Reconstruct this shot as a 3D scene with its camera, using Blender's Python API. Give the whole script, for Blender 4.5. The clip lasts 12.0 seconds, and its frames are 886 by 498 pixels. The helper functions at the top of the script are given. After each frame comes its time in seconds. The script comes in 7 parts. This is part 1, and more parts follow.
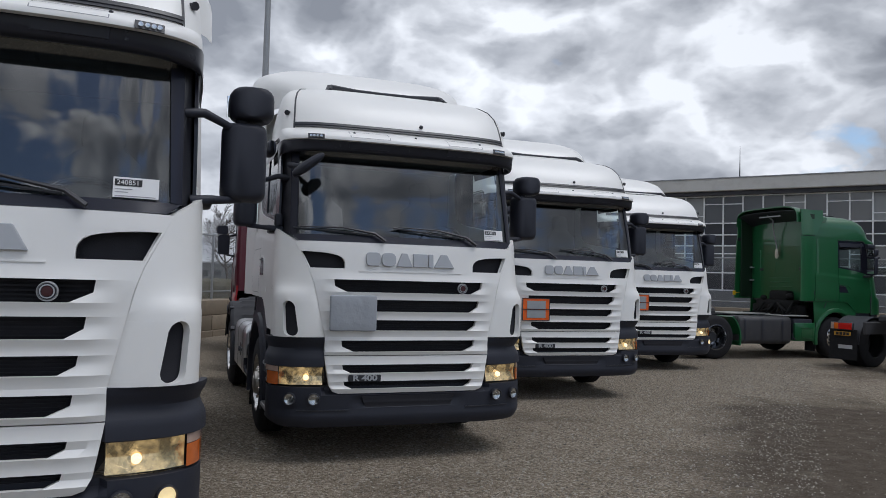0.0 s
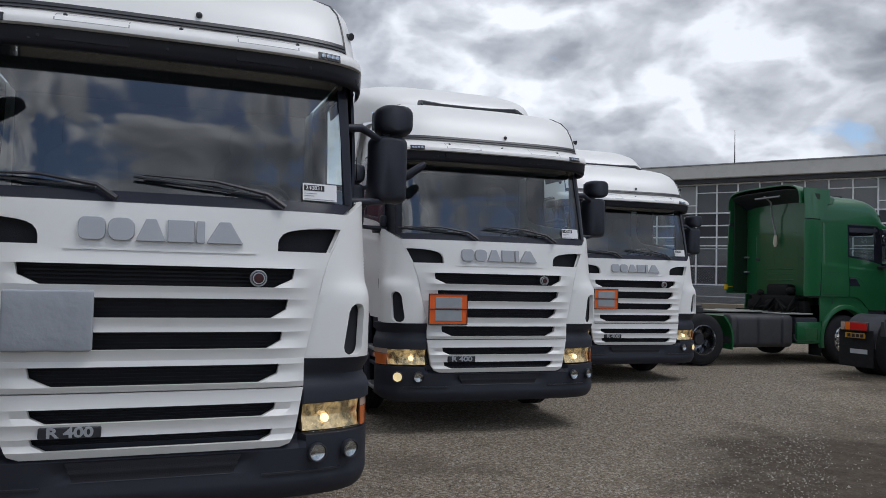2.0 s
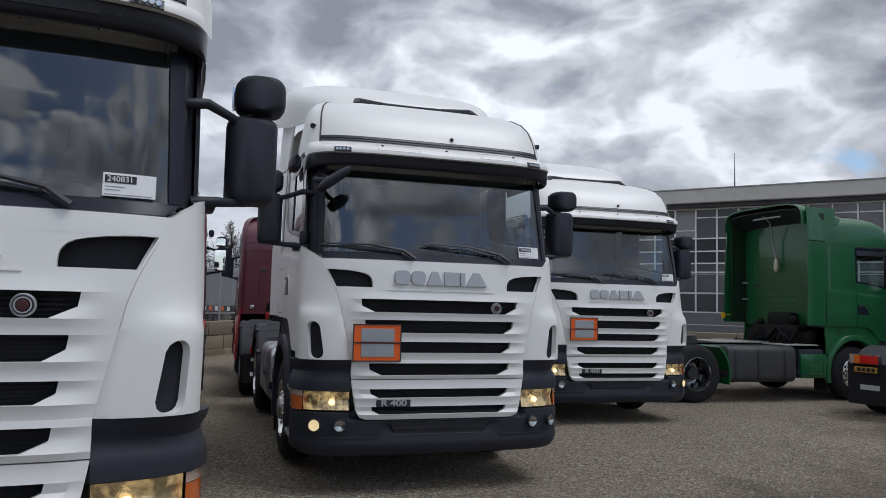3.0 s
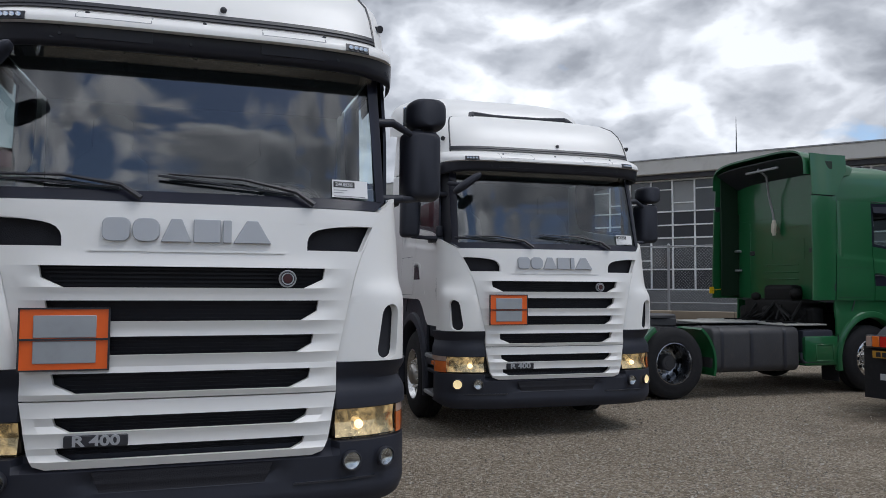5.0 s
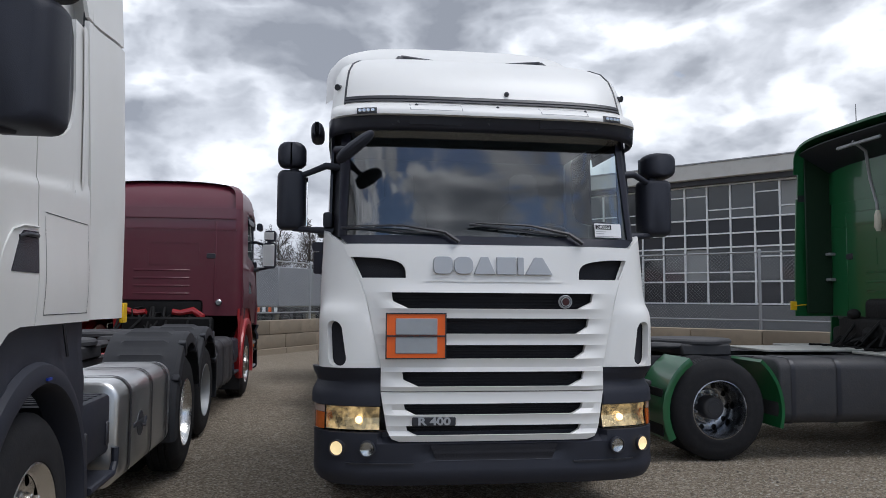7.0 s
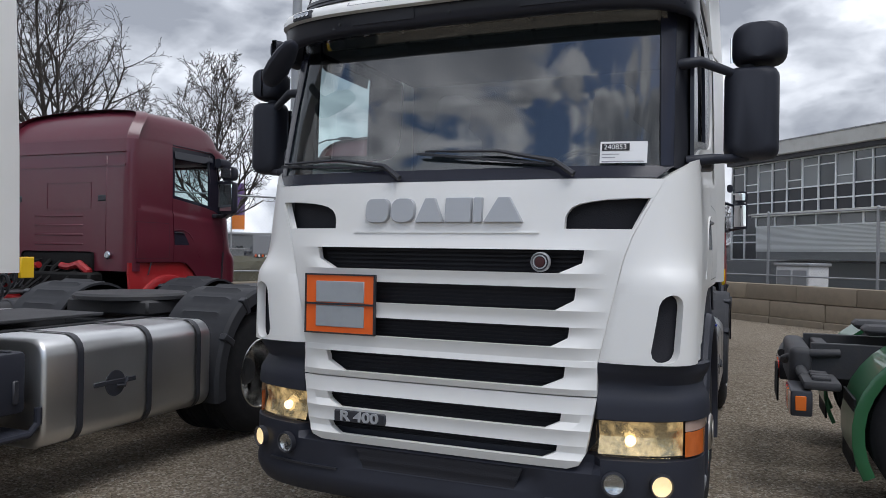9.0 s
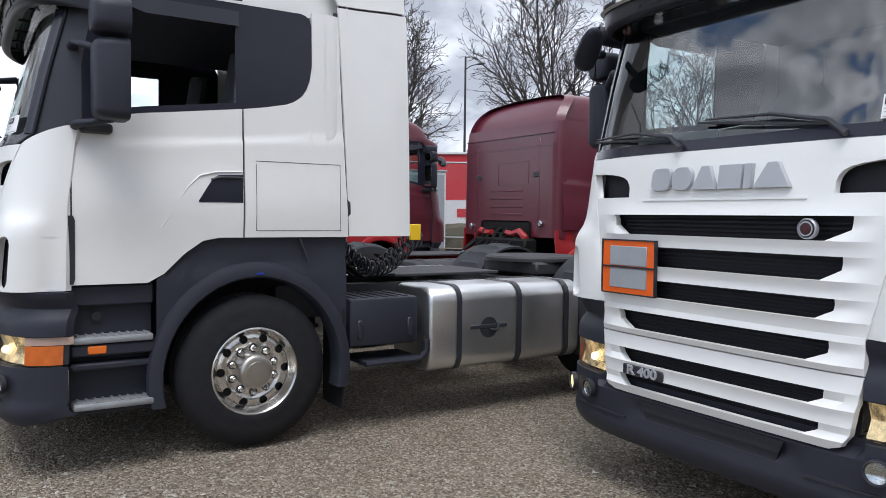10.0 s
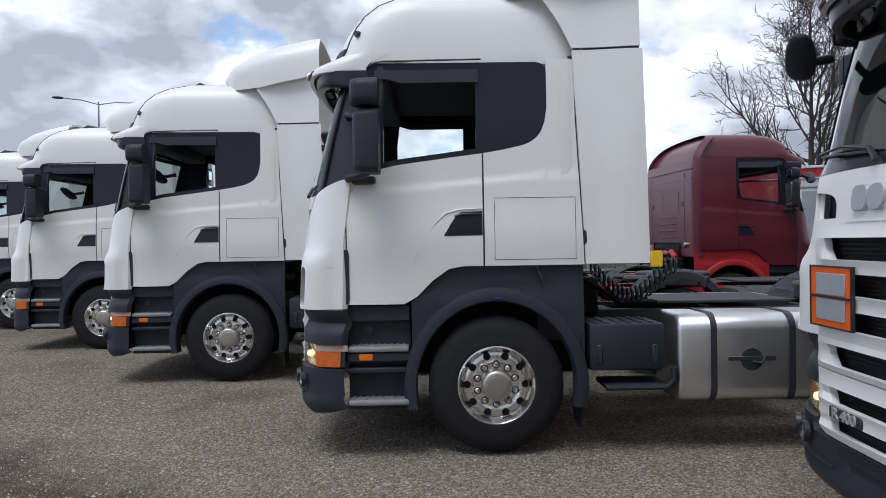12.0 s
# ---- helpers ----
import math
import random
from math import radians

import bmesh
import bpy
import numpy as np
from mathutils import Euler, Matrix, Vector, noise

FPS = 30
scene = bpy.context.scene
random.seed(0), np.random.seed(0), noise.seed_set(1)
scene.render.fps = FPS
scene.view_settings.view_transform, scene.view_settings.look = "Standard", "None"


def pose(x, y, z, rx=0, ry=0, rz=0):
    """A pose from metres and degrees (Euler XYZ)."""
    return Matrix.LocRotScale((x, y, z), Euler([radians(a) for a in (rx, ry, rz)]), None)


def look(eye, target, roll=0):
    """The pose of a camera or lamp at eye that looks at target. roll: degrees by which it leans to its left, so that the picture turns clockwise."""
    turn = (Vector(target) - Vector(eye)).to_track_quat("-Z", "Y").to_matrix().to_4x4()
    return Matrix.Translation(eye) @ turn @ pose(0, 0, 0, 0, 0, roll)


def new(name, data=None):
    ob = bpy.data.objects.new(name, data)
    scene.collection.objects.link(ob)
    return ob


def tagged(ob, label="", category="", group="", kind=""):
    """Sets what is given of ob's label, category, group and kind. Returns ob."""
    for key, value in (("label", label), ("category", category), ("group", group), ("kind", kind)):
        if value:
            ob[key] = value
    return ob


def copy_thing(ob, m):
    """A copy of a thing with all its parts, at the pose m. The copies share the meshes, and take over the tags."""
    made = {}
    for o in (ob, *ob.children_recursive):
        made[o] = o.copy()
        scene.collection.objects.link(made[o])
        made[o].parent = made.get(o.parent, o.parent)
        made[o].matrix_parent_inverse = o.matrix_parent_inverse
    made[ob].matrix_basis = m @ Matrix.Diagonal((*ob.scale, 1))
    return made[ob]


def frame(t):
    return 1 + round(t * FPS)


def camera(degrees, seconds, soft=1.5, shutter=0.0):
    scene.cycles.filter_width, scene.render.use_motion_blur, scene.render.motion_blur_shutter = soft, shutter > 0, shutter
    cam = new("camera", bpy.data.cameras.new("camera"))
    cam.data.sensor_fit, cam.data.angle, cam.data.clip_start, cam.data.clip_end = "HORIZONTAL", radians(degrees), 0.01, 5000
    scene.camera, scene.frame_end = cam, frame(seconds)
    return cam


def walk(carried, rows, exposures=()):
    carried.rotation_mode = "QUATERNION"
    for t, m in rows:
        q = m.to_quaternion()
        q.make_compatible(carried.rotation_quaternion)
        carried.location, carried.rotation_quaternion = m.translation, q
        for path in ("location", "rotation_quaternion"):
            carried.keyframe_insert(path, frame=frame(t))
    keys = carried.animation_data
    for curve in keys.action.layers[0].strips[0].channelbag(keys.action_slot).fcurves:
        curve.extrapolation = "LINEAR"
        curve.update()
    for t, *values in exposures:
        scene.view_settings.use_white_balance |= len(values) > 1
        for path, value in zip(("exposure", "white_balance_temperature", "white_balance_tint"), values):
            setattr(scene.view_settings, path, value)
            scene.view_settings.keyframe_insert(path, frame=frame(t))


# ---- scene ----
cam = camera(61.0, 12.0, soft=0.65)
PATH = [
    (0.0, 0.042, 0.058, 1.659, 92.32, -1.57, -0.11),
    (0.5, 0.349, 0.714, 1.624, 92.98, -1.22, -0.31),
    (1.0, 0.671, 1.430, 1.620, 92.63, -1.27, -0.32),
    (1.5, 0.970, 2.156, 1.615, 92.07, -1.18, -0.37),
    (2.0, 1.278, 2.918, 1.614, 92.06, -1.36, -0.30),
    (2.5, 1.576, 3.643, 1.619, 92.78, -1.37, -0.20),
    (3.0, 1.925, 4.209, 1.625, 94.12, -1.44, -0.05),
    (3.5, 2.280, 4.913, 1.546, 93.96, -0.64, -0.29),
    (5.5, 3.690, 7.623, 1.548, 92.17, -0.20, 1.74),
    (6.0, 4.079, 8.406, 1.565, 91.52, -0.15, 3.31),
    (6.5, 4.478, 8.998, 1.555, 93.80, -0.41, 4.99),
    (8.5, 6.355, 11.543, 1.598, 91.35, -0.27, 30.34),
    (9.0, 6.800, 11.981, 1.591, 90.31, -0.90, 38.70),
    (9.5, 7.304, 12.360, 1.563, 89.23, -1.23, 56.03),
    (10.0, 7.794, 12.628, 1.593, 87.51, -0.67, 75.49),
    (10.5, 8.107, 12.887, 1.609, 87.19, 0.18, 91.57),
    (11.0, 8.195, 13.271, 1.638, 87.86, 0.57, 103.77),
    (11.5, 8.298, 13.582, 1.652, 88.59, 0.71, 108.57),
    (12.0, 8.130, 13.980, 1.627, 89.41, 0.86, 107.18),
]
EXPO = [(t, e, k, 11) for t, e, k in ((0.0, -0.06, 6060), (3.5, -0.06, 6060), (5.5, 0.12, 6060), (6.5, 0.20, 6060), (8.5, 0.17, 6080), (9.5, 0.53, 6120), (10.0, 0.76, 6060), (10.5, 0.80, 5990), (12.0, 0.36, 5930))]
walk(cam, [(t, pose(x, y, z, rx, ry, rz)) for t, x, y, z, rx, ry, rz in PATH], EXPO)

# ---- world and sun ----
SUN_AZ, SUN_EL = radians(105), radians(64)


def make_world():
    w = bpy.data.worlds.new("sky")
    scene.world = w
    w.use_nodes = True
    nt = w.node_tree
    nt.nodes.clear()
    L = nt.links.new
    N = nt.nodes.new
    out = N("ShaderNodeOutputWorld")
    sky = N("ShaderNodeTexSky")
    sky.sky_type = "NISHITA"
    sky.sun_disc = False
    sky.sun_elevation, sky.sun_rotation = SUN_EL, SUN_AZ
    bg_sky = N("ShaderNodeBackground")
    bg_sky.inputs["Strength"].default_value = 0.14
    L(sky.outputs[0], bg_sky.inputs["Color"])
    tc = N("ShaderNodeTexCoord")
    sep = N("ShaderNodeSeparateXYZ")
    L(tc.outputs["Generated"], sep.inputs[0])

    def m(op, a, b=None, clamp=False):
        nd = N("ShaderNodeMath")
        nd.operation, nd.use_clamp = op, clamp
        for k, v in enumerate((a, b)):
            if v is None:
                continue
            if isinstance(v, (int, float)):
                nd.inputs[k].default_value = v
            else:
                L(v, nd.inputs[k])
        return nd.outputs[0]

    comb = N("ShaderNodeCombineXYZ")
    L(m("MULTIPLY", sep.outputs[0], 1.5), comb.inputs[0])
    L(m("MULTIPLY", sep.outputs[1], 1.5), comb.inputs[1])
    L(m("MULTIPLY", sep.outputs[2], 2.7), comb.inputs[2])

    def shifted(off):
        mp = N("ShaderNodeMapping")
        mp.inputs["Location"].default_value = off
        L(comb.outputs[0], mp.inputs["Vector"])
        return mp.outputs[0]

    def noise_tex(scale, detail, rough, dist, off):
        nd = N("ShaderNodeTexNoise")
        nd.inputs["Scale"].default_value = scale
        nd.inputs["Detail"].default_value = detail
        nd.inputs["Roughness"].default_value = rough
        nd.inputs["Distortion"].default_value = dist
        L(shifted(off), nd.inputs["Vector"])
        return nd.outputs[0]

    def heap(off):
        """Heaped cloud thickness: broad noise with rounded billows."""
        base = noise_tex(1.7, 8, 0.47, 0.15, off)
        fine = N("ShaderNodeTexNoise")
        fine.inputs["Scale"].default_value, fine.inputs["Detail"].default_value = 3.0, 6
        L(shifted(off), fine.inputs["Vector"])
        warp = N("ShaderNodeMix")
        warp.data_type, warp.blend_type = "RGBA", "ADD"
        warp.inputs[0].default_value = 0.45
        L(shifted(off), warp.inputs[6])
        L(fine.outputs["Color"], warp.inputs[7])
        vor = N("ShaderNodeTexVoronoi")
        vor.feature = "SMOOTH_F1"
        vor.inputs["Scale"].default_value, vor.inputs["Detail"].default_value = 4.2, 3.0
        vor.inputs["Roughness"].default_value, vor.inputs["Smoothness"].default_value = 0.5, 0.5
        L(warp.outputs[2], vor.inputs["Vector"])
        bill = m("SUBTRACT", 1.0, vor.outputs["Distance"])
        return m("ADD", m("MULTIPLY", base, 0.66), m("MULTIPLY", bill, 0.34))

    OFF_A = (3.1, 1.7, 0)
    d = 0.09
    dens = heap(OFF_A)
    dens_sun = heap((OFF_A[0] + d * 0.5 * math.sin(SUN_AZ), OFF_A[1] + d * 0.5 * math.cos(SUN_AZ), d * 1.1))
    edge = m("MULTIPLY", m("SUBTRACT", dens, dens_sun), 2.2)
    veil = noise_tex(0.9, 5, 0.5, 0.0, (1.3, 9.2, 0))
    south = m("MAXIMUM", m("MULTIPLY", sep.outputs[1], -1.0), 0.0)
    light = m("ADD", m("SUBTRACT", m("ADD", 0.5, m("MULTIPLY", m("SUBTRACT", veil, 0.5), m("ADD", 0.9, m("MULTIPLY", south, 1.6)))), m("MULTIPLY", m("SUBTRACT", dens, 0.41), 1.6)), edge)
    ramp = N("ShaderNodeValToRGB")
    e = ramp.color_ramp.elements
    e[0].position, e[0].color = 0.22, (0.25, 0.264, 0.292, 1)
    e[1].position, e[1].color = 0.90, (0.94, 0.95, 0.96, 1)
    for p, c in ((0.42, (0.36, 0.374, 0.40, 1)), (0.55, (0.465, 0.48, 0.505, 1)), (0.70, (0.62, 0.632, 0.652, 1))):
        q = e.new(p)
        q.color = c
    L(light, ramp.inputs[0])
    bg_cloud = N("ShaderNodeBackground")
    L(ramp.outputs[0], bg_cloud.inputs["Color"])
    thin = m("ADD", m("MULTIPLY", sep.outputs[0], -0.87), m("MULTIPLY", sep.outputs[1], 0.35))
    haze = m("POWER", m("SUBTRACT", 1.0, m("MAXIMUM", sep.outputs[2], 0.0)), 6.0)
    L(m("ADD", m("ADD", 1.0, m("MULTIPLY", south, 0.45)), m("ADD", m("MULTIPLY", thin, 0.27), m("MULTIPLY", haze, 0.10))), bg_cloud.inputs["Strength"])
    mix = N("ShaderNodeMixShader")
    cover = N("ShaderNodeValToRGB")
    cover.color_ramp.elements[0].position, cover.color_ramp.elements[1].position = 0.165, 0.25
    L(m("ADD", dens, m("SUBTRACT", m("MULTIPLY", sep.outputs[1], 0.10), m("MULTIPLY", sep.outputs[0], 0.07))), cover.inputs[0])
    L(cover.outputs[0], mix.inputs[0])
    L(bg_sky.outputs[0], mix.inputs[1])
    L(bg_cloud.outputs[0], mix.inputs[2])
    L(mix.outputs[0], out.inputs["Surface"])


make_world()
sun = new("sun", bpy.data.lights.new("sun", "SUN"))
sun.data.energy, sun.data.angle, sun.data.color = 1.4, radians(30), (1.0, 0.97, 0.93)
sun.matrix_world = look((0, 0, 60), (-math.sin(SUN_AZ) * math.cos(SUN_EL), -math.cos(SUN_AZ) * math.cos(SUN_EL), 60 - math.sin(SUN_EL)))


# ---- materials ----
def material(name, color, rough=0.5, metal=0.0, coat=0.0, var=0.0, scale=6.0, bump=0.0, bscale=60.0, emit=0.0, spec=0.5, dirt=0.0, dirt_color=(0.16, 0.14, 0.12), island=0.0, coat_rough=0.05):
    mt = bpy.data.materials.new(name)
    mt.use_nodes = True
    nt = mt.node_tree
    L = nt.links.new
    N = nt.nodes.new
    b = nt.nodes["Principled BSDF"]
    b.inputs["Base Color"].default_value = (*color, 1)
    b.inputs["Roughness"].default_value = rough
    b.inputs["Metallic"].default_value = metal
    b.inputs["Coat Weight"].default_value = coat
    b.inputs["Coat Roughness"].default_value = coat_rough
    b.inputs["Specular IOR Level"].default_value = spec
    if emit:
        b.inputs["Emission Color"].default_value = (*color, 1)
        b.inputs["Emission Strength"].default_value = emit
    tc = N("ShaderNodeTexCoord")
    col = None
    if var:
        n1 = N("ShaderNodeTexNoise")
        n1.inputs["Scale"].default_value, n1.inputs["Detail"].default_value = scale, 6
        L(tc.outputs["Object"], n1.inputs["Vector"])
        hs = N("ShaderNodeMix")
        hs.data_type = "RGBA"
        hs.inputs[6].default_value = (*[max(0, c * (1 - var)) for c in color], 1)
        hs.inputs[7].default_value = (*[min(1, c * (1 + var)) for c in color], 1)
        L(n1.outputs[0], hs.inputs[0])
        col = hs.outputs[2]
        mr = N("ShaderNodeMapRange")
        mr.inputs["To Min"].default_value, mr.inputs["To Max"].default_value = max(0.02, rough - 0.08), min(1, rough + 0.1)
        L(n1.outputs[0], mr.inputs["Value"])
        L(mr.outputs[0], b.inputs["Roughness"])
    if island:
        oi = N("ShaderNodeObjectInfo")
        mx = N("ShaderNodeMix")
        mx.data_type = "RGBA"
        mx.blend_type = "MULTIPLY"
        mx.inputs[0].default_value = 1.0
        rr = N("ShaderNodeMapRange")
        rr.inputs["To Min"].default_value, rr.inputs["To Max"].default_value = 1 - island, 1 + island * 0.4
        L(oi.outputs["Random"], rr.inputs["Value"])
        if col is None:
            mx.inputs[6].default_value = (*color, 1)
        else:
            L(col, mx.inputs[6])
        L(rr.outputs[0], mx.inputs[7])
        col = mx.outputs[2]
    if dirt:
        n2 = N("ShaderNodeTexNoise")
        n2.inputs["Scale"].default_value, n2.inputs["Detail"].default_value, n2.inputs["Roughness"].default_value = scale * 2.3, 9, 0.65
        L(tc.outputs["Object"], n2.inputs["Vector"])
        rp = N("ShaderNodeMapRange")
        rp.inputs["From Min"].default_value, rp.inputs["From Max"].default_value = 0.5, 0.8
        rp.inputs["To Max"].default_value = dirt
        L(n2.outputs[0], rp.inputs["Value"])
        mx2 = N("ShaderNodeMix")
        mx2.data_type = "RGBA"
        L(rp.outputs[0], mx2.inputs[0])
        if col is None:
            mx2.inputs[6].default_value = (*color, 1)
        else:
            L(col, mx2.inputs[6])
        mx2.inputs[7].default_value = (*dirt_color, 1)
        col = mx2.outputs[2]
    if col is not None:
        L(col, b.inputs["Base Color"])
    if bump:
        n3 = N("ShaderNodeTexNoise")
        n3.inputs["Scale"].default_value, n3.inputs["Detail"].default_value = bscale, 4
        L(tc.outputs["Object"], n3.inputs["Vector"])
        bp = N("ShaderNodeBump")
        bp.inputs["Strength"].default_value, bp.inputs["Distance"].default_value = bump, 0.01
        L(n3.outputs[0], bp.inputs["Height"])
        L(bp.outputs[0], b.inputs["Normal"])
    return mt


def glass_material(name, tint, ior=1.5, rough=0.0, keep=1.0):
    mt = bpy.data.materials.new(name)
    mt.use_nodes = True
    nt = mt.node_tree
    nt.nodes.clear()
    L, N = nt.links.new, nt.nodes.new
    out = N("ShaderNodeOutputMaterial")
    tr = N("ShaderNodeBsdfTransparent")
    tr.inputs[0].default_value = (*[c * keep for c in tint], 1)
    gl = N("ShaderNodeBsdfGlossy")
    gl.inputs["Roughness"].default_value = rough
    lw = N("ShaderNodeLayerWeight")
    lw.inputs[0].default_value = 0.5
    p5 = N("ShaderNodeMath")
    p5.operation = "POWER"
    p5.inputs[1].default_value = 5.0
    L(lw.outputs["Facing"], p5.inputs[0])
    fr = N("ShaderNodeMath")
    fr.operation = "MULTIPLY_ADD"
    f0 = ((ior - 1) / (ior + 1)) ** 2
    fr.inputs[1].default_value, fr.inputs[2].default_value = 1 - f0, f0
    L(p5.outputs[0], fr.inputs[0])
    mx = N("ShaderNodeMixShader")
    L(fr.outputs[0], mx.inputs[0])
    L(tr.outputs[0], mx.inputs[1])
    L(gl.outputs[0], mx.inputs[2])
    L(mx.outputs[0], out.inputs["Surface"])
    return mt


WHITE = material("white_paint", (0.80, 0.79, 0.765), 0.48, coat=0.55, coat_rough=0.30, var=0.03, scale=1.5, dirt=0.10, dirt_color=(0.5, 0.48, 0.44))
RED = material("dark_red_paint", (0.105, 0.011, 0.024), 0.40, coat=0.45, coat_rough=0.15, var=0.08, scale=1.5, dirt=0.15, dirt_color=(0.12, 0.07, 0.06))
BRIGHT_RED = material("bright_red_paint", (0.33, 0.014, 0.017), 0.4, coat=0.3, var=0.1, scale=2, dirt=0.2)
GREEN = material("green_paint", (0.009, 0.098, 0.031), 0.36, coat=0.5, var=0.1, scale=1.5, dirt=0.2, dirt_color=(0.04, 0.09, 0.04))
PLASTIC = material("dark_plastic", (0.026, 0.028, 0.039), 0.5, var=0.2, scale=3, bump=0.1, bscale=300, dirt=0.22, dirt_color=(0.035, 0.036, 0.045), spec=0.3)
GUARD = material("mudguard_plastic", (0.030, 0.031, 0.036), 0.62, var=0.2, scale=4, bump=0.1, bscale=80, dirt=0.3, dirt_color=(0.06, 0.058, 0.055), spec=0.3)
BLACK = material("black_plastic", (0.026, 0.027, 0.034), 0.42, var=0.2, scale=4)
GRILLE = material("grille_mesh_black", (0.029, 0.029, 0.034), 0.65, var=0.2, scale=8, bump=0.3, bscale=160, spec=0.12)
RUBBER = material("tyre_rubber", (0.013, 0.013, 0.015), 0.8, var=0.25, scale=6, bump=0.2, bscale=120, dirt=0.4, dirt_color=(0.035, 0.033, 0.032), spec=0.3)
ALLOY = material("polished_alloy", (0.74, 0.73, 0.71), 0.22, metal=1.0, var=0.1, scale=9, bump=0.04, bscale=90)
DULL_ALLOY = material("dull_alloy", (0.30, 0.31, 0.33), 0.24, metal=1.0, var=0.25, scale=9, dirt=0.4)
HUB = material("satin_hub_cap", (0.50, 0.47, 0.43), 0.38, metal=1.0, var=0.12, scale=12)
TANK = material("brushed_aluminium", (0.66, 0.66, 0.66), 0.36, metal=1.0, var=0.12, scale=3, bump=0.05, bscale=40)
SILVER = material("silver_lettering", (0.42, 0.43, 0.45), 0.5, metal=0.35, var=0.05)
STEEL = material("galvanised_steel", (0.33, 0.34, 0.35), 0.55, metal=0.5, var=0.15, scale=5, dirt=0.2)
FRAME = material("chassis_black", (0.036, 0.036, 0.040), 0.6, var=0.3, scale=5, bump=0.2, bscale=50, dirt=0.4, dirt_color=(0.07, 0.06, 0.05))
TREAD = material("step_tread_metal", (0.30, 0.31, 0.32), 0.5, metal=0.4, var=0.2, scale=12, bump=0.5, bscale=120)
PALE_TREAD = material("pale_worn_tread", (0.40, 0.40, 0.37), 0.65, metal=0.2, var=0.2, scale=6, bump=0.4, bscale=90, dirt=0.3)
ORANGE = material("orange_reflective", (0.85, 0.13, 0.01), 0.4, var=0.08, scale=8)
PLATE = material("grey_plate_face", (0.33, 0.35, 0.37), 0.45, var=0.15, scale=6, dirt=0.2)
BAG = material("grey_cloth_cover", (0.34, 0.36, 0.39), 0.75, var=0.12, scale=5, bump=0.6, bscale=14)
AMBER = material("amber_lens", (0.75, 0.16, 0.015), 0.15, coat=0.6)
AMBER_DARK = material("brown_indicator_lens", (0.58, 0.135, 0.025), 0.12, coat=0.6, var=0.3, scale=20)
LAMP_ON = material("lit_headlight_bulb", (1.0, 0.80, 0.50), 0.3, emit=1.5)
FOG_ON = material("lit_fog_lamp", (1.0, 0.78, 0.42), 0.2, emit=0.65, bump=0.6, bscale=60)
CHROME = material("lamp_reflector", (0.72, 0.66, 0.52), 0.22, metal=1.0, var=0.3, scale=30, bump=0.5, bscale=45)
def lit_reflector():
    mt = material("lit_reflector", (0.62, 0.52, 0.34), 0.25, metal=0.8, bump=0.6, bscale=38)
    nt = mt.node_tree
    L, N = nt.links.new, nt.nodes.new
    b = nt.nodes["Principled BSDF"]
    tc = N("ShaderNodeTexCoord")
    mp = N("ShaderNodeMapping")
    mp.inputs["Scale"].default_value = (1.0, 0.3, 0.8)
    L(tc.outputs["Object"], mp.inputs["Vector"])
    nz = N("ShaderNodeTexNoise")
    nz.inputs["Scale"].default_value, nz.inputs["Detail"].default_value = 17, 3
    L(mp.outputs[0], nz.inputs["Vector"])
    rp = N("ShaderNodeMapRange")
    rp.inputs["From Min"].default_value, rp.inputs["From Max"].default_value = 0.42, 0.68
    rp.inputs["To Min"].default_value, rp.inputs["To Max"].default_value = 0.02, 0.50
    L(nz.outputs[0], rp.inputs["Value"])
    b.inputs["Emission Color"].default_value = (1.0, 0.68, 0.30, 1)
    L(rp.outputs[0], b.inputs["Emission Strength"])
    return mt


LIT_REFLECTOR = lit_reflector()
CHROME_COLD = material("lamp_reflector_cold", (0.55, 0.57, 0.6), 0.2, metal=1.0, var=0.3, scale=30)
LENS_GLASS = glass_material("clear_lens", (0.96, 0.96, 0.94), 1.45, 0.03)
GLASS = glass_material("windscreen_glass", (0.62, 0.72, 0.72), 2.25)
VISOR = material("smoked_visor", (0.026, 0.027, 0.036), 0.30, var=0.15, scale=4, spec=0.35)
SIDE_GLASS = glass_material("tinted_side_glass", (0.72, 0.78, 0.78), 1.45)
DARK_GLASS = material("blackened_rear_glass", (0.019, 0.020, 0.031), 0.18, var=0.1, spec=0.32)
MIRROR = material("mirror_glass", (0.8, 0.82, 0.84), 0.02, metal=1.0)
PAPER = material("white_label", (0.78, 0.78, 0.78), 0.6, var=0.02)
INK = material("black_ink", (0.012, 0.012, 0.015), 0.6)
GREY_INK = material("grey_ink", (0.3, 0.3, 0.32), 0.6)
YELLOW = material("yellow_reflector", (0.80, 0.50, 0.01), 0.4)
RED_LENS = material("red_lens", (0.55, 0.015, 0.01), 0.18, coat=0.5)
INTERIOR = material("cab_interior", (0.12, 0.12, 0.135), 0.75, var=0.2, scale=6)
SEAT = material("seat_fabric", (0.10, 0.10, 0.115), 0.9, var=0.2, scale=20)
PALE_LENS = material("pale_side_lens", (0.46, 0.33, 0.27), 0.15, coat=0.5, var=0.2, scale=20)
EMBLEM = material("dark_red_emblem", (0.05, 0.008, 0.010), 0.5)
BLUE = material("blue_mark", (0.02, 0.05, 0.35), 0.4)
GRIME = material("oily_black", (0.010, 0.010, 0.010), 0.6, spec=0.15, var=0.4, scale=12, bump=0.7, bscale=30)


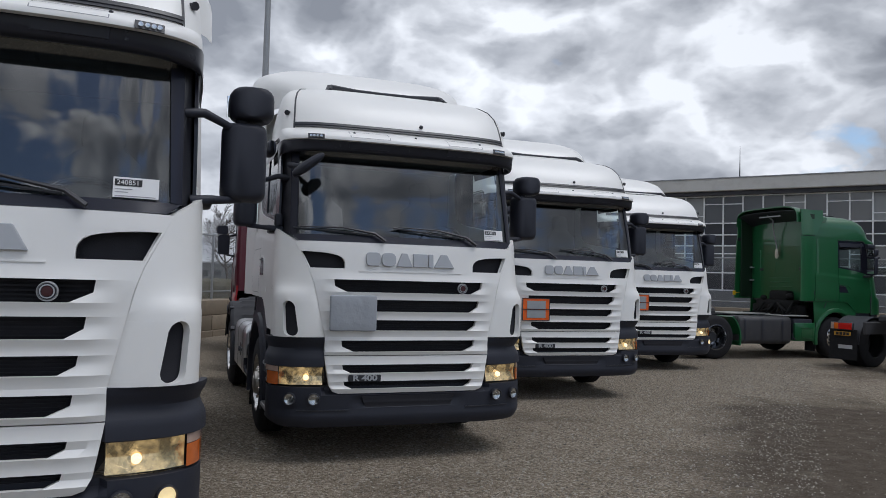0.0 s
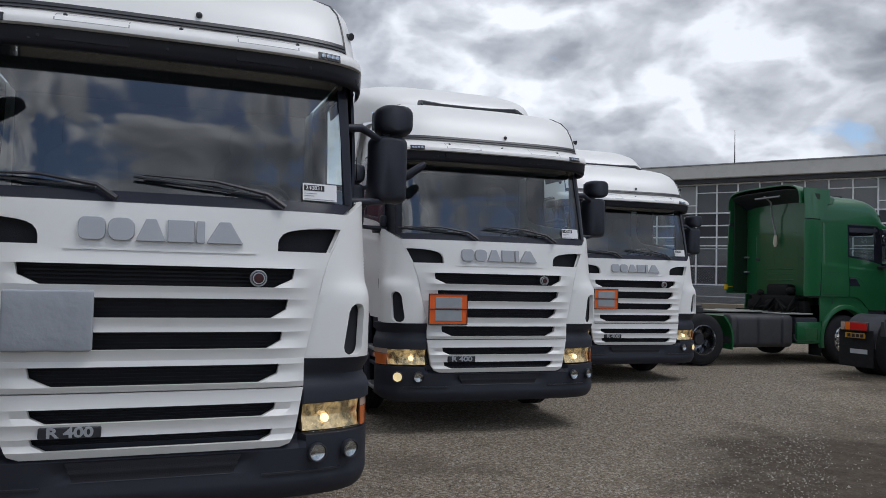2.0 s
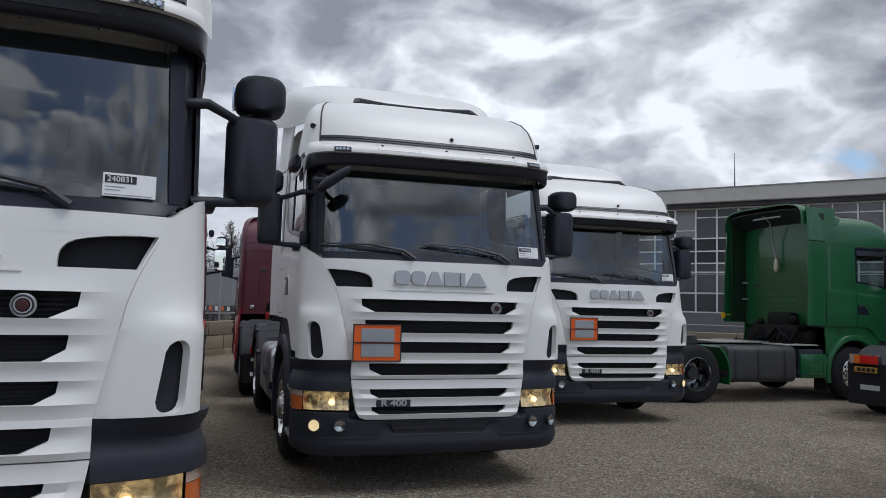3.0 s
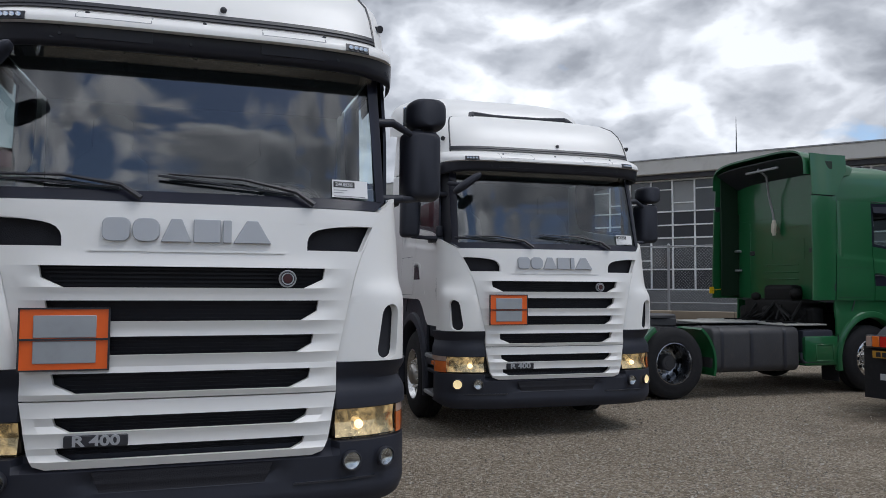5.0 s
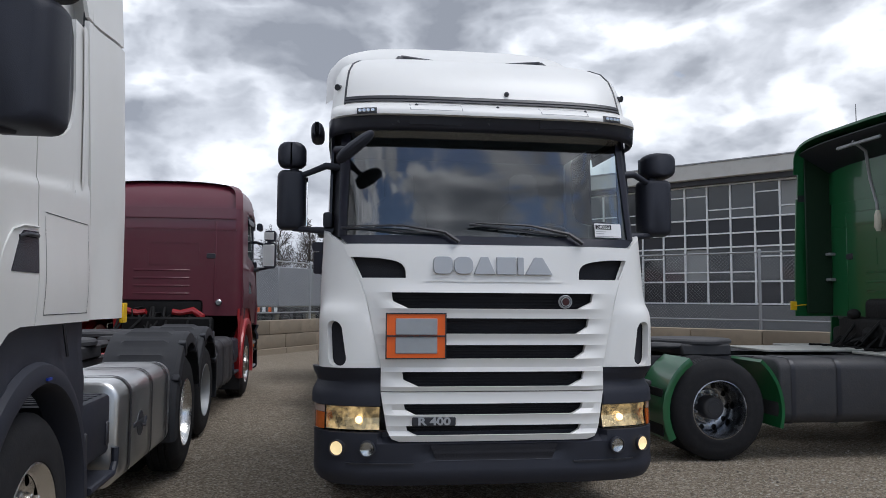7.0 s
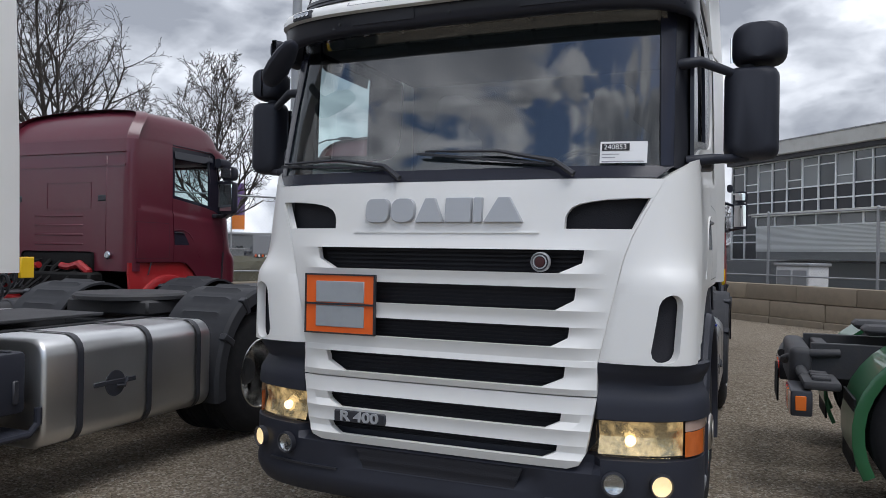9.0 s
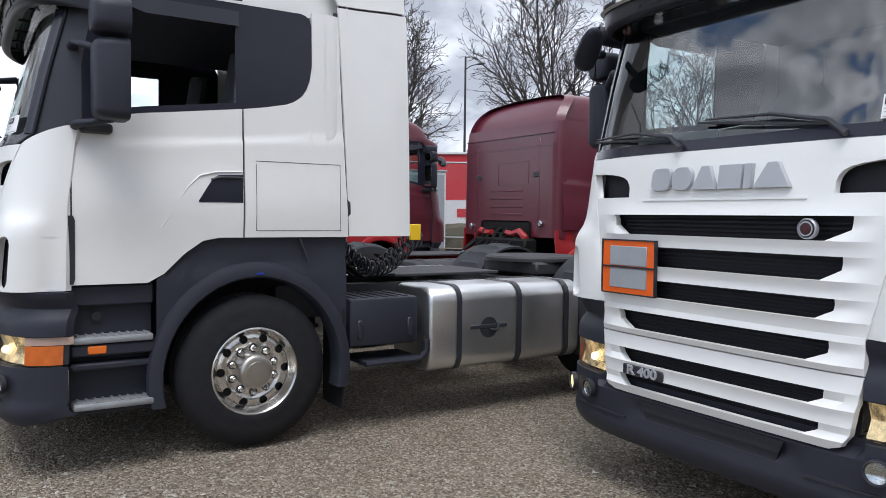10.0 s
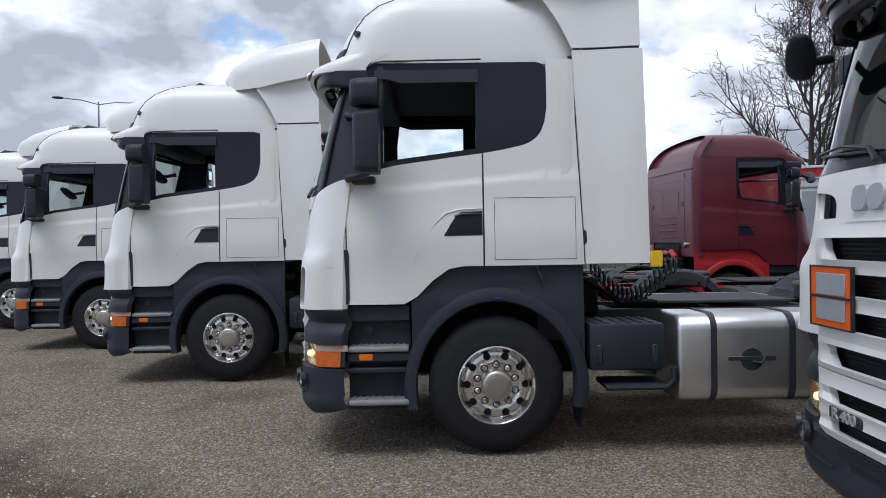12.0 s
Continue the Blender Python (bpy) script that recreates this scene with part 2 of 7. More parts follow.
# ---- mesh helpers ----
def finish(me, bm, angle=38):
    bmesh.ops.remove_doubles(bm, verts=bm.verts, dist=0.0002)
    bmesh.ops.recalc_face_normals(bm, faces=bm.faces)
    lim = radians(angle)
    for f in bm.faces:
        f.smooth = True
    for e in bm.edges:
        if len(e.link_faces) == 2:
            if e.calc_face_angle(0) > lim:
                e.smooth = False
        else:
            e.smooth = False
    bm.to_mesh(me)
    bm.free()


def part(name, bm, mat, parent=None, label="", angle=38):
    me = bpy.data.meshes.new(name)
    finish(me, bm, angle)
    me.materials.append(mat)
    ob = new(name, me)
    if parent is not None:
        ob.parent = parent
    if label:
        ob["label"] = label
    return ob


def shared(name, me, parent, m=None, label=""):
    ob = new(name, me)
    if parent is not None:
        ob.parent = parent
    if m is not None:
        ob.matrix_basis = m
    if label:
        ob["label"] = label
    return ob


def thing(name, m, label, category, group=""):
    ob = new(name)
    ob.empty_display_size = 0.3
    ob.matrix_basis = m
    return tagged(ob, label, category, group)


def B():
    return bmesh.new()


def box(bm, x0, x1, y0, y1, z0, z1, bev=0.0, seg=2):
    r = bmesh.ops.create_cube(bm, size=1)
    vs = r["verts"]
    for v in vs:
        v.co = Vector(((x0 + x1) / 2 + v.co.x * (x1 - x0), (y0 + y1) / 2 + v.co.y * (y1 - y0), (z0 + z1) / 2 + v.co.z * (z1 - z0)))
    if bev:
        es = list({e for v in vs for e in v.link_edges})
        bmesh.ops.bevel(bm, geom=es, offset=bev, segments=seg, affect="EDGES", profile=0.5)
    return bm


def quad(bm, vs):
    try:
        return bm.faces.new(vs)
    except ValueError:
        return None


def tube(bm, pts, r, n=8, caps=True):
    pts = [Vector(p) for p in pts]
    rs = r if isinstance(r, (list, tuple)) else [r] * len(pts)
    rings = []
    up = None
    for i, p in enumerate(pts):
        d = (pts[min(i + 1, len(pts) - 1)] - pts[max(i - 1, 0)]).normalized()
        if up is None:
            up = Vector((0, 0, 1)) if abs(d.z) < 0.9 else Vector((1, 0, 0))
        s = d.cross(up).normalized()
        up = s.cross(d).normalized()
        rings.append([bm.verts.new(p + rs[i] * (math.cos(2 * math.pi * k / n) * s + math.sin(2 * math.pi * k / n) * up)) for k in range(n)])
    for a, b in zip(rings[:-1], rings[1:]):
        for k in range(n):
            quad(bm, (a[k], a[(k + 1) % n], b[(k + 1) % n], b[k]))
    if caps:
        quad(bm, rings[0][::-1])
        quad(bm, rings[-1])
    return bm


def lathe(bm, prof, m, n=40):
    """Turns (radius, height) round the local z axis of m."""
    rings = []
    for r, h in prof:
        if r < 1e-5:
            rings.append([bm.verts.new(m @ Vector((0, 0, h)))])
        else:
            rings.append([bm.verts.new(m @ Vector((r * math.cos(2 * math.pi * k / n), r * math.sin(2 * math.pi * k / n), h))) for k in range(n)])
    for a, b in zip(rings[:-1], rings[1:]):
        for k in range(n):
            k2 = (k + 1) % n
            if len(a) == 1 and len(b) == 1:
                continue
            if len(a) == 1:
                quad(bm, (a[0], b[k], b[k2]))
            elif len(b) == 1:
                quad(bm, (a[k], a[k2], b[0]))
            else:
                quad(bm, (a[k], a[k2], b[k2], b[k]))
    return bm


def loft(bm, rings, closed=True, caps=True):
    vr = [[bm.verts.new(p) for p in r] for r in rings]
    n = len(vr[0])
    for a, b in zip(vr[:-1], vr[1:]):
        for k in range(n if closed else n - 1):
            quad(bm, (a[k], a[(k + 1) % n], b[(k + 1) % n], b[k]))
    if caps:
        quad(bm, vr[0][::-1])
        quad(bm, vr[-1])
    return vr


def thicken(bm, vec):
    """Gives an open sheet a back and rims, shifted by vec."""
    bmesh.ops.remove_doubles(bm, verts=bm.verts, dist=0.0004)
    vs, fs = list(bm.verts), list(bm.faces)
    rim = [e for e in bm.edges if len(e.link_faces) == 1]
    twin = {v: bm.verts.new(v.co + Vector(vec)) for v in vs}
    for e in rim:
        a, b = e.verts
        quad(bm, (a, b, twin[b], twin[a]))
    for f in fs:
        quad(bm, [twin[v] for v in reversed(f.verts)])
    return bm


def panel(bm, rows, lo, hi, mp, holes=(), n=8):
    """A sheet over rows, each from lo(row) to hi(row), placed by mp(u, row), with holes (row0, row1, from, to)."""
    for a, b in zip(rows[:-1], rows[1:]):
        mid = (a + b) / 2
        hs = sorted([h for h in holes if h[0] - 1e-6 <= mid <= h[1] + 1e-6], key=lambda h: h[2](mid))

        def ends(r):
            e = [lo(r)]
            for h in hs:
                e += [h[2](r), h[3](r)]
            return e + [hi(r)]

        ea, eb = ends(a), ends(b)
        for i in range(0, len(ea), 2):
            k = n if not hs else max(2, n // 2)
            va = [bm.verts.new(mp(ea[i] + (ea[i + 1] - ea[i]) * j / k, a)) for j in range(k + 1)]
            vb = [bm.verts.new(mp(eb[i] + (eb[i + 1] - eb[i]) * j / k, b)) for j in range(k + 1)]
            for j in range(k):
                quad(bm, (va[j], va[j + 1], vb[j + 1], vb[j]))
    return bm


def rows_of(*stops, step=0.06):
    """Evenly filled rows that hit every stop."""
    stops = sorted(set(stops))
    out = [stops[0]]
    for a, b in zip(stops[:-1], stops[1:]):
        k = max(1, math.ceil((b - a) / step - 1e-6))
        out += [a + (b - a) * j / k for j in range(1, k + 1)]
    return out


def interp(x, pts):
    if x <= pts[0][0]:
        return pts[0][1]
    for (a, p), (b, q) in zip(pts[:-1], pts[1:]):
        if x <= b:
            return p + (q - p) * (x - a) / (b - a)
    return pts[-1][1]


def text_mesh(body, size, depth, name, bold=0.0):
    cu = bpy.data.curves.new(name, "FONT")
    cu.body, cu.size, cu.extrude, cu.align_x, cu.align_y = body, size, depth, "CENTER", "CENTER"
    cu.offset = bold
    ob = bpy.data.objects.new(name, cu)
    scene.collection.objects.link(ob)
    dg = bpy.context.evaluated_depsgraph_get()
    me = bpy.data.meshes.new_from_object(ob.evaluated_get(dg))
    me.name = name
    bpy.data.objects.remove(ob)
    return me


# ---- the tractor unit: x to its left, y from front to back, z up ----
HW, DEPTH, POW = 1.225, 0.5, 3.9


def plan(x, w=HW, d=DEPTH):
    q = min(1.0, abs(x) / w) ** POW
    return d * (1 - (1 - q) ** (1 / POW))


LEAN_Z = [(0.28, 0.03), (0.36, 0.0), (0.6, -0.01), (0.9, 0.0), (1.1, 0.0), (1.6, 0.01), (1.96, 0.05), (2.0, 0.075), (2.4, 0.16), (2.8, 0.26), (2.92, 0.13), (3.0, 0.22), (3.06, 0.255)]


def lean(z):
    return interp(z, LEAN_Z)


def shell(x, z, off=0.0, w=HW):
    return Vector((x, lean(z) + plan(x, w) - off, z))


def side_x(y, z):
    t = max(0.0, z - 2.05)
    c = max(0.0, min(1.0, (z - 1.95 - 0.085 * (y - 0.4)) / 0.045))
    return 1.2 - 0.013 * c * c * (3 - 2 * c) - 0.020 * t * t / 0.9 + 0.018 * math.exp(-((z - 1.62) / 0.22) ** 2) - 0.035 * max(0, 0.7 - y) ** 2


def sill(y):
    return interp(y, [(0.36, 2.07), (0.55, 2.14), (0.75, 2.185), (1.43, 2.272), (1.57, 2.295), (1.71, 2.325), (1.77, 2.350), (1.82, 2.387), (1.856, 2.435), (1.88, 2.50), (1.897, 2.60)])


def seam(z):
    """The leaning joint between the sleeper and the side fairing."""
    return 2.176 - 0.05 * (z - 1.42)


def fairing_end(z):
    return 2.65 - 0.02 * (z - 1.42)


def door_low(y):
    return interp(y, [(0.36, 1.135), (0.80, 1.135), (0.90, 1.19), (1.02, 1.31), (1.14, 1.395), (1.25, 1.415), (2.7, 1.415)])


def wheel(parent, x, y, outer, dual=False, face=None, r=0.515):
    """A road wheel; outer is +1 when its face looks to +x."""
    m = Matrix.Translation((x, y, r - 0.005)) @ Matrix.Rotation(radians(90 * outer), 4, "Y")
    wh = new("wheel")
    wh.parent, wh.matrix_basis = parent, m
    w = 0.15
    bm = B()
    for k in range(2 if dual else 1):
        h = -0.32 * k
        lathe(bm, [(0.292, -w + h + 0.03), (0.30, -w + h), (0.40, -w + h - 0.005), (0.46, -w + h + 0.01), (0.495, -w + h + 0.035), (r, -w + h + 0.06), (r, -0.065 + h), (r - 0.012, -0.06 + h), (r - 0.012, -0.05 + h), (r, -0.045 + h), (r, -0.005 + h), (r - 0.012, 0.0 + h), (r - 0.012, 0.01 + h), (r, 0.015 + h), (r, 0.05 + h), (r - 0.012, 0.055 + h), (r - 0.012, 0.065 + h),
                   (r, 0.07 + h), (r, w - 0.06 + h), (0.495, w - 0.035 + h), (0.46, w - 0.01 + h), (0.40, w + 0.005 + h), (0.345, w + 0.002 + h), (0.335, w + 0.006 + h), (0.30, w + h), (0.292, w - 0.03 + h)], Matrix(), 56)
    part("tyre", bm, RUBBER, wh)
    bm = B()
    deep = -0.14 if dual else 0.085
    if dual:
        lathe(bm, [(0.292, 0.13), (0.30, 0.148), (0.29, 0.152), (0.278, 0.13), (0.262, 0.06), (0.255, deep - 0.02), (0.25, deep + 0.01)], Matrix(), 48)
    else:
        lathe(bm, [(0.292, 0.13), (0.30, 0.146), (0.29, 0.150), (0.276, 0.135), (0.262, 0.10), (0.25, 0.088)], Matrix(), 48)
    rc, rho = 0.222, 0.029
    hole = []
    for k in range(10):
        th = 2 * math.pi * (k + 0.5) / 10
        hole.append((rc - rho, rc + rho, lambda q, t0=th: t0 - math.sqrt(max(1e-9, rho ** 2 - (q - rc) ** 2)) / rc, lambda q, t0=th: t0 + math.sqrt(max(1e-9, rho ** 2 - (q - rc) ** 2)) / rc))
    rr = [0.172] + [rc - rho * math.cos(math.pi * j / 6) for j in range(7)] + [0.254]

    def disc(u, q):
        h = deep + 0.012 * math.sin((q - 0.17) / 0.08 * math.pi)
        return Vector((q * math.cos(u), q * math.sin(u), h))

    panel(bm, rr, lambda q: 0.0, lambda q: 2 * math.pi, disc, hole, 48)
    face = face or ALLOY
    lathe(bm, [(0.172, deep), (0.172, deep + 0.004), (0.150, deep + 0.006), (0.118, deep + 0.006)], Matrix(), 40)
    part("rim", bm, face, wh)
    bm = B()
    lathe(bm, [(0.25, deep - 0.04), (0, deep - 0.04)], Matrix(), 24)
    part("brake_drum", bm, FRAME, wh)
    bm = B()
    top = deep + (0.092 if not dual else 0.16)
    lathe(bm, [(0.122, deep), (0.116, top - 0.020), (0.106, top - 0.006), (0.092, top), (0.070, top + 0.001), (0.068, top + 0.005), (0.0, top + 0.007)], Matrix(), 36)
    part("hub_cap", bm, HUB if not dual else FRAME, wh)
    nut = bpy.data.meshes.get("wheel_nut_" + ("d" if dual else "s"))
    if nut is None:
        nut = bpy.data.meshes.new("wheel_nut_" + ("d" if dual else "s"))
        bm = B()
        lathe(bm, [(0.021, 0), (0.021, 0.008), (0.016, 0.012), (0.015, 0.050), (0.011, 0.056), (0.0, 0.058)], Matrix(), 6)
        finish(nut, bm)
        nut.materials.append(ALLOY if not dual else STEEL)
    ring_me = bpy.data.meshes.get("nut_ring")
    if ring_me is None:
        ring_me = bpy.data.meshes.new("nut_ring")
        bm = B()
        lathe(bm, [(0.029, 0.0), (0.029, 0.003), (0.020, 0.003)], Matrix(), 12)
        finish(ring_me, bm)
        ring_me.materials.append(BLACK)
    for k in range(10):
        th = 2 * math.pi * k / 10
        nt_ = shared("wheel_nut", nut, wh, Matrix.Translation((0.150 * math.cos(th), 0.150 * math.sin(th), deep + 0.005)))
        if not dual:
            shared("nut_ring", ring_me, nt_, Matrix.Translation((0, 0, 0.001)))
    return wh


SLOTS = [  # z0, z1, half width at top, half width at bottom
    (1.514, 1.625, 0.722, 0.605), (1.339, 1.447, 0.687, 0.590), (1.167, 1.262, 0.660, 0.570)]
LOW_SLOTS = [(0.976, 1.078, 0.645, 0.530), (0.785, 0.860, 0.632, 0.550), (0.647, 0.712, 0.616, 0.540)]


def slot_holes(slots):
    out = []
    for z0, z1, a, b in slots:
        zk = z0 + (z1 - z0) * 0.45

        def half(z, z0=z0, z1=z1, a=a, b=b, zk=zk):
            return interp(z, [(z0, b), (zk, a - 0.01), (z1, a)])

        out.append((z0, z1, lambda z, f=half: -f(z), lambda z, f=half: f(z)))
    return out


def headlight(tk, s, lit=True):
    hl = new("headlight")
    hl.parent = tk
    z0, z1 = 0.675, 0.838
    bm = B()
    panel(bm, [z0, z1], lambda z: 0.79, lambda z: 1.24, lambda u, z: Vector((s * u, lean(z) + plan(u, 1.255) + 0.085 - (0.035 if u > 1.2 else 0), z)), n=14)
    thicken(bm, (0, 0.04, 0))
    part("housing", bm, BLACK, hl)
    bm = B()
    panel(bm, [z0 + 0.004, (z0 + z1) / 2, z1 - 0.004], lambda z: 0.795, lambda z: 1.160, lambda u, z: Vector((s * u, lean(z) + plan(u, 1.255) + 0.055 - 0.03 * abs((z - 0.757) / 0.08), z)), n=10)
    part("reflector", bm, LIT_REFLECTOR if lit else CHROME, hl)
    bm = B()
    lathe(bm, [(0.026, 0.0), (0.024, 0.02), (0.015, 0.032), (0.0, 0.036)], Matrix.Translation((s * 0.935, lean(0.745) + plan(0.935, 1.255) + 0.05, 0.742)) @ Matrix.Rotation(radians(90), 4, "X"), 16)
    part("bulb", bm, LAMP_ON if lit else CHROME_COLD, hl, "warm glowing bulb")
    bm = B()
    panel(bm, rows_of(z0, z1, step=0.05), lambda z: 0.79, lambda z: 1.165, lambda u, z: Vector((s * u, lean(z) + plan(u, 1.255) + 0.004, z)), n=10)
    thicken(bm, (0, 0.006, 0))
    part("lens", bm, LENS_GLASS, hl)
    bm = B()
    panel(bm, [z0, z1 - 0.050], lambda z: 1.172, lambda z: 1.246, lambda u, z: Vector((s * u, lean(z) + plan(u, 1.255) + 0.003, z)), n=8)
    thicken(bm, (0, 0.03, 0))
    part("indicator", bm, AMBER_DARK, hl, "brown-orange indicator lens")
    bm = B()
    panel(bm, rows_of(z1 - 0.046, z1, step=0.04), lambda z: 1.172, lambda z: 1.252, lambda u, z: Vector((s * u, lean(z) + plan(u, 1.255) + 0.001, z)), n=8)
    thicken(bm, (0, 0.03, 0))
    part("side_lamp", bm, PALE_LENS, hl, "pale clear side lamp")


def fog_lamp(tk, x, lit):
    z = 0.562
    fl = new("fog_lamp")
    fl.parent = tk
    fl.matrix_basis = Matrix.Translation((x, lean(z) + plan(x, 1.26) - 0.024, z)) @ Matrix.Rotation(radians(90), 4, "X") @ Matrix.Rotation(math.atan(math.copysign(1, x) * (plan(abs(x) + 0.02, 1.26) - plan(abs(x) - 0.02, 1.26)) / 0.04), 4, "Y")
    bm = B()
    lathe(bm, [(0.056, 0.0), (0.056, 0.028), (0.050, 0.030), (0.046, 0.022), (0.044, 0.0)], Matrix(), 28)
    part("bezel", bm, BLACK, fl)
    bm = B()
    lathe(bm, [(0.047, 0.019), (0.038, 0.013), (0.018, 0.008), (0, 0.006)], Matrix(), 24)
    part("reflector", bm, FOG_ON if lit else CHROME_COLD, fl)
    bm = B()
    lathe(bm, [(0.046, 0.022), (0.03, 0.029), (0.0, 0.031)], Matrix(), 24)
    part("lens", bm, LENS_GLASS, fl)


def mirror_set(tk, s, extra):
    """Main mirror, wide-angle mirror above it and their two arms."""
    mr = new("mirror")
    mr.parent = tk
    x, y = (1.415 if s > 0 else -1.445), 0.57

    def shell_box(bm, cx, cy, cz, w, d, h, r):
        ring = []
        for k in range(9):
            t = (0, 0.03, 0.1, 0.2, 0.35, 0.55, 0.8, 0.94, 1)[k]
            yy = cy - d / 2 + d * t
            sc = (0.50, 0.64, 0.78, 0.88, 0.95, 0.99, 1.0, 0.99, 0.96)[k]
            pts = []
            for c in range(4):
                for j in range(5):
                    a = math.pi / 2 * (c + j / 4)
                    ox = (w / 2 * sc - r) * (1 if c in (0, 3) else -1)
                    oz = (h / 2 * (0.72 + 0.28 * sc) - r) * (1 if c in (0, 1) else -1)
                    pts.append(Vector((cx + ox + r * math.cos(a), yy, cz + oz + r * math.sin(a))))
            ring.append(pts)
        loft(bm, ring)

    bm = B()
    shell_box(bm, x + s * 0.02, y - 0.015, 2.328, 0.262 if s > 0 else 0.215, 0.185 if s > 0 else 0.14, 0.46, 0.05)
    part("housing", bm, PLASTIC, mr)
    bm = B()
    shell_box(bm, x + s * (0.055 if s > 0 else 0.02), y - 0.02, 2.672, 0.262 if s > 0 else 0.215, 0.20 if s > 0 else 0.15, 0.195, 0.06)
    tube(bm, [(x, y, 2.53), (x, y, 2.61)], 0.035, 10)
    part("wide_angle_housing", bm, PLASTIC, mr)
    for zc, w, h in ((2.328, 0.20, 0.38), (2.672, 0.17, 0.13)):
        bm = B()
        box(bm, x - w / 2, x + w / 2, y + 0.064, y + 0.069, zc - h / 2, zc + h / 2, 0.002, 1)
        part("mirror_glass", bm, MIRROR, mr)
    for z0, z1, xo in ((2.56, 2.50, 1.08), (2.075, 2.11, 1.14)):
        bm = B()
        tube(bm, [(s * xo, 0.40, z0), (s * (xo + 0.12), 0.40, z0 + 0.01), (s * 1.32, 0.47, (z0 + z1) / 2), (x, y, z1)], [0.030, 0.026, 0.022, 0.022], 10)
        part("arm", bm, PLASTIC, mr)
    bm = B()
    box(bm, s * 1.21 - 0.05, s * 1.21 + 0.05, 0.42, 0.60, 2.04, 2.10, 0.02)
    part("foot", bm, BLACK, mr)
    if extra:  # kerb and front mirrors over the passenger side
        bm = B()
        shell_box(bm, s * 1.27, 0.46, 2.83, 0.10, 0.26, 0.13, 0.04)
        part("kerb_mirror", bm, PLASTIC, mr)
        bm = B()
        rg = []
        ax = Vector((0.29, 0, 0.19)).normalized()
        nx = Vector((-ax.z, 0, ax.x))
        for t, q in ((0.0, 0.30), (0.04, 0.62), (0.15, 0.88), (0.4, 1.0), (0.7, 0.92), (0.9, 0.70), (0.98, 0.45), (1.0, 0.25)):
            c = Vector((-1.115, 0.08, 2.545)) + Vector((0.25, -0.10, 0.19)) * t
            rg.append([Vector((-s * p.x, p.y, p.z)) for p in [c + nx * (0.046 * q * math.cos(g)) + Vector((0, 0.085 * q * math.sin(g), 0)) for g in [math.pi * 2 * j / 14 for j in range(14)]]])
        loft(bm, rg)
        part("front_mirror", bm, PLASTIC, mr)
        bm = B()
        tube(bm, [(s * 1.12, 0.24, 2.66), (s * 1.09, 0.14, 2.64), (s * 1.02, 0.05, 2.625)], [0.028, 0.026, 0.02], 10)
        part("front_mirror_arm", bm, PLASTIC, mr)
        bm = B()
        box(bm, s * 1.18 - 0.035, s * 1.18 + 0.035, 0.36, 0.43, 2.10, 2.22, 0.02)
        part("camera_pod", bm, PLASTIC, mr)


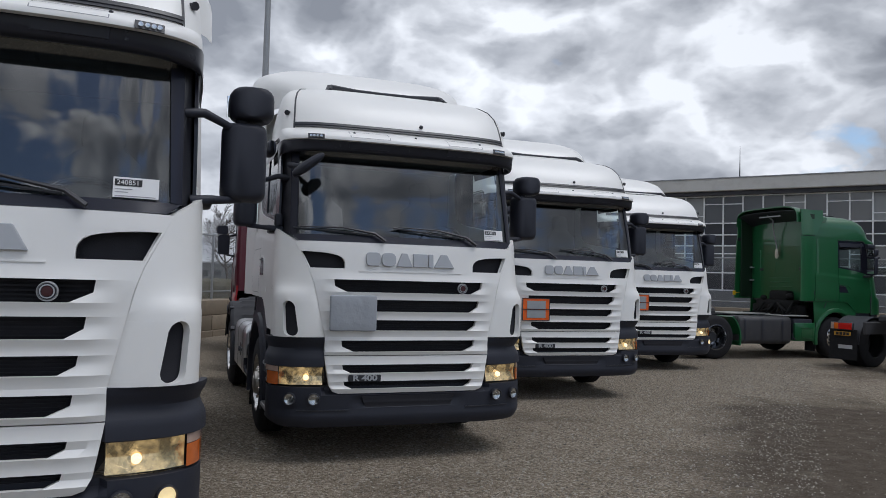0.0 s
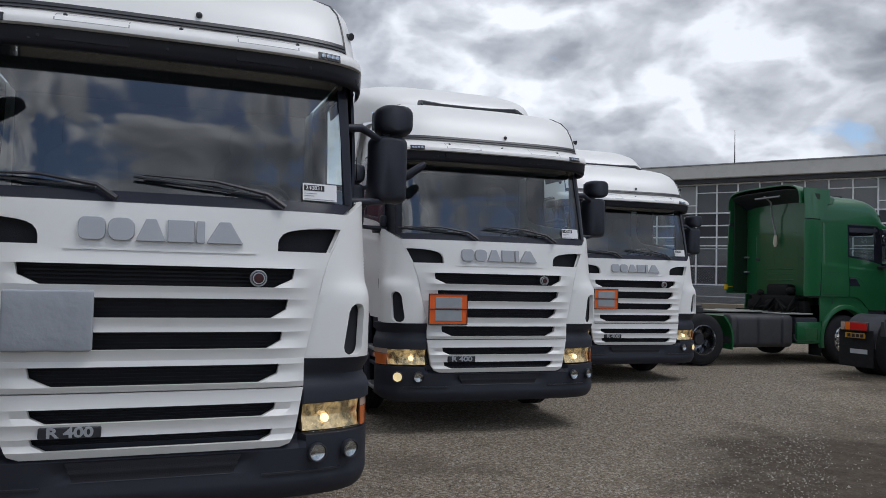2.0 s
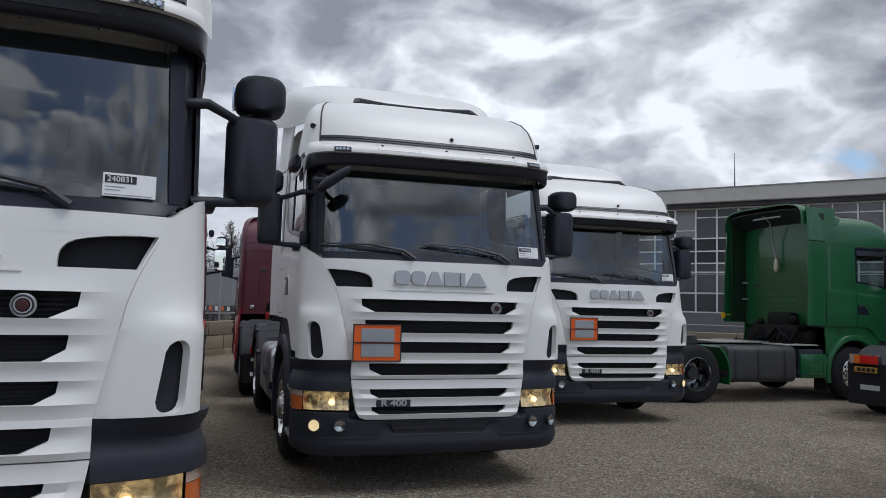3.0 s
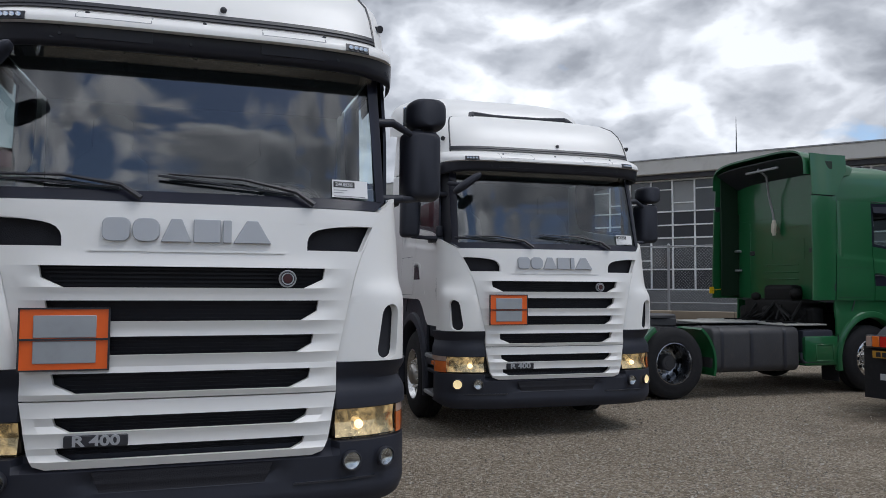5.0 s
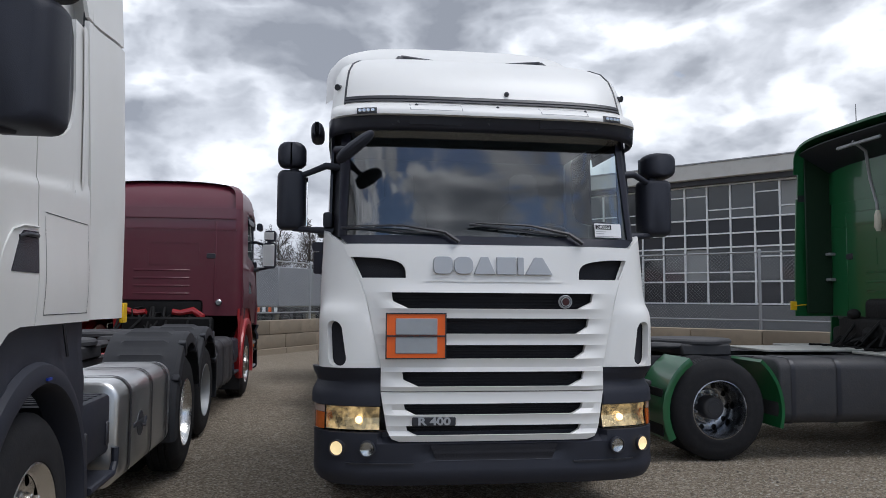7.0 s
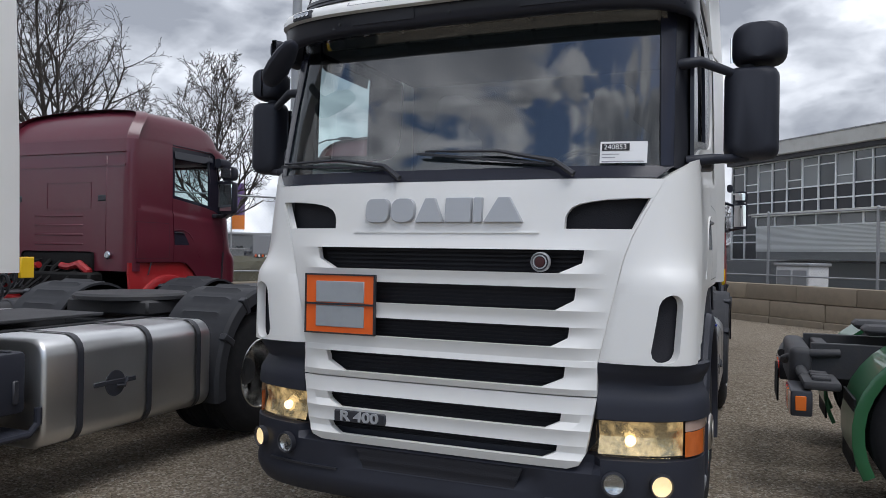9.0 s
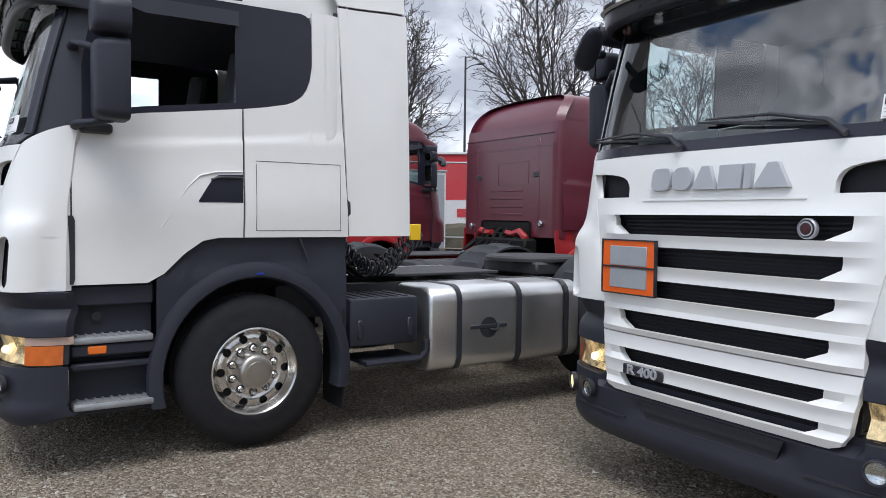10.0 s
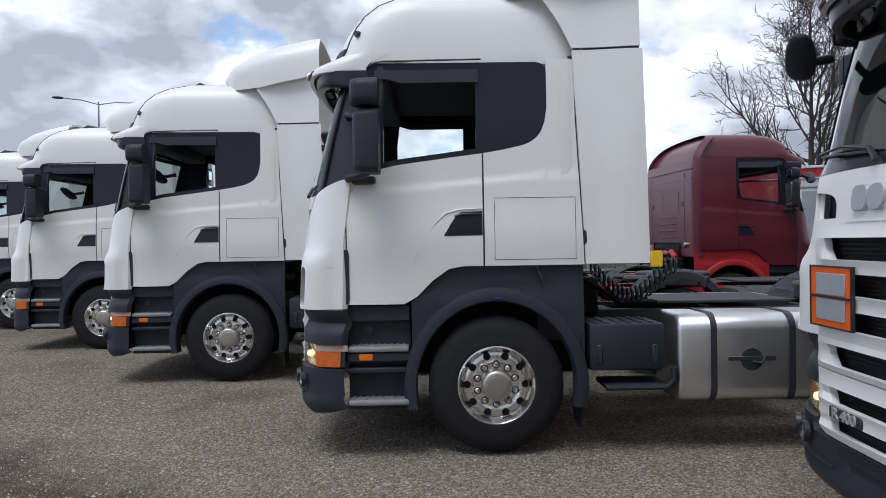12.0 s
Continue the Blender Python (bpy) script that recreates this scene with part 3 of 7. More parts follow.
def cab_front(tk, paint):
    # bonnet with three slots and the two upper inlets
    z_in = lambda z: interp(z, [(1.095, 0.795), (1.58, 0.90), (1.69, 0.938), (1.80, 0.992), (1.884, 1.036), (1.965, 1.075)])

    def inlet(side):
        a = lambda z: interp(z, [(1.725, 0.622), (1.775, 0.624), (1.80, 0.632), (1.825, 0.652), (1.842, 0.685), (1.853, 0.73), (1.864, 0.81), (1.872, 0.95)])
        b = lambda z: z_in(z) - 0.020
        if side > 0:
            return (1.725, 1.872, a, b)
        return (1.725, 1.872, lambda z: -b(z), lambda z: -a(z))

    def bulge(z, u=0.0):
        fade = max(0.0, min(1.0, (0.82 - abs(u)) / 0.14))
        o = 0.0
        for z0, z1, *_ in SLOTS + LOW_SLOTS:
            if 0 <= z - z1 < 0.06:
                o += 0.012 * (1 - (z - z1) / 0.06)
            if 0 <= z0 - z < 0.05:
                o += 0.022 * (1 - (z0 - z) / 0.05)
        return o * fade

    bm = B()
    stops = [1.095, 1.965, 1.725, 1.775, 1.80, 1.825, 1.842, 1.853, 1.864, 1.872] + [q for s in SLOTS for q in (s[0], s[0] + (s[1] - s[0]) * 0.45, s[1])] + [s[1] + 0.03 for s in SLOTS] + [s[0] - 0.025 for s in SLOTS]
    panel(bm, rows_of(*stops, step=0.05), lambda z: -z_in(z) + 0.007, lambda z: z_in(z) - 0.007, lambda u, z: shell(u, z, bulge(z, u)), slot_holes(SLOTS) + [inlet(1), inlet(-1)], 28)
    thicken(bm, (0, 0.035, 0))
    bonnet = part("bonnet", bm, paint, tk)
    for s in (-1, 1):
        bm = B()
        panel(bm, rows_of(1.10, 1.96, step=0.1), lambda z: z_in(z) - 0.011, lambda z: z_in(z) + 0.011, lambda u, z, s=s: shell(s * u, z, -0.010), n=2)
        part("bonnet_seal", bm, BLACK, bonnet)
    # lower grille panel
    low = lambda z: interp(z, [(0.605, 0.66), (0.625, 0.715), (0.68, 0.745), (0.935, 0.790), (1.09, 0.790)])
    for a, b, nm, sl in ((0.945, 1.088, "middle_panel", LOW_SLOTS[:1]), (0.605, 0.938, "lower_panel", LOW_SLOTS[1:])):
        bm = B()
        st = [a, b] + ([0.625, 0.68] if a < 0.7 else []) + [q for s in sl for q in (s[0], s[0] + (s[1] - s[0]) * 0.45, s[1])] + [s[1] + 0.03 for s in sl] + [s[0] - 0.02 for s in sl]
        panel(bm, rows_of(*st, step=0.05), lambda z: -low(z), low, lambda u, z: shell(u, z, bulge(z, u) + 0.004), slot_holes(sl), 28)
        thicken(bm, (0, 0.035, 0))
        part(nm, bm, paint, tk)
    # dark backing with fine louvres
    bm = B()
    panel(bm, [0.62, 1.0, 1.4, 1.90], lambda z: -0.70 if z < 1 else -0.99, lambda z: 0.70 if z < 1 else 0.99, lambda u, z: shell(u, z, -0.07), n=16)
    thicken(bm, (0, 0.01, 0))
    back = part("grille_backing", bm, GRILLE, tk)
    for z0, z1, a, b in SLOTS + LOW_SLOTS:
        bm = B()
        k = 5
        for j in range(k):
            z = z0 + (z1 - z0) * (j + 0.5) / k
            hwid = interp(z, [(z0, b), (z1, a)]) + 0.02
            panel(bm, [z - 0.006, z + 0.004], lambda q: -hwid, lambda q: hwid, lambda u, q, z=z: shell(u, q, -0.060 + (q - z) * 0.4), n=12)
        thicken(bm, (0, 0.006, 0))
        part("louvre", bm, GRILLE, back)
    # bumper
    btop = 0.662

    def bump_off(u, z):
        cut = 0.03 if abs(u) < 0.48 and 0.475 < z < 0.59 else 0.0
        low_lip = 0.012 if z < 0.46 else 0.0
        return 0.012 + low_lip - cut

    bm = B()
    panel(bm, rows_of(0.30, 0.34, 0.46, 0.475, 0.59, btop, step=0.04), lambda z: -1.42, lambda z: 1.42,
          lambda a, z: Vector((1.255 * math.copysign(abs(math.sin(a)) ** (2 / POW), a), lean(z) + 0.5 * (1 - abs(math.cos(a)) ** (2 / POW)) + 0.03 * max(0, (0.36 - z) / 0.06) - bump_off(1.255 * math.copysign(abs(math.sin(a)) ** (2 / POW), a), z) + (0.07 if z > 0.60 and abs(math.sin(a)) < 0.42 else 0), z + 0.075 * max(0.0, (0.46 - z) / 0.16) * abs(math.sin(a)) ** 10)), n=64)
    thicken(bm, (0, 0.06, 0))
    bp = part("bumper", bm, PLASTIC, tk, "dark grey textured plastic bumper", 30)
    bm = B()
    panel(bm, rows_of(0.48, 0.585, step=0.02), lambda z: -0.45 + (0.585 - z) * 0.4, lambda z: 0.45 - (0.585 - z) * 0.4, lambda u, z: shell(u, z, 0.004 + 0.006 * (round(z * 100) % 4 < 2)), n=12)
    thicken(bm, (0, 0.01, 0))
    part("intake_grille", bm, GRILLE, bp)
    for s in (-1, 1):
        bm = B()
        panel(bm, [0.452, 0.462], lambda z: 0.56, lambda z: 1.02, lambda u, z, s=s: Vector((s * u, lean(z) + plan(u, 1.255) - 0.027, z)), n=8)
        thicken(bm, (0, 0.02, 0))
        part("trim_line", bm, BLACK, bp)
    for s in (-1, 1):
        # painted corner with its air vent
        endc = math.acos((1 - 0.345 / DEPTH) ** (POW / 2))

        def cmap(u, z, s=s):
            a0 = math.asin(min(1, (z_in(z) / HW)) ** (POW / 2))
            a = a0 + (endc - a0) * u
            sx, cy = math.sin(a) ** (2 / POW), math.cos(a) ** (2 / POW)
            fl = 0.042 / (1 + math.exp((z - 1.53) / 0.028)) * math.sin(math.pi * min(1, u * 1.15 + 0.0)) ** 0.6 if u > 0 else 0
            w = HW - 0.045 * max(0, z - 1.6) ** 1.3
            return Vector((s * (w * sx + fl * 1.3), lean(min(z, 1.96)) + DEPTH * (1 - cy) - fl, z))

        top = lambda u: 1.965 + 0.115 * min(1, u * 1.15) ** 0.8
        vz0, vz1 = 1.115, 1.425

        def vhalf(z):
            r = max(0.0, 0.05 - min(vz1 - z, z - vz0)) / 0.05
            return 0.105 * math.sqrt(max(0.012, 1 - r * r))

        vl = lambda z: 0.365 - vhalf(z) - 0.02 * (1 - (z - vz0) / 0.31)
        vr = lambda z: 0.365 + vhalf(z)

        bm = B()
        rws = rows_of(1.105, vz0, 1.118, 1.125, 1.138, 1.165, 1.375, 1.402, 1.415, 1.422, vz1, 1.46, 1.48, 1.50, 1.52, 1.54, 1.56, 1.60, 1.965, step=0.05)
        panel(bm, rws, lambda z: 0.0, lambda z: 1.0, cmap, [(vz0, vz1, vl, vr)], 18)
        k = 18
        va = [bm.verts.new(cmap(j / k, 1.965)) for j in range(k + 1)]
        vb = [bm.verts.new(cmap(j / k, 1.965) + Vector((0, 0.02 * (top(j / k) - 1.965) / 0.11, top(j / k) - 1.965))) for j in range(k + 1)]
        for j in range(k):
            quad(bm, (va[j], va[j + 1], vb[j + 1], vb[j]))
        thicken(bm, (-s * 0.03, 0.03, 0))
        cp = part("corner_panel", bm, paint, tk)
        bm = B()
        panel(bm, rows_of(1.11, 1.43, step=0.06), lambda z: 0.16, lambda z: 0.58, lambda u, z: cmap(u, z) + Vector((-s * 0.030, 0.040, 0)), n=6)
        thicken(bm, (-s * 0.004, 0.006, 0))
        part("vent_grille", bm, GRILLE, cp)
        # dark cowl above the headlight
        bm = B()
        e2 = math.acos((1 - 0.345 / DEPTH) ** (POW / 2))

        def cow(u, z, s=s):
            a0 = math.asin((0.795 / 1.25) ** (POW / 2))
            a = a0 + (e2 - a0) * u
            inw = 0.035 * math.exp(-((z - 1.0) / 0.05) ** 2)
            return Vector((s * (1.25 * math.sin(a) ** (2 / POW) - inw + 0.022 * u), lean(z) + DEPTH * (1 - math.cos(a) ** (2 / POW)) - 0.004 + inw * 0.8, z))

        panel(bm, rows_of(0.844, 0.86, 0.90, 0.95, 1.0, 1.05, 1.10, step=0.04), lambda z: 0.0, lambda z: 1.0, cow, n=14)
        thicken(bm, (-s * 0.03, 0.04, 0))
        part("headlight_cowl", bm, PLASTIC, tk)
        headlight(tk, s)
    # windscreen, dark surround and sun visor
    bm = B()
    wsx = lambda z: interp(z, [(1.985, 1.075), (2.80, 1.045)])
    panel(bm, rows_of(1.985, 2.86, step=0.09), lambda z: -wsx(z), wsx, lambda u, z: Vector((u, lean(z) + plan(u, 1.16, 0.34) + 0.012, z)), n=28)
    ws = part("windscreen", bm, GLASS, tk, "dark windscreen reflecting the clouds")
    ws.visible_shadow = False
    bm = B()
    sx = lambda z: interp(z, [(1.970, 1.03), (2.03, 1.10), (2.93, 1.085)])
    panel(bm, rows_of(1.970, 2.03, 2.83, 2.93, step=0.08), lambda z: -sx(z), sx, lambda u, z: Vector((u, lean(min(z, 2.8)) + plan(u, 1.17, 0.36) + 0.004, z)), [(2.03, 2.83, lambda z: -wsx(z) + 0.03, lambda z: wsx(z) - 0.03)], 28)
    thicken(bm, (0, 0.012, 0))
    part("windscreen_surround", bm, DARK_GLASS, tk)
    for s in (-1, 1):  # front pillars
        bm = B()
        panel(bm, rows_of(2.03, 2.93, step=0.1), lambda z: 0.0, lambda z: 1.0, lambda u, z, s=s: Vector((s * (1.055 + 0.115 * u ** 0.7), lean(min(z, 2.8)) + plan(1.055, 1.17, 0.36) + 0.01 + u * (0.5 - lean(min(z, 2.8)) * 0.4 - plan(1.055, 1.17, 0.36)), z)), n=8)
        thicken(bm, (-s * 0.02, 0.02, 0))
        part("front_pillar", bm, BLACK, tk)
    bm = B()

    def vmap(a, v):
        x = 1.185 * math.copysign(abs(math.sin(a)) ** (2 / POW), a)
        return Vector((x, 0.125 - 0.02 * v + (0.9 * (0.2 - v) ** 2 if v < 0.2 else 0) + 0.42 * (1 - abs(math.cos(a)) ** (2 / POW)), 2.80 + 0.13 * v - 0.03 * math.sin(a) ** 4))

    panel(bm, [0.02, 0.08, 0.14, 0.2, 0.5, 0.8, 1.0], lambda v: -math.pi / 2, lambda v: math.pi / 2, vmap, n=56)
    thicken(bm, (0, 0.02, 0))
    vs = part("sun_visor", bm, VISOR, tk, "smoked dark plastic sun visor")
    asin_ = lambda q: math.copysign(math.asin((abs(q) / 1.185) ** (POW / 2)), q)
    for x0, x1 in ((-0.60, -0.22), (0.36, 0.72)):
        bm = B()
        panel(bm, [0.30, 0.34, 0.9, 1.0], lambda v: asin_(x0), lambda v: asin_(x1), lambda a, v: vmap(a, v) - Vector((0, 0.006, 0)), n=10)
        thicken(bm, (0, 0.006, 0))
        part("visor_plate", bm, VISOR, vs)
    for x in (-0.68, -0.02, 0.80):
        for v in (0.42, 0.72):
            bm = B()
            c = vmap(asin_(x), v)
            lathe(bm, [(0.010, 0.0), (0.009, 0.005), (0.0, 0.007)], Matrix.Translation(c) @ Matrix.Rotation(radians(90), 4, "X"), 8)
            part("bolt", bm, BLACK, vs)
    for x in (-0.72, -0.38, 0.0, 0.36, 0.70):
        bm = B()
        box(bm, x - 0.012, x + 0.012, 0.135, 0.30, 2.83, 2.845, 0.003, 1)
        part("visor_bracket", bm, BLACK, vs)
    # painted header with lamps
    bm = B()

    def hmap(a, z):
        x = 1.175 * math.copysign(abs(math.sin(a)) ** (2 / POW), a)
        return Vector((x, interp(z, [(2.925, 0.06), (2.96, 0.085), (3.0, 0.17), (3.03, 0.235)]) + 0.45 * (1 - abs(math.cos(a)) ** (2 / POW)), z - 0.075 * (1 - abs(math.cos(a)) ** (2 / POW)) * (1 if z > 2.94 else 0.2) * 0))

    panel(bm, [2.90, 2.925, 2.94, 2.96, 2.985, 3.01, 3.03], lambda v: -math.pi / 2, lambda v: math.pi / 2, hmap, n=56)
    thicken(bm, (0, 0.03, -0.005))
    hd = part("roof_header", bm, paint, tk)
    for x in (-0.915, 0.915):
        a = math.copysign(math.asin((abs(x) / 1.175) ** (POW / 2)), x)
        da = 0.045
        bm = B()
        panel(bm, [2.90, 2.945], lambda z: min(a - 2.6 * da, a + 2.6 * da), lambda z: max(a - 2.6 * da, a + 2.6 * da), lambda u, z: hmap(u, z) - Vector((0, 0.012, 0)), n=8)
        thicken(bm, (0, 0.012, 0))
        pl = part("position_lamp", bm, BLACK, tk)
        for j in range(4):
            c = hmap(a + (j - 1.5) * da * 1.1, 2.922)
            bm = B()
            lathe(bm, [(0.013, 0), (0.013, 0.006), (0, 0.008)], Matrix.Translation(c - Vector((0, 0.010, 0))) @ Matrix.Rotation(radians(90), 4, "X"), 10)
            part("diode", bm, CHROME_COLD, pl)
    for x in (-0.55, 0.05, 0.72):
        bm = B()
        bmesh.ops.create_icosphere(bm, subdivisions=1, radius=0.014, matrix=Matrix.Translation(hmap(math.copysign(math.asin((abs(x) / 1.175) ** (POW / 2)), x), 2.985)))
        part("bolt", bm, BLACK, hd)
    for x0, x1 in ((-0.60, -0.22), (0.36, 0.72)):
        bm = B()
        asn = lambda q: math.copysign(math.asin((abs(q) / 1.175) ** (POW / 2)), q)
        for za, zb, ua, ub in ((2.93, 2.934, x0, x1), (3.0, 3.004, x0, x1), (2.93, 3.0, x0, x0 + 0.006), (2.93, 3.0, x1 - 0.006, x1)):
            panel(bm, rows_of(za, zb, step=0.03), lambda z: asn(ua), lambda z: asn(ub), lambda u, z: hmap(u, z) - Vector((0, 0.0015, 0)), n=4)
        part("seam", bm, GREY_INK, hd)
    # dark strip under the roof cap
    bm = B()
    panel(bm, [3.044, 3.064, 3.068, 3.092], lambda v: -0.985, lambda v: 0.985, lambda a, z: Vector((1.172 * math.copysign(abs(math.sin(a)) ** (2 / POW), a), 0.237 + (0.006 if 3.05 < z < 3.066 else 0.0) + 0.02 * (z - 3.045) / 0.04 + 0.45 * (1 - abs(math.cos(a)) ** (2 / POW)), z)), n=40)
    thicken(bm, (0, 0.03, 0))
    part("rubber_strip", bm, BLACK, tk)
    # wipers
    for x0, x1, z1 in ((-0.25, -1.03, 2.095), (0.66, -0.12, 2.125)):
        bm = B()
        p = [Vector((x, lean(z) - 0.03 + plan(x, 1.16, 0.34), z)) for x, z in ((x0, 1.985), (x0 - 0.1, 2.055), ((x0 + x1) / 2, (2.07 + z1) / 2 + 0.015), (x1, z1))]
        tube(bm, p, [0.016, 0.014, 0.009, 0.006], 6)
        a, b = (x0 + x1) / 2 + 0.28, x1 - 0.05
        tube(bm, [Vector((a + (b - a) * t, lean(2.05) - 0.012 + plan(a + (b - a) * t, 1.16, 0.34), 2.04 + (z1 - 2.05) * t)) for t in (0, 0.5, 1)], 0.008, 5)
        part("wiper", bm, BLACK, tk)
    # raised plain blocks in place of the maker's name, and the round emblem
    bm = B()
    panel(bm, [1.702, 1.710], lambda z: -0.50, lambda z: 0.50, lambda u, z: shell(u, z, 0.005), n=10)
    thicken(bm, (0, 0.01, 0))
    part("raised_line", bm, paint, bonnet)
    for x0, x1, lean_l, lean_r, rad in ((-0.432, -0.296, 0.0, 0.0, 0.036), (-0.286, -0.150, 0.0, 0.0, 0.048), (-0.146, 0.010, 0.052, 0.052, 0.006), (0.018, 0.158, 0.0, 0.0, 0.006), (0.170, 0.214, 0.0, 0.0, 0.006), (0.222, 0.424, 0.072, 0.072, 0.006)):
        zb, zt = 1.755, 1.880
        ring = []
        for cx, cz, a0 in ((x1 - rad, zt - rad, 0), (x0 + rad, zt - rad, 1), (x0 + rad, zb + rad, 2), (x1 - rad, zb + rad, 3)):
            for j in range(5):
                t = math.pi / 2 * (a0 + j / 4)
                px, pz = cx + rad * math.cos(t), cz + rad * math.sin(t)
                k = (pz - zb) / (zt - zb)
                ring.append((px + (lean_l if px < (x0 + x1) / 2 else -lean_r) * k, pz))
        bm = B()
        loft(bm, [[Vector((u + (xm - u) * g, lean(q) + plan(u) - o, q + (zb + zt) / 2 * g - q * g)) for u, q in ring] for xm in [(x0 + x1) / 2] for o, g in ((-0.02, 0.0), (0.017, 0.0), (0.022, 0.05))])
        part("name_block", bm, SILVER, bonnet, "silver raised block")
    bm = B()
    lathe(bm, [(0.048, 0), (0.048, 0.018), (0.043, 0.024), (0.040, 0.018), (0.0, 0.018)], Matrix.Translation((0.515, lean(1.56) + plan(0.515) + 0.012, 1.566)) @ Matrix.Rotation(radians(90), 4, "X"), 24)
    em = part("emblem", bm, SILVER, bonnet, "silver-rimmed round emblem")
    bm = B()
    lathe(bm, [(0.039, 0.0), (0.037, 0.004), (0.0, 0.006)], Matrix.Translation((0.515, lean(1.56) + plan(0.515) - 0.007, 1.566)) @ Matrix.Rotation(radians(90), 4, "X"), 24)
    disc_ = part("emblem_disc", bm, BLACK, em, "dark emblem disc")
    at = lambda o: Matrix.Translation((0.515, lean(1.56) + plan(0.515) - o, 1.566)) @ Matrix.Rotation(radians(90), 4, "X")
    bm = B()
    lathe(bm, [(0.026, 0.0), (0.023, 0.005), (0.0, 0.007)], at(0.011), 20)
    part("red_disc", bm, EMBLEM, disc_, "small dark red disc")
    bm = B()
    lathe(bm, [(0.034, 0.0), (0.034, 0.003), (0.028, 0.003), (0.028, 0.0)], at(0.012), 20)
    part("silver_ring", bm, SILVER, disc_)
    # power figure
    bm = B()
    box(bm, -0.575, -0.275, lean(0.74) + plan(0.42) - 0.028, lean(0.74) + plan(0.42) + 0.04, 0.712, 0.772, 0.006, 1)
    badge = part("model_badge", bm, BLACK, tk)
    me = text_mesh("R 400", 0.074, 0.004, "badge_text", 0.0022)
    me.materials.append(SILVER)
    tx = shared("badge_text", me, badge, Matrix.Translation((-0.425, lean(0.74) + plan(0.42) - 0.031, 0.742)) @ Matrix.Rotation(radians(90), 4, "X") @ Matrix.Diagonal((1.28, 0.95, 1, 1)), "silver figures on black")


def flare(y):
    t = max(0.0, min(1.0, (y - 2.18) / 0.40))
    return 0.05 * t * t * (3 - 2 * t)


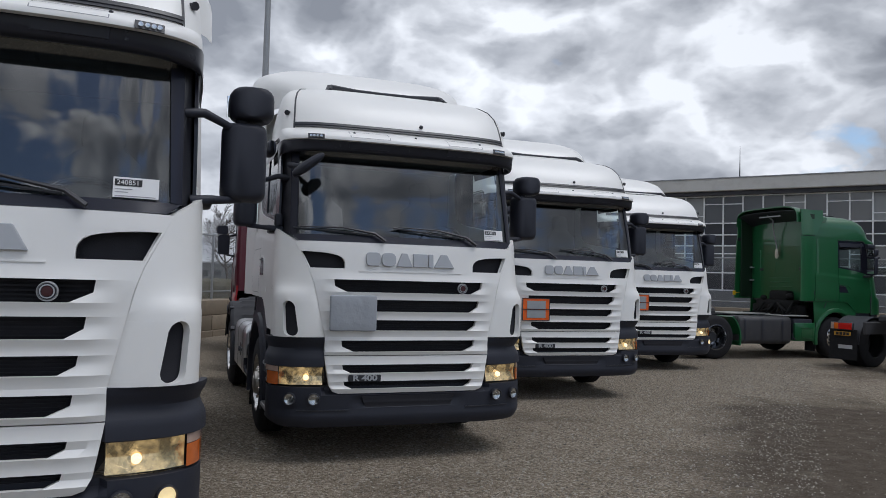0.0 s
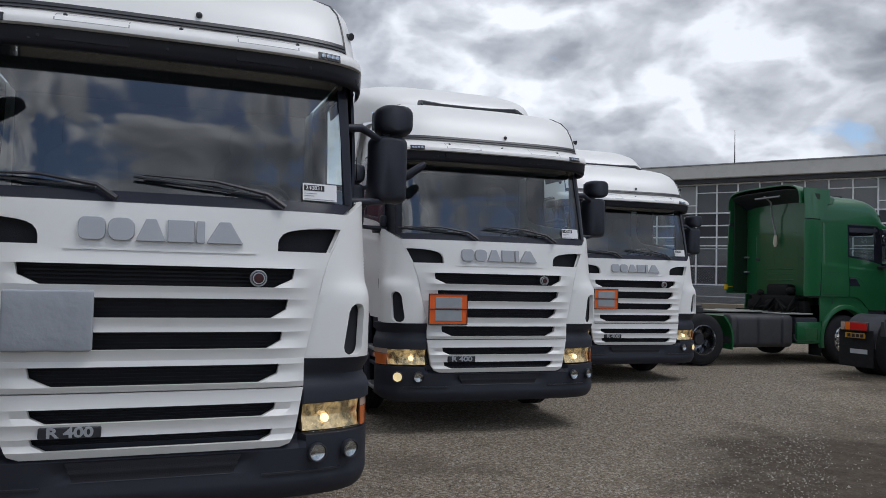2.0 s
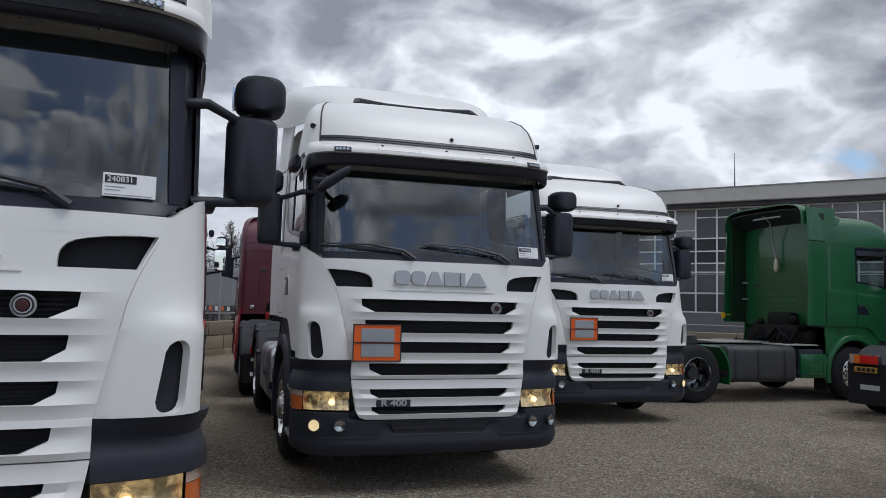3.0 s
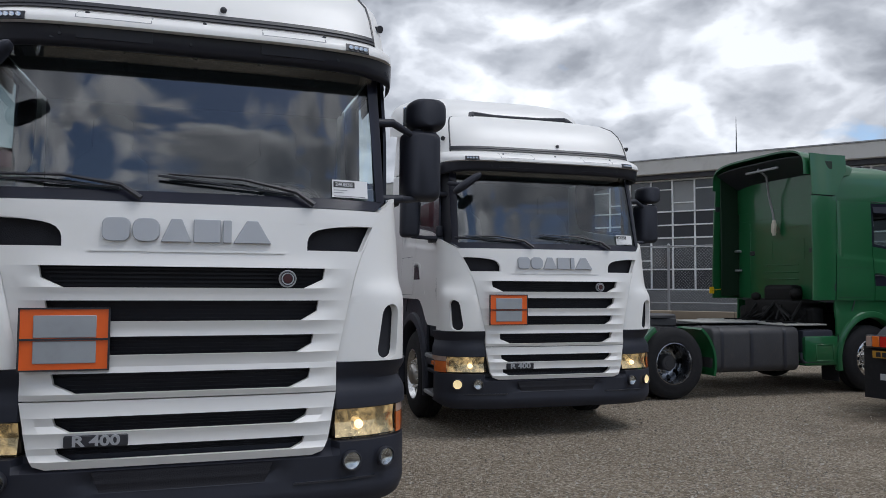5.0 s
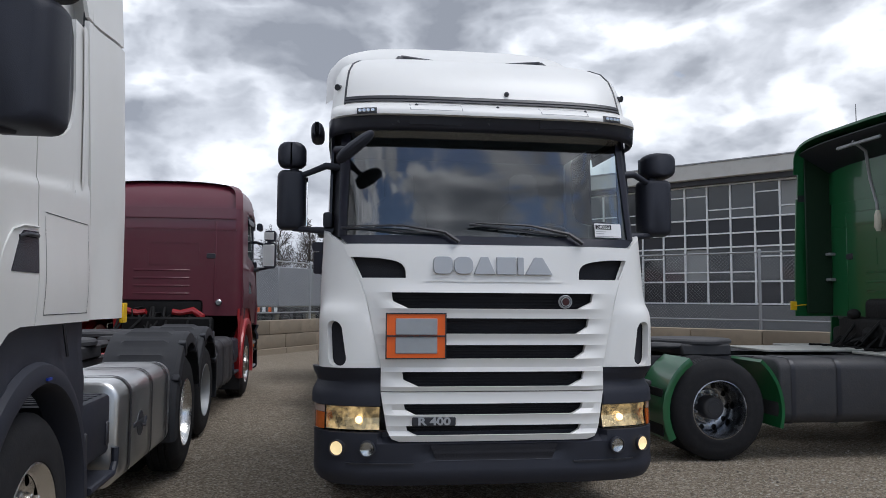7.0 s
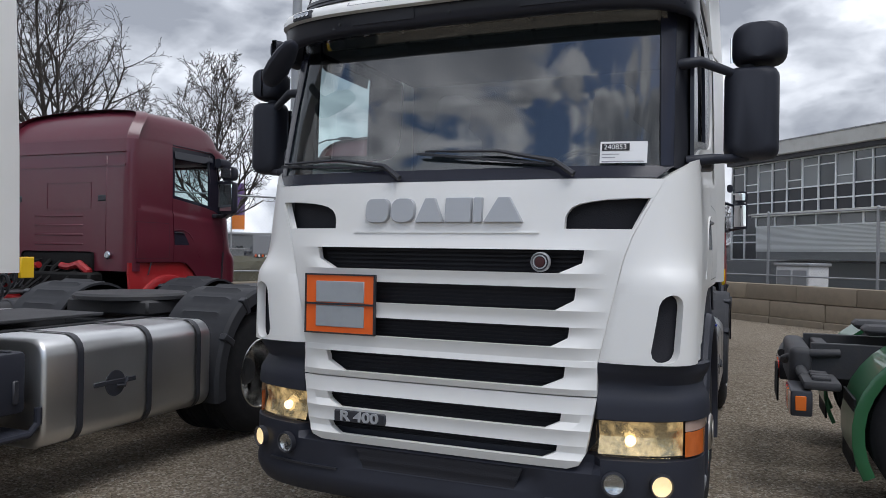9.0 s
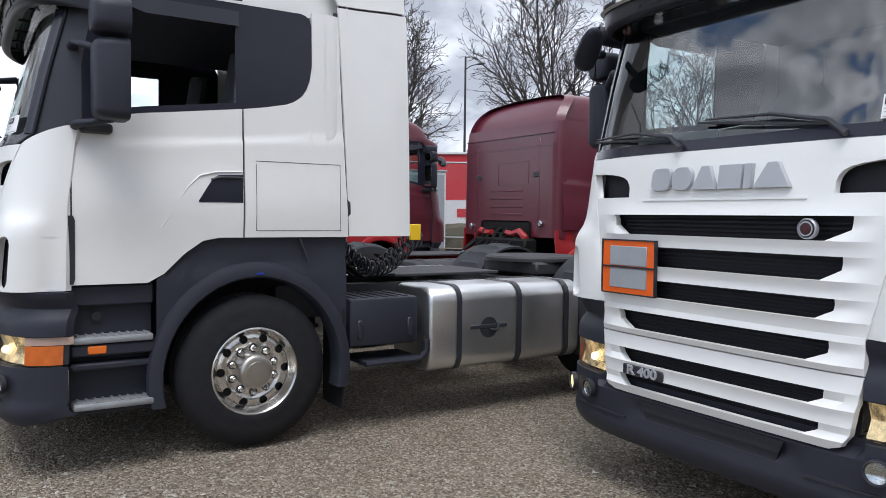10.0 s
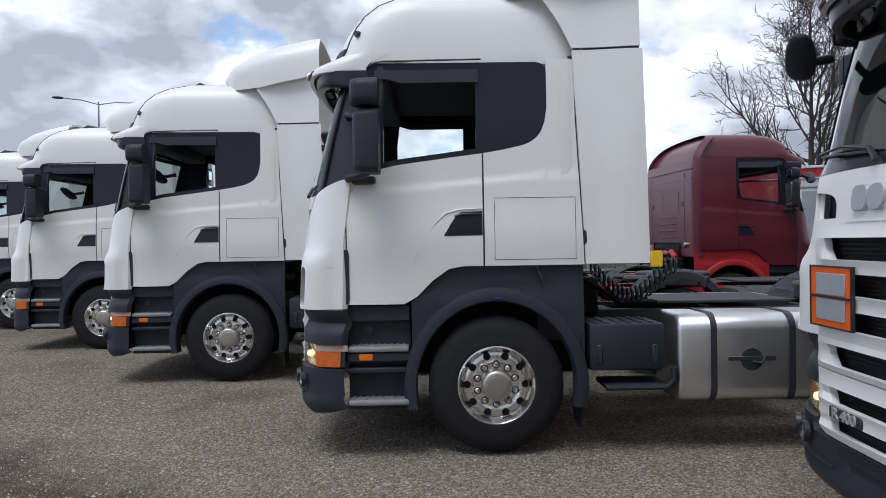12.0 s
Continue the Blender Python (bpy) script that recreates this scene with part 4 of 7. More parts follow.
def cab_sides(tk, paint, fairing, rear_glass=True, low=False):
    for s in (-1, 1):
        mp = lambda z, y, s=s: Vector((s * side_x(y, z), y, z))
        bm = B()
        panel(bm, rows_of(0.368, 0.55, 0.8, 0.9, 1.02, 1.14, 1.25, 1.401, step=0.06), door_low, lambda y: sill(y) - 0.004, mp, n=40)
        thicken(bm, (-s * 0.03, 0, 0))
        door = part("door", bm, paint, tk)
        bm = B()
        hz = [(1.110, 1.645, 1.652), (1.16, 1.645, 1.735), (1.205, 1.645, 1.80), (1.24, 1.645, 1.822), (1.398, 1.645, 1.828)]
        panel(bm, [h[0] for h in hz], lambda y: interp(y, [(h[0], h[1]) for h in hz]), lambda y: interp(y, [(h[0], h[2]) for h in hz]), lambda z, y, s=s: Vector((s * (side_x(y, z) + 0.003), y, z)), n=4)
        thicken(bm, (-s * 0.012, 0, 0))
        part("handle_recess", bm, DARK_GLASS, door)
        bm = B()
        xx = side_x(1.3, 1.75) + 0.004
        tube(bm, [(s * (xx - 0.005), 1.19, 1.79), (s * (xx + 0.006), 1.24, 1.806), (s * (xx + 0.006), 1.36, 1.808), (s * (xx - 0.005), 1.39, 1.806)], 0.009, 8)
        part("handle", bm, BLACK, door)
        bm = B()
        tube(bm, [(s * (side_x(y, 1.78) + 0.002), y, z) for y, z in ((0.88, 1.48), (0.96, 1.60), (1.04, 1.735), (1.12, 1.815), (1.23, 1.842), (1.395, 1.848))], 0.005, 6)
        part("pressing", bm, paint, door)
        bm = B()
        panel(bm, [0.371, 0.379], lambda y: 1.14, lambda y: 2.075, lambda z, y, s=s: Vector((s * (side_x(y, z) + 0.0025), y, z)), n=24)
        thicken(bm, (-s * 0.02, 0, 0))
        part("door_gap", bm, BLACK, tk)
        for ya, yb, zt in ((0.335, 0.39, 2.06), (1.39, 1.425, 2.25)):
            bm = B()
            panel(bm, [ya, yb], lambda y: 1.16 if ya < 1 else 1.42, lambda y: zt, lambda z, y, s=s: Vector((s * (side_x(y, z) - 0.016), y, z)), n=8)
            thicken(bm, (-s * 0.01, 0, 0))
            part("door_seal", bm, BLACK, tk)
        bm = B()
        panel(bm, [0.352, 0.360, 0.384, 0.392], lambda y: 1.14 if 0.355 < y < 0.39 else 1.17, lambda y: 1.55 if 0.355 < y < 0.39 else 1.52, lambda z, y, s=s: Vector((s * (side_x(y, z) + 0.006), y, z)), n=4)
        thicken(bm, (-s * 0.02, 0, 0))
        part("side_vent_slot", bm, BLACK, tk)
        bm = B()
        panel(bm, rows_of(1.414, 1.57, 1.71, 1.77, 1.82, 1.856, 1.88, 1.897, step=0.05), lambda y: 1.415, lambda y: sill(y) - 0.004 if rear_glass else 2.97, mp, n=40)
        back = (lambda z: seam(z) - 0.012) if fairing else (lambda z: 2.06)
        panel(bm, [j / 6 for j in range(7)], lambda r: 1.415, lambda r: 2.97, lambda z, r, s=s: Vector((s * side_x(1.897 + (back(z) - 1.897) * r, z), 1.897 + (back(z) - 1.897) * r, z)), n=40)
        thicken(bm, (-s * 0.03, 0, 0))
        sl = part("sleeper_side", bm, paint, tk)
        bm = B()
        for ya, yb, za, zb in ((1.49, 2.10, 1.923, 1.927), (1.49, 2.11, 1.458, 1.462), (1.488, 1.492, 1.46, 1.905), (2.098, 2.102, 1.46, 1.925)):
            panel(bm, rows_of(ya, yb, step=0.2), lambda y: za, lambda y: zb, lambda z, y, s=s: Vector((s * (side_x(y, z) + 0.0015), y, z)), n=2 if zb - za < 0.1 else 6)
        part("locker_seam", bm, BLACK, sl)
        # black window band with the open door window
        bm = B()
        gl0 = lambda y: sill(y) + 0.04
        panel(bm, rows_of(*([0.44, 0.52, 0.66, 1.36] + ([1.57, 1.71, 1.77, 1.82, 1.856, 1.88, 1.897] if rear_glass else [1.408])), step=0.06), lambda y: sill(y), lambda y: interp(y, [(0.44, 2.45), (0.52, 2.90), (0.6, 2.955), (1.82, 2.955), (1.856, 2.945), (1.88, 2.925), (1.897, 2.88)]), lambda z, y, s=s: Vector((s * (side_x(y, z) - 0.012), y, z)), [(0.66, 1.36, gl0, lambda y: 2.86)], 14)
        thicken(bm, (-s * 0.02, 0, 0))
        part("window_band", bm, DARK_GLASS, tk)
        bm = B()
        panel(bm, rows_of(0.655, 1.365, step=0.1), lambda y: gl0(y) - 0.005, lambda y: 2.865, lambda z, y, s=s: Vector((s * (side_x(y, z) - 0.022), y, z)), n=6)
        if s > 0 and rear_glass:  # wound down on the driver's side
            bm.free()
        else:
            gw = part("door_window", bm, SIDE_GLASS, tk)
            gw.visible_shadow = False
        bm = B()
        panel(bm, rows_of(0.60, 1.38, step=0.1), lambda y: 2.80 + 0.03 * (y < 0.7), lambda y: 2.90, lambda z, y, s=s: Vector((s * (side_x(y, z) + 0.02 - 0.15 * (z - 2.80) * 0.9), y, z)), n=3)
        thicken(bm, (-s * 0.004, 0, 0))
        part("rain_deflector", bm, VISOR, tk)
        bm = B()
        tube(bm, [(s * (side_x(y, 2.968) + 0.004), y, z) for y, z in ((0.56, 2.93), (0.60, 2.958), (0.66, 2.968), (1.0, 2.972), (1.405, 2.976))], 0.007, 6)
        part("gutter", bm, BLACK, tk)
        if fairing:
            bm = B()
            panel(bm, [0, 1], lambda r: 1.43, lambda r: 3.0, lambda z, r, s=s: Vector((s * (side_x(seam(z), z) - 0.016), seam(z) - 0.03 + 0.05 * r, z)), n=16)
            thicken(bm, (-s * 0.01, 0, 0))
            part("fairing_joint", bm, BLACK, tk)
            bm = B()
            panel(bm, [j / 7 for j in range(8)], lambda r: 1.42, lambda r: 3.036, lambda z, r, s=s: Vector((s * (1.2 + flare(seam(z) + (fairing_end(z) - seam(z)) * r) - 0.03 * max(0, z - 2.1)), seam(z) + (fairing_end(z) - seam(z)) * r, z)), n=14)
            thicken(bm, (-s * 0.025, 0, 0))
            part("side_fairing", bm, paint, tk)
            bm = B()
            panel(bm, rows_of(2.11, 2.60, step=0.1), lambda y: 3.0, lambda y: 3.09, lambda z, y, s=s: Vector((s * (1.145 + flare(y)), y, z)), n=2)
            thicken(bm, (-s * 0.01, 0, 0))
            part("fairing_seam", bm, BLACK, tk)
        if fairing and not low:
            bm = B()
            panel(bm, rows_of(1.86, 1.97, 2.05, 2.095, 2.35, 2.60, step=0.06), lambda y: interp(y, [(1.4, 3.62), (1.73, 3.56), (1.87, 3.45), (2.0, 3.25), (2.095, 3.055), (2.7, 3.055)]), lambda y: 3.70, lambda z, y, s=s: Vector((s * (1.17 + flare(y) - 0.06 * max(0, z - 3.05)), y, z)), n=10)
            thicken(bm, (-s * 0.02, 0, 0))
            part("upper_fairing", bm, paint, tk)


def roof(tk, paint, deflector, low, tall=1.0):
    lev = [(2.955, 1.174, 0.20), (3.03, 1.173, 0.245), (3.06, 1.171, 0.262), (3.14, 1.165, 0.288), (3.24, 1.156, 0.335), (3.34, 1.142, 0.405), (3.43, 1.11, 0.51), (3.50, 1.055, 0.65), (3.55, 0.97, 0.83), (3.59, 0.78, 1.15), (3.615, 0.60, 1.4), (3.63, 0.30, 1.65)]
    k = 0.72 if low else 1.0
    rings = []
    for z, w, f in lev:
        zz = 2.955 + (z - 2.955) * k
        rear = 2.165 - (0.035 + 0.10 * (z - 2.955) / 0.675 + 0.30 * ((z - 2.955) / 0.675) ** 2 if low else 0.0)
        ring = [Vector((-w, rear - (0.10 if low else 0), zz)), Vector((-w + 0.10, rear, zz))]
        for j in range(29):
            a = -math.pi / 2 + math.pi * j / 28
            ring.append(Vector((w * math.copysign(abs(math.sin(a)) ** (2 / POW), a), min(rear - 0.12, f + 0.45 * (1 - abs(math.cos(a)) ** (2 / POW))), zz)))
        ring += [Vector((w - 0.10, rear, zz)), Vector((w, rear - (0.10 if low else 0), zz))]
        rings.append(ring)
    bm = B()
    loft(bm, rings, True, True)
    rf = part("roof", bm, paint, tk, angle=50)
    for s in (-1, 1):
        bm = B()
        tube(bm, [(s * 1.07, 0.50, 2.955 + 0.24 * k), (s * 1.115, 0.48, 2.955 + 0.24 * k), (s * 1.128, 0.46, 2.955 + 0.235 * k)], [0.020, 0.020, 0.026], 8)
        part("washer_nozzle", bm, BLACK, rf)
    bm = B()
    bmesh.ops.create_icosphere(bm, subdivisions=2, radius=0.020, matrix=Matrix.Translation((0.15, 0.282, 3.135 if not low else 3.06)))
    part("camera_dot", bm, BLACK, rf)
    if not low:
        bm = B()
        for s in (-1, 1):
            tube(bm, [(s * 0.62, 0.98, 3.585), (s * 0.60, 1.05, 3.63), (s * 0.3, 1.15, 3.645), (0, 1.18, 3.65)], [0.018, 0.028, 0.016, 0.016], 8)
        tube(bm, [(-0.66, 0.95, 3.555), (-0.62, 1.06, 3.635)], 0.022, 8)
        tube(bm, [(0.66, 0.95, 3.555), (0.62, 1.06, 3.635)], 0.022, 8)
        part("roof_bar", bm, BLACK, rf)
        for s in (-1, 1):
            bm = B()
            a = 0.985
            tube(bm, [(s * w * math.sin(a) ** (2 / POW), f + 0.45 * (1 - math.cos(a) ** (2 / POW)) + 0.002, z) for z, w, f in lev[1:9]] + [(s * 0.83, 1.20, 3.572), (s * 0.80, 1.42, 3.58)], 0.009, 6)
            part("roof_seam", bm, BLACK, rf)
    if deflector:
        rings = []
        high = ((1.38, 0.94, 3.67, 3.54), (1.50, 1.06, 3.82, 3.50), (1.80, 1.18, 3.975, 3.51), (2.05, 1.235, 4.05, 3.56), (2.30, 1.265, 4.10, 3.60), (2.50, 1.28, 4.135, 3.63), (2.62, 1.28, 4.145, 3.635))
        short = ((1.40, 0.95, 3.548, 3.48), (1.58, 1.06, 3.611, 3.44), (1.82, 1.11, 3.661, 3.40), (2.07, 1.13, 3.719, 3.40), (2.3, 1.14, 3.771, 3.40), (2.55, 1.145, 3.806, 3.40), (2.69, 1.14, 3.815, 3.40))
        for y, w, zt, zb in short if tall < 1 else high:
            ring = []
            for j in range(25):
                a = math.pi * j / 24
                ring.append(Vector((-w * math.copysign(abs(math.cos(a)) ** (2 / 4.4), math.cos(a)), y + 0.12 * (1 - math.sin(a)) * (1 if y < 2.5 else 0), zb + (zt - zb) * abs(math.sin(a)) ** (2 / 4.4))))
            rings.append(ring)
        bm = B()
        loft(bm, rings, False, False)
        thicken(bm, (0, 0.0, -0.03))
        part("roof_deflector", bm, paint, tk, angle=55)
    # rear wall of the cab
    bm = B()

    tip = 0.16 if low else 0.02

    def back_edge(u, z):
        w, rad = 1.196 - 0.02 * max(0.0, z - 2.05) ** 2, 0.13
        if abs(u) > 1:
            a = min(1.0, abs(u) - 1) * math.pi / 2
            return Vector((math.copysign(w - rad + rad * math.sin(a), u), 2.165 - rad + rad * math.cos(a) - tip * max(0, z - 2.6) ** 1.5, z))
        return Vector((u * (w - rad), 2.165 - tip * max(0, z - 2.6) ** 1.5, z))

    panel(bm, rows_of(1.30 if low else 1.43, 1.60, 2.55, 2.70, 2.97, step=0.08), lambda z: -2.0, lambda z: 2.0, back_edge, n=32)
    thicken(bm, (0, -0.04, 0))
    rw = part("rear_wall", bm, paint, tk)
    for z in (1.62, 1.74, 1.86, 1.98):
        bm = B()
        box(bm, -0.42, 0.42, 2.155, 2.172, z, z + 0.03, 0.008, 1)
        part("stiffening_rib", bm, paint, rw)
    for s in (-1, 1):
        bm = B()
        box(bm, s * 0.73 - 0.07, s * 0.73 + 0.07, 2.15, 2.175, 2.18, 2.26, 0.01, 1)
        part("vent", bm, BLACK, rw)
        bm = B()
        box(bm, s * 0.79 - 0.015, s * 0.79 + 0.015, 2.155, 2.17, 1.5, 2.75, 0.006, 1)
        part("seam_rib", bm, paint, rw)
    bm = B()
    for za, zb, xa, xb in ((2.42, 2.43, -0.55, 0.2), (2.08, 2.09, -0.5, 0.2), (2.08, 2.43, -0.55, -0.54), (2.08, 2.43, 0.2, 0.21), (2.62, 2.65, -1.1, 1.1), (2.80, 2.81, -1.1, 1.1)):
        box(bm, xa, xb, 2.155, 2.170, za, zb)
    part("pressed_outline", bm, paint, rw)


def interior(tk):
    bm = B()
    box(bm, -1.12, 1.12, 0.42, 2.08, 1.38, 1.44)
    part("cab_floor", bm, INTERIOR, tk)
    bm = B()
    ring = []
    for x in (-1.08, -0.6, 0.2, 0.5, 1.08):
        d = plan(x, 1.16, 0.34)
        ring.append([Vector((x, 0.14 + d, 1.97)), Vector((x, 0.35 + d, 2.03)), Vector((x, 0.72, 2.05)), Vector((x, 0.78, 1.9)), Vector((x, 0.75, 1.45)), Vector((x, 0.2 + d, 1.45))])
    loft(bm, ring)
    part("dashboard", bm, INTERIOR, tk)
    bm = B()
    box(bm, -1.1, 1.1, 2.0, 2.09, 1.44, 2.93)
    box(bm, -1.1, 1.1, 1.55, 2.0, 1.44, 1.95)
    part("bunk", bm, SEAT, tk)
    bm = B()
    box(bm, -1.1, 1.1, 0.5, 2.08, 2.93, 2.95)
    box(bm, -1.0, 1.0, 0.42, 0.7, 2.80, 2.93, 0.03)
    part("headlining", bm, INTERIOR, tk)
    for x in (-0.58, 0.58):
        st = new("seat")
        st.parent = tk
        bm = B()
        box(bm, x - 0.25, x + 0.25, 0.95, 1.45, 1.75, 1.90, 0.05)
        box(bm, x - 0.2, x + 0.2, 1.0, 1.4, 1.44, 1.76)
        part("seat_base", bm, SEAT, st)
        bm = B()
        rg = []
        for z, w, y in ((1.88, 0.24, 1.40), (2.1, 0.26, 1.46), (2.4, 0.24, 1.52), (2.50, 0.13, 1.54), (2.56, 0.14, 1.55), (2.70, 0.13, 1.57), (2.74, 0.08, 1.58)):
            rg.append([Vector((x + w * math.cos(a), y + 0.07 * math.sin(a), z)) for a in [math.pi * 2 * j / 14 for j in range(14)]])
        loft(bm, rg)
        part("backrest", bm, SEAT, st)
    bm = B()
    m = Matrix.Translation((0.58, 0.86, 2.06)) @ Matrix.Rotation(radians(-32), 4, "X")
    pts = [m @ Vector((0.225 * math.cos(2 * math.pi * j / 28), 0.225 * math.sin(2 * math.pi * j / 28), 0)) for j in range(29)]
    tube(bm, pts, 0.018, 8, False)
    for j in range(3):
        a = 2 * math.pi * j / 3 + math.pi / 2
        tube(bm, [m @ Vector((0.21 * math.cos(a), 0.21 * math.sin(a), 0)), m @ Vector((0, 0, -0.03))], 0.02, 6)
    tube(bm, [m @ Vector((0, 0, 0)), m @ Vector((0, 0, -0.4))], 0.04, 8)
    part("steering_wheel", bm, BLACK, tk)


def cab_lower(tk, trim):
    """Steps, wheel arches and front mudguards."""
    for s in (-1, 1):
        bm = B()
        panel(bm, rows_of(0.37, 0.84, step=0.1), lambda y: 0.36, lambda y: 1.13, lambda z, y, s=s: Vector((s * 1.09, y, z)), n=8)
        thicken(bm, (-s * 0.02, 0, 0))
        sw = part("step_well", bm, PLASTIC, tk)
        for za, zb, dx in ((1.00, 1.13, 0.06), (0.70, 0.775, 0.11), (0.615, 0.66, 0.10), (0.34, 0.39, 0.07)):
            bm = B()
            box(bm, *sorted((s * 1.08, s * (1.10 + dx))), 0.365, 0.845, za, zb, 0.012, 1)
            part("step_fascia", bm, PLASTIC, sw)
        for z, x1 in ((0.80, 1.225), (0.40, 1.235)):
            bm = B()
            box(bm, *sorted((s * 1.08, s * x1)), 0.375, 0.83, z - 0.022, z + 0.022, 0.014, 2)
            st = part("step", bm, TREAD, sw, "ribbed metal step")
            for j in range(9):
                bm = B()
                box(bm, *sorted((s * 1.09, s * (x1 - 0.01))), 0.40 + 0.048 * j, 0.415 + 0.048 * j, z + 0.02, z + 0.028)
                part("tread_rib", bm, TREAD, st)
        bm = B()
        box(bm, *sorted((s * 1.19, s * 1.218)), 0.455, 0.560, 0.715, 0.765, 0.006, 1)
        part("side_marker", bm, AMBER, sw, "orange side marker lamp")
        bm = B()
        lathe(bm, [(0.03, 0), (0.03, 0.012), (0.02, 0.014), (0.018, 0.006), (0, 0.006)], Matrix.Translation((s * 1.108, 0.52, 0.93)) @ Matrix.Rotation(radians(90 * s), 4, "Y"), 16)
        part("lock", bm, BLACK, sw)
        # panel over the wheel
        arch = lambda y: 0.515 + 1.07 * math.sqrt(max(0.0, 0.63 ** 2 - (y - 1.49) ** 2)) if abs(y - 1.49) < 0.63 else 0.5
        bm = B()
        panel(bm, rows_of(0.855, 0.9, 1.02, 1.14, 1.25, 1.49, 2.12, 2.16, step=0.05), lambda y: max(0.36, arch(y)), lambda y: max(door_low(y) - 0.006, 1.0) if y < 1.2 else 1.41, lambda z, y, s=s: Vector((s * (1.175 + 0.02 * (z < 1.2)), y, z)), n=6)
        thicken(bm, (-s * 0.03, 0, 0))
        part("arch_panel", bm, trim, tk)
        bm = B()
        rg = []
        for j in range(33):
            a = radians(-14) + (math.pi + radians(28)) * j / 32
            c, d = math.cos(a), math.sin(a)
            pr = []
            for r, x in ((0.60, 1.08), (0.60, 1.215), (0.612, 1.235), (0.650, 1.238), (0.690, 1.222), (0.702, 1.19), (0.64, 1.08)):
                pr.append(Vector((s * x, 1.49 + r * c, max(0.34, 0.5 + r * d * 1.07))))
            rg.append(pr)
        loft(bm, rg)
        part("wheel_arch", bm, trim, tk)
        bm = B()
        box(bm, *sorted((s * 0.85, s * 1.2)), 2.13, 2.145, 0.17, 0.9)
        part("mudflap", bm, RUBBER, tk)
        bm = B()
        tube(bm, [(s * 1.20, 1.80, 1.41), (s * 1.205, 1.86, 1.25)], 0.008, 5)
        part("cable", bm, BLACK, tk)
        if s > 0:
            bm = B()
            box(bm, 1.24, 1.249, 1.48, 1.53, 1.168, 1.180)
            part("blue_mark", bm, BLUE, tk)


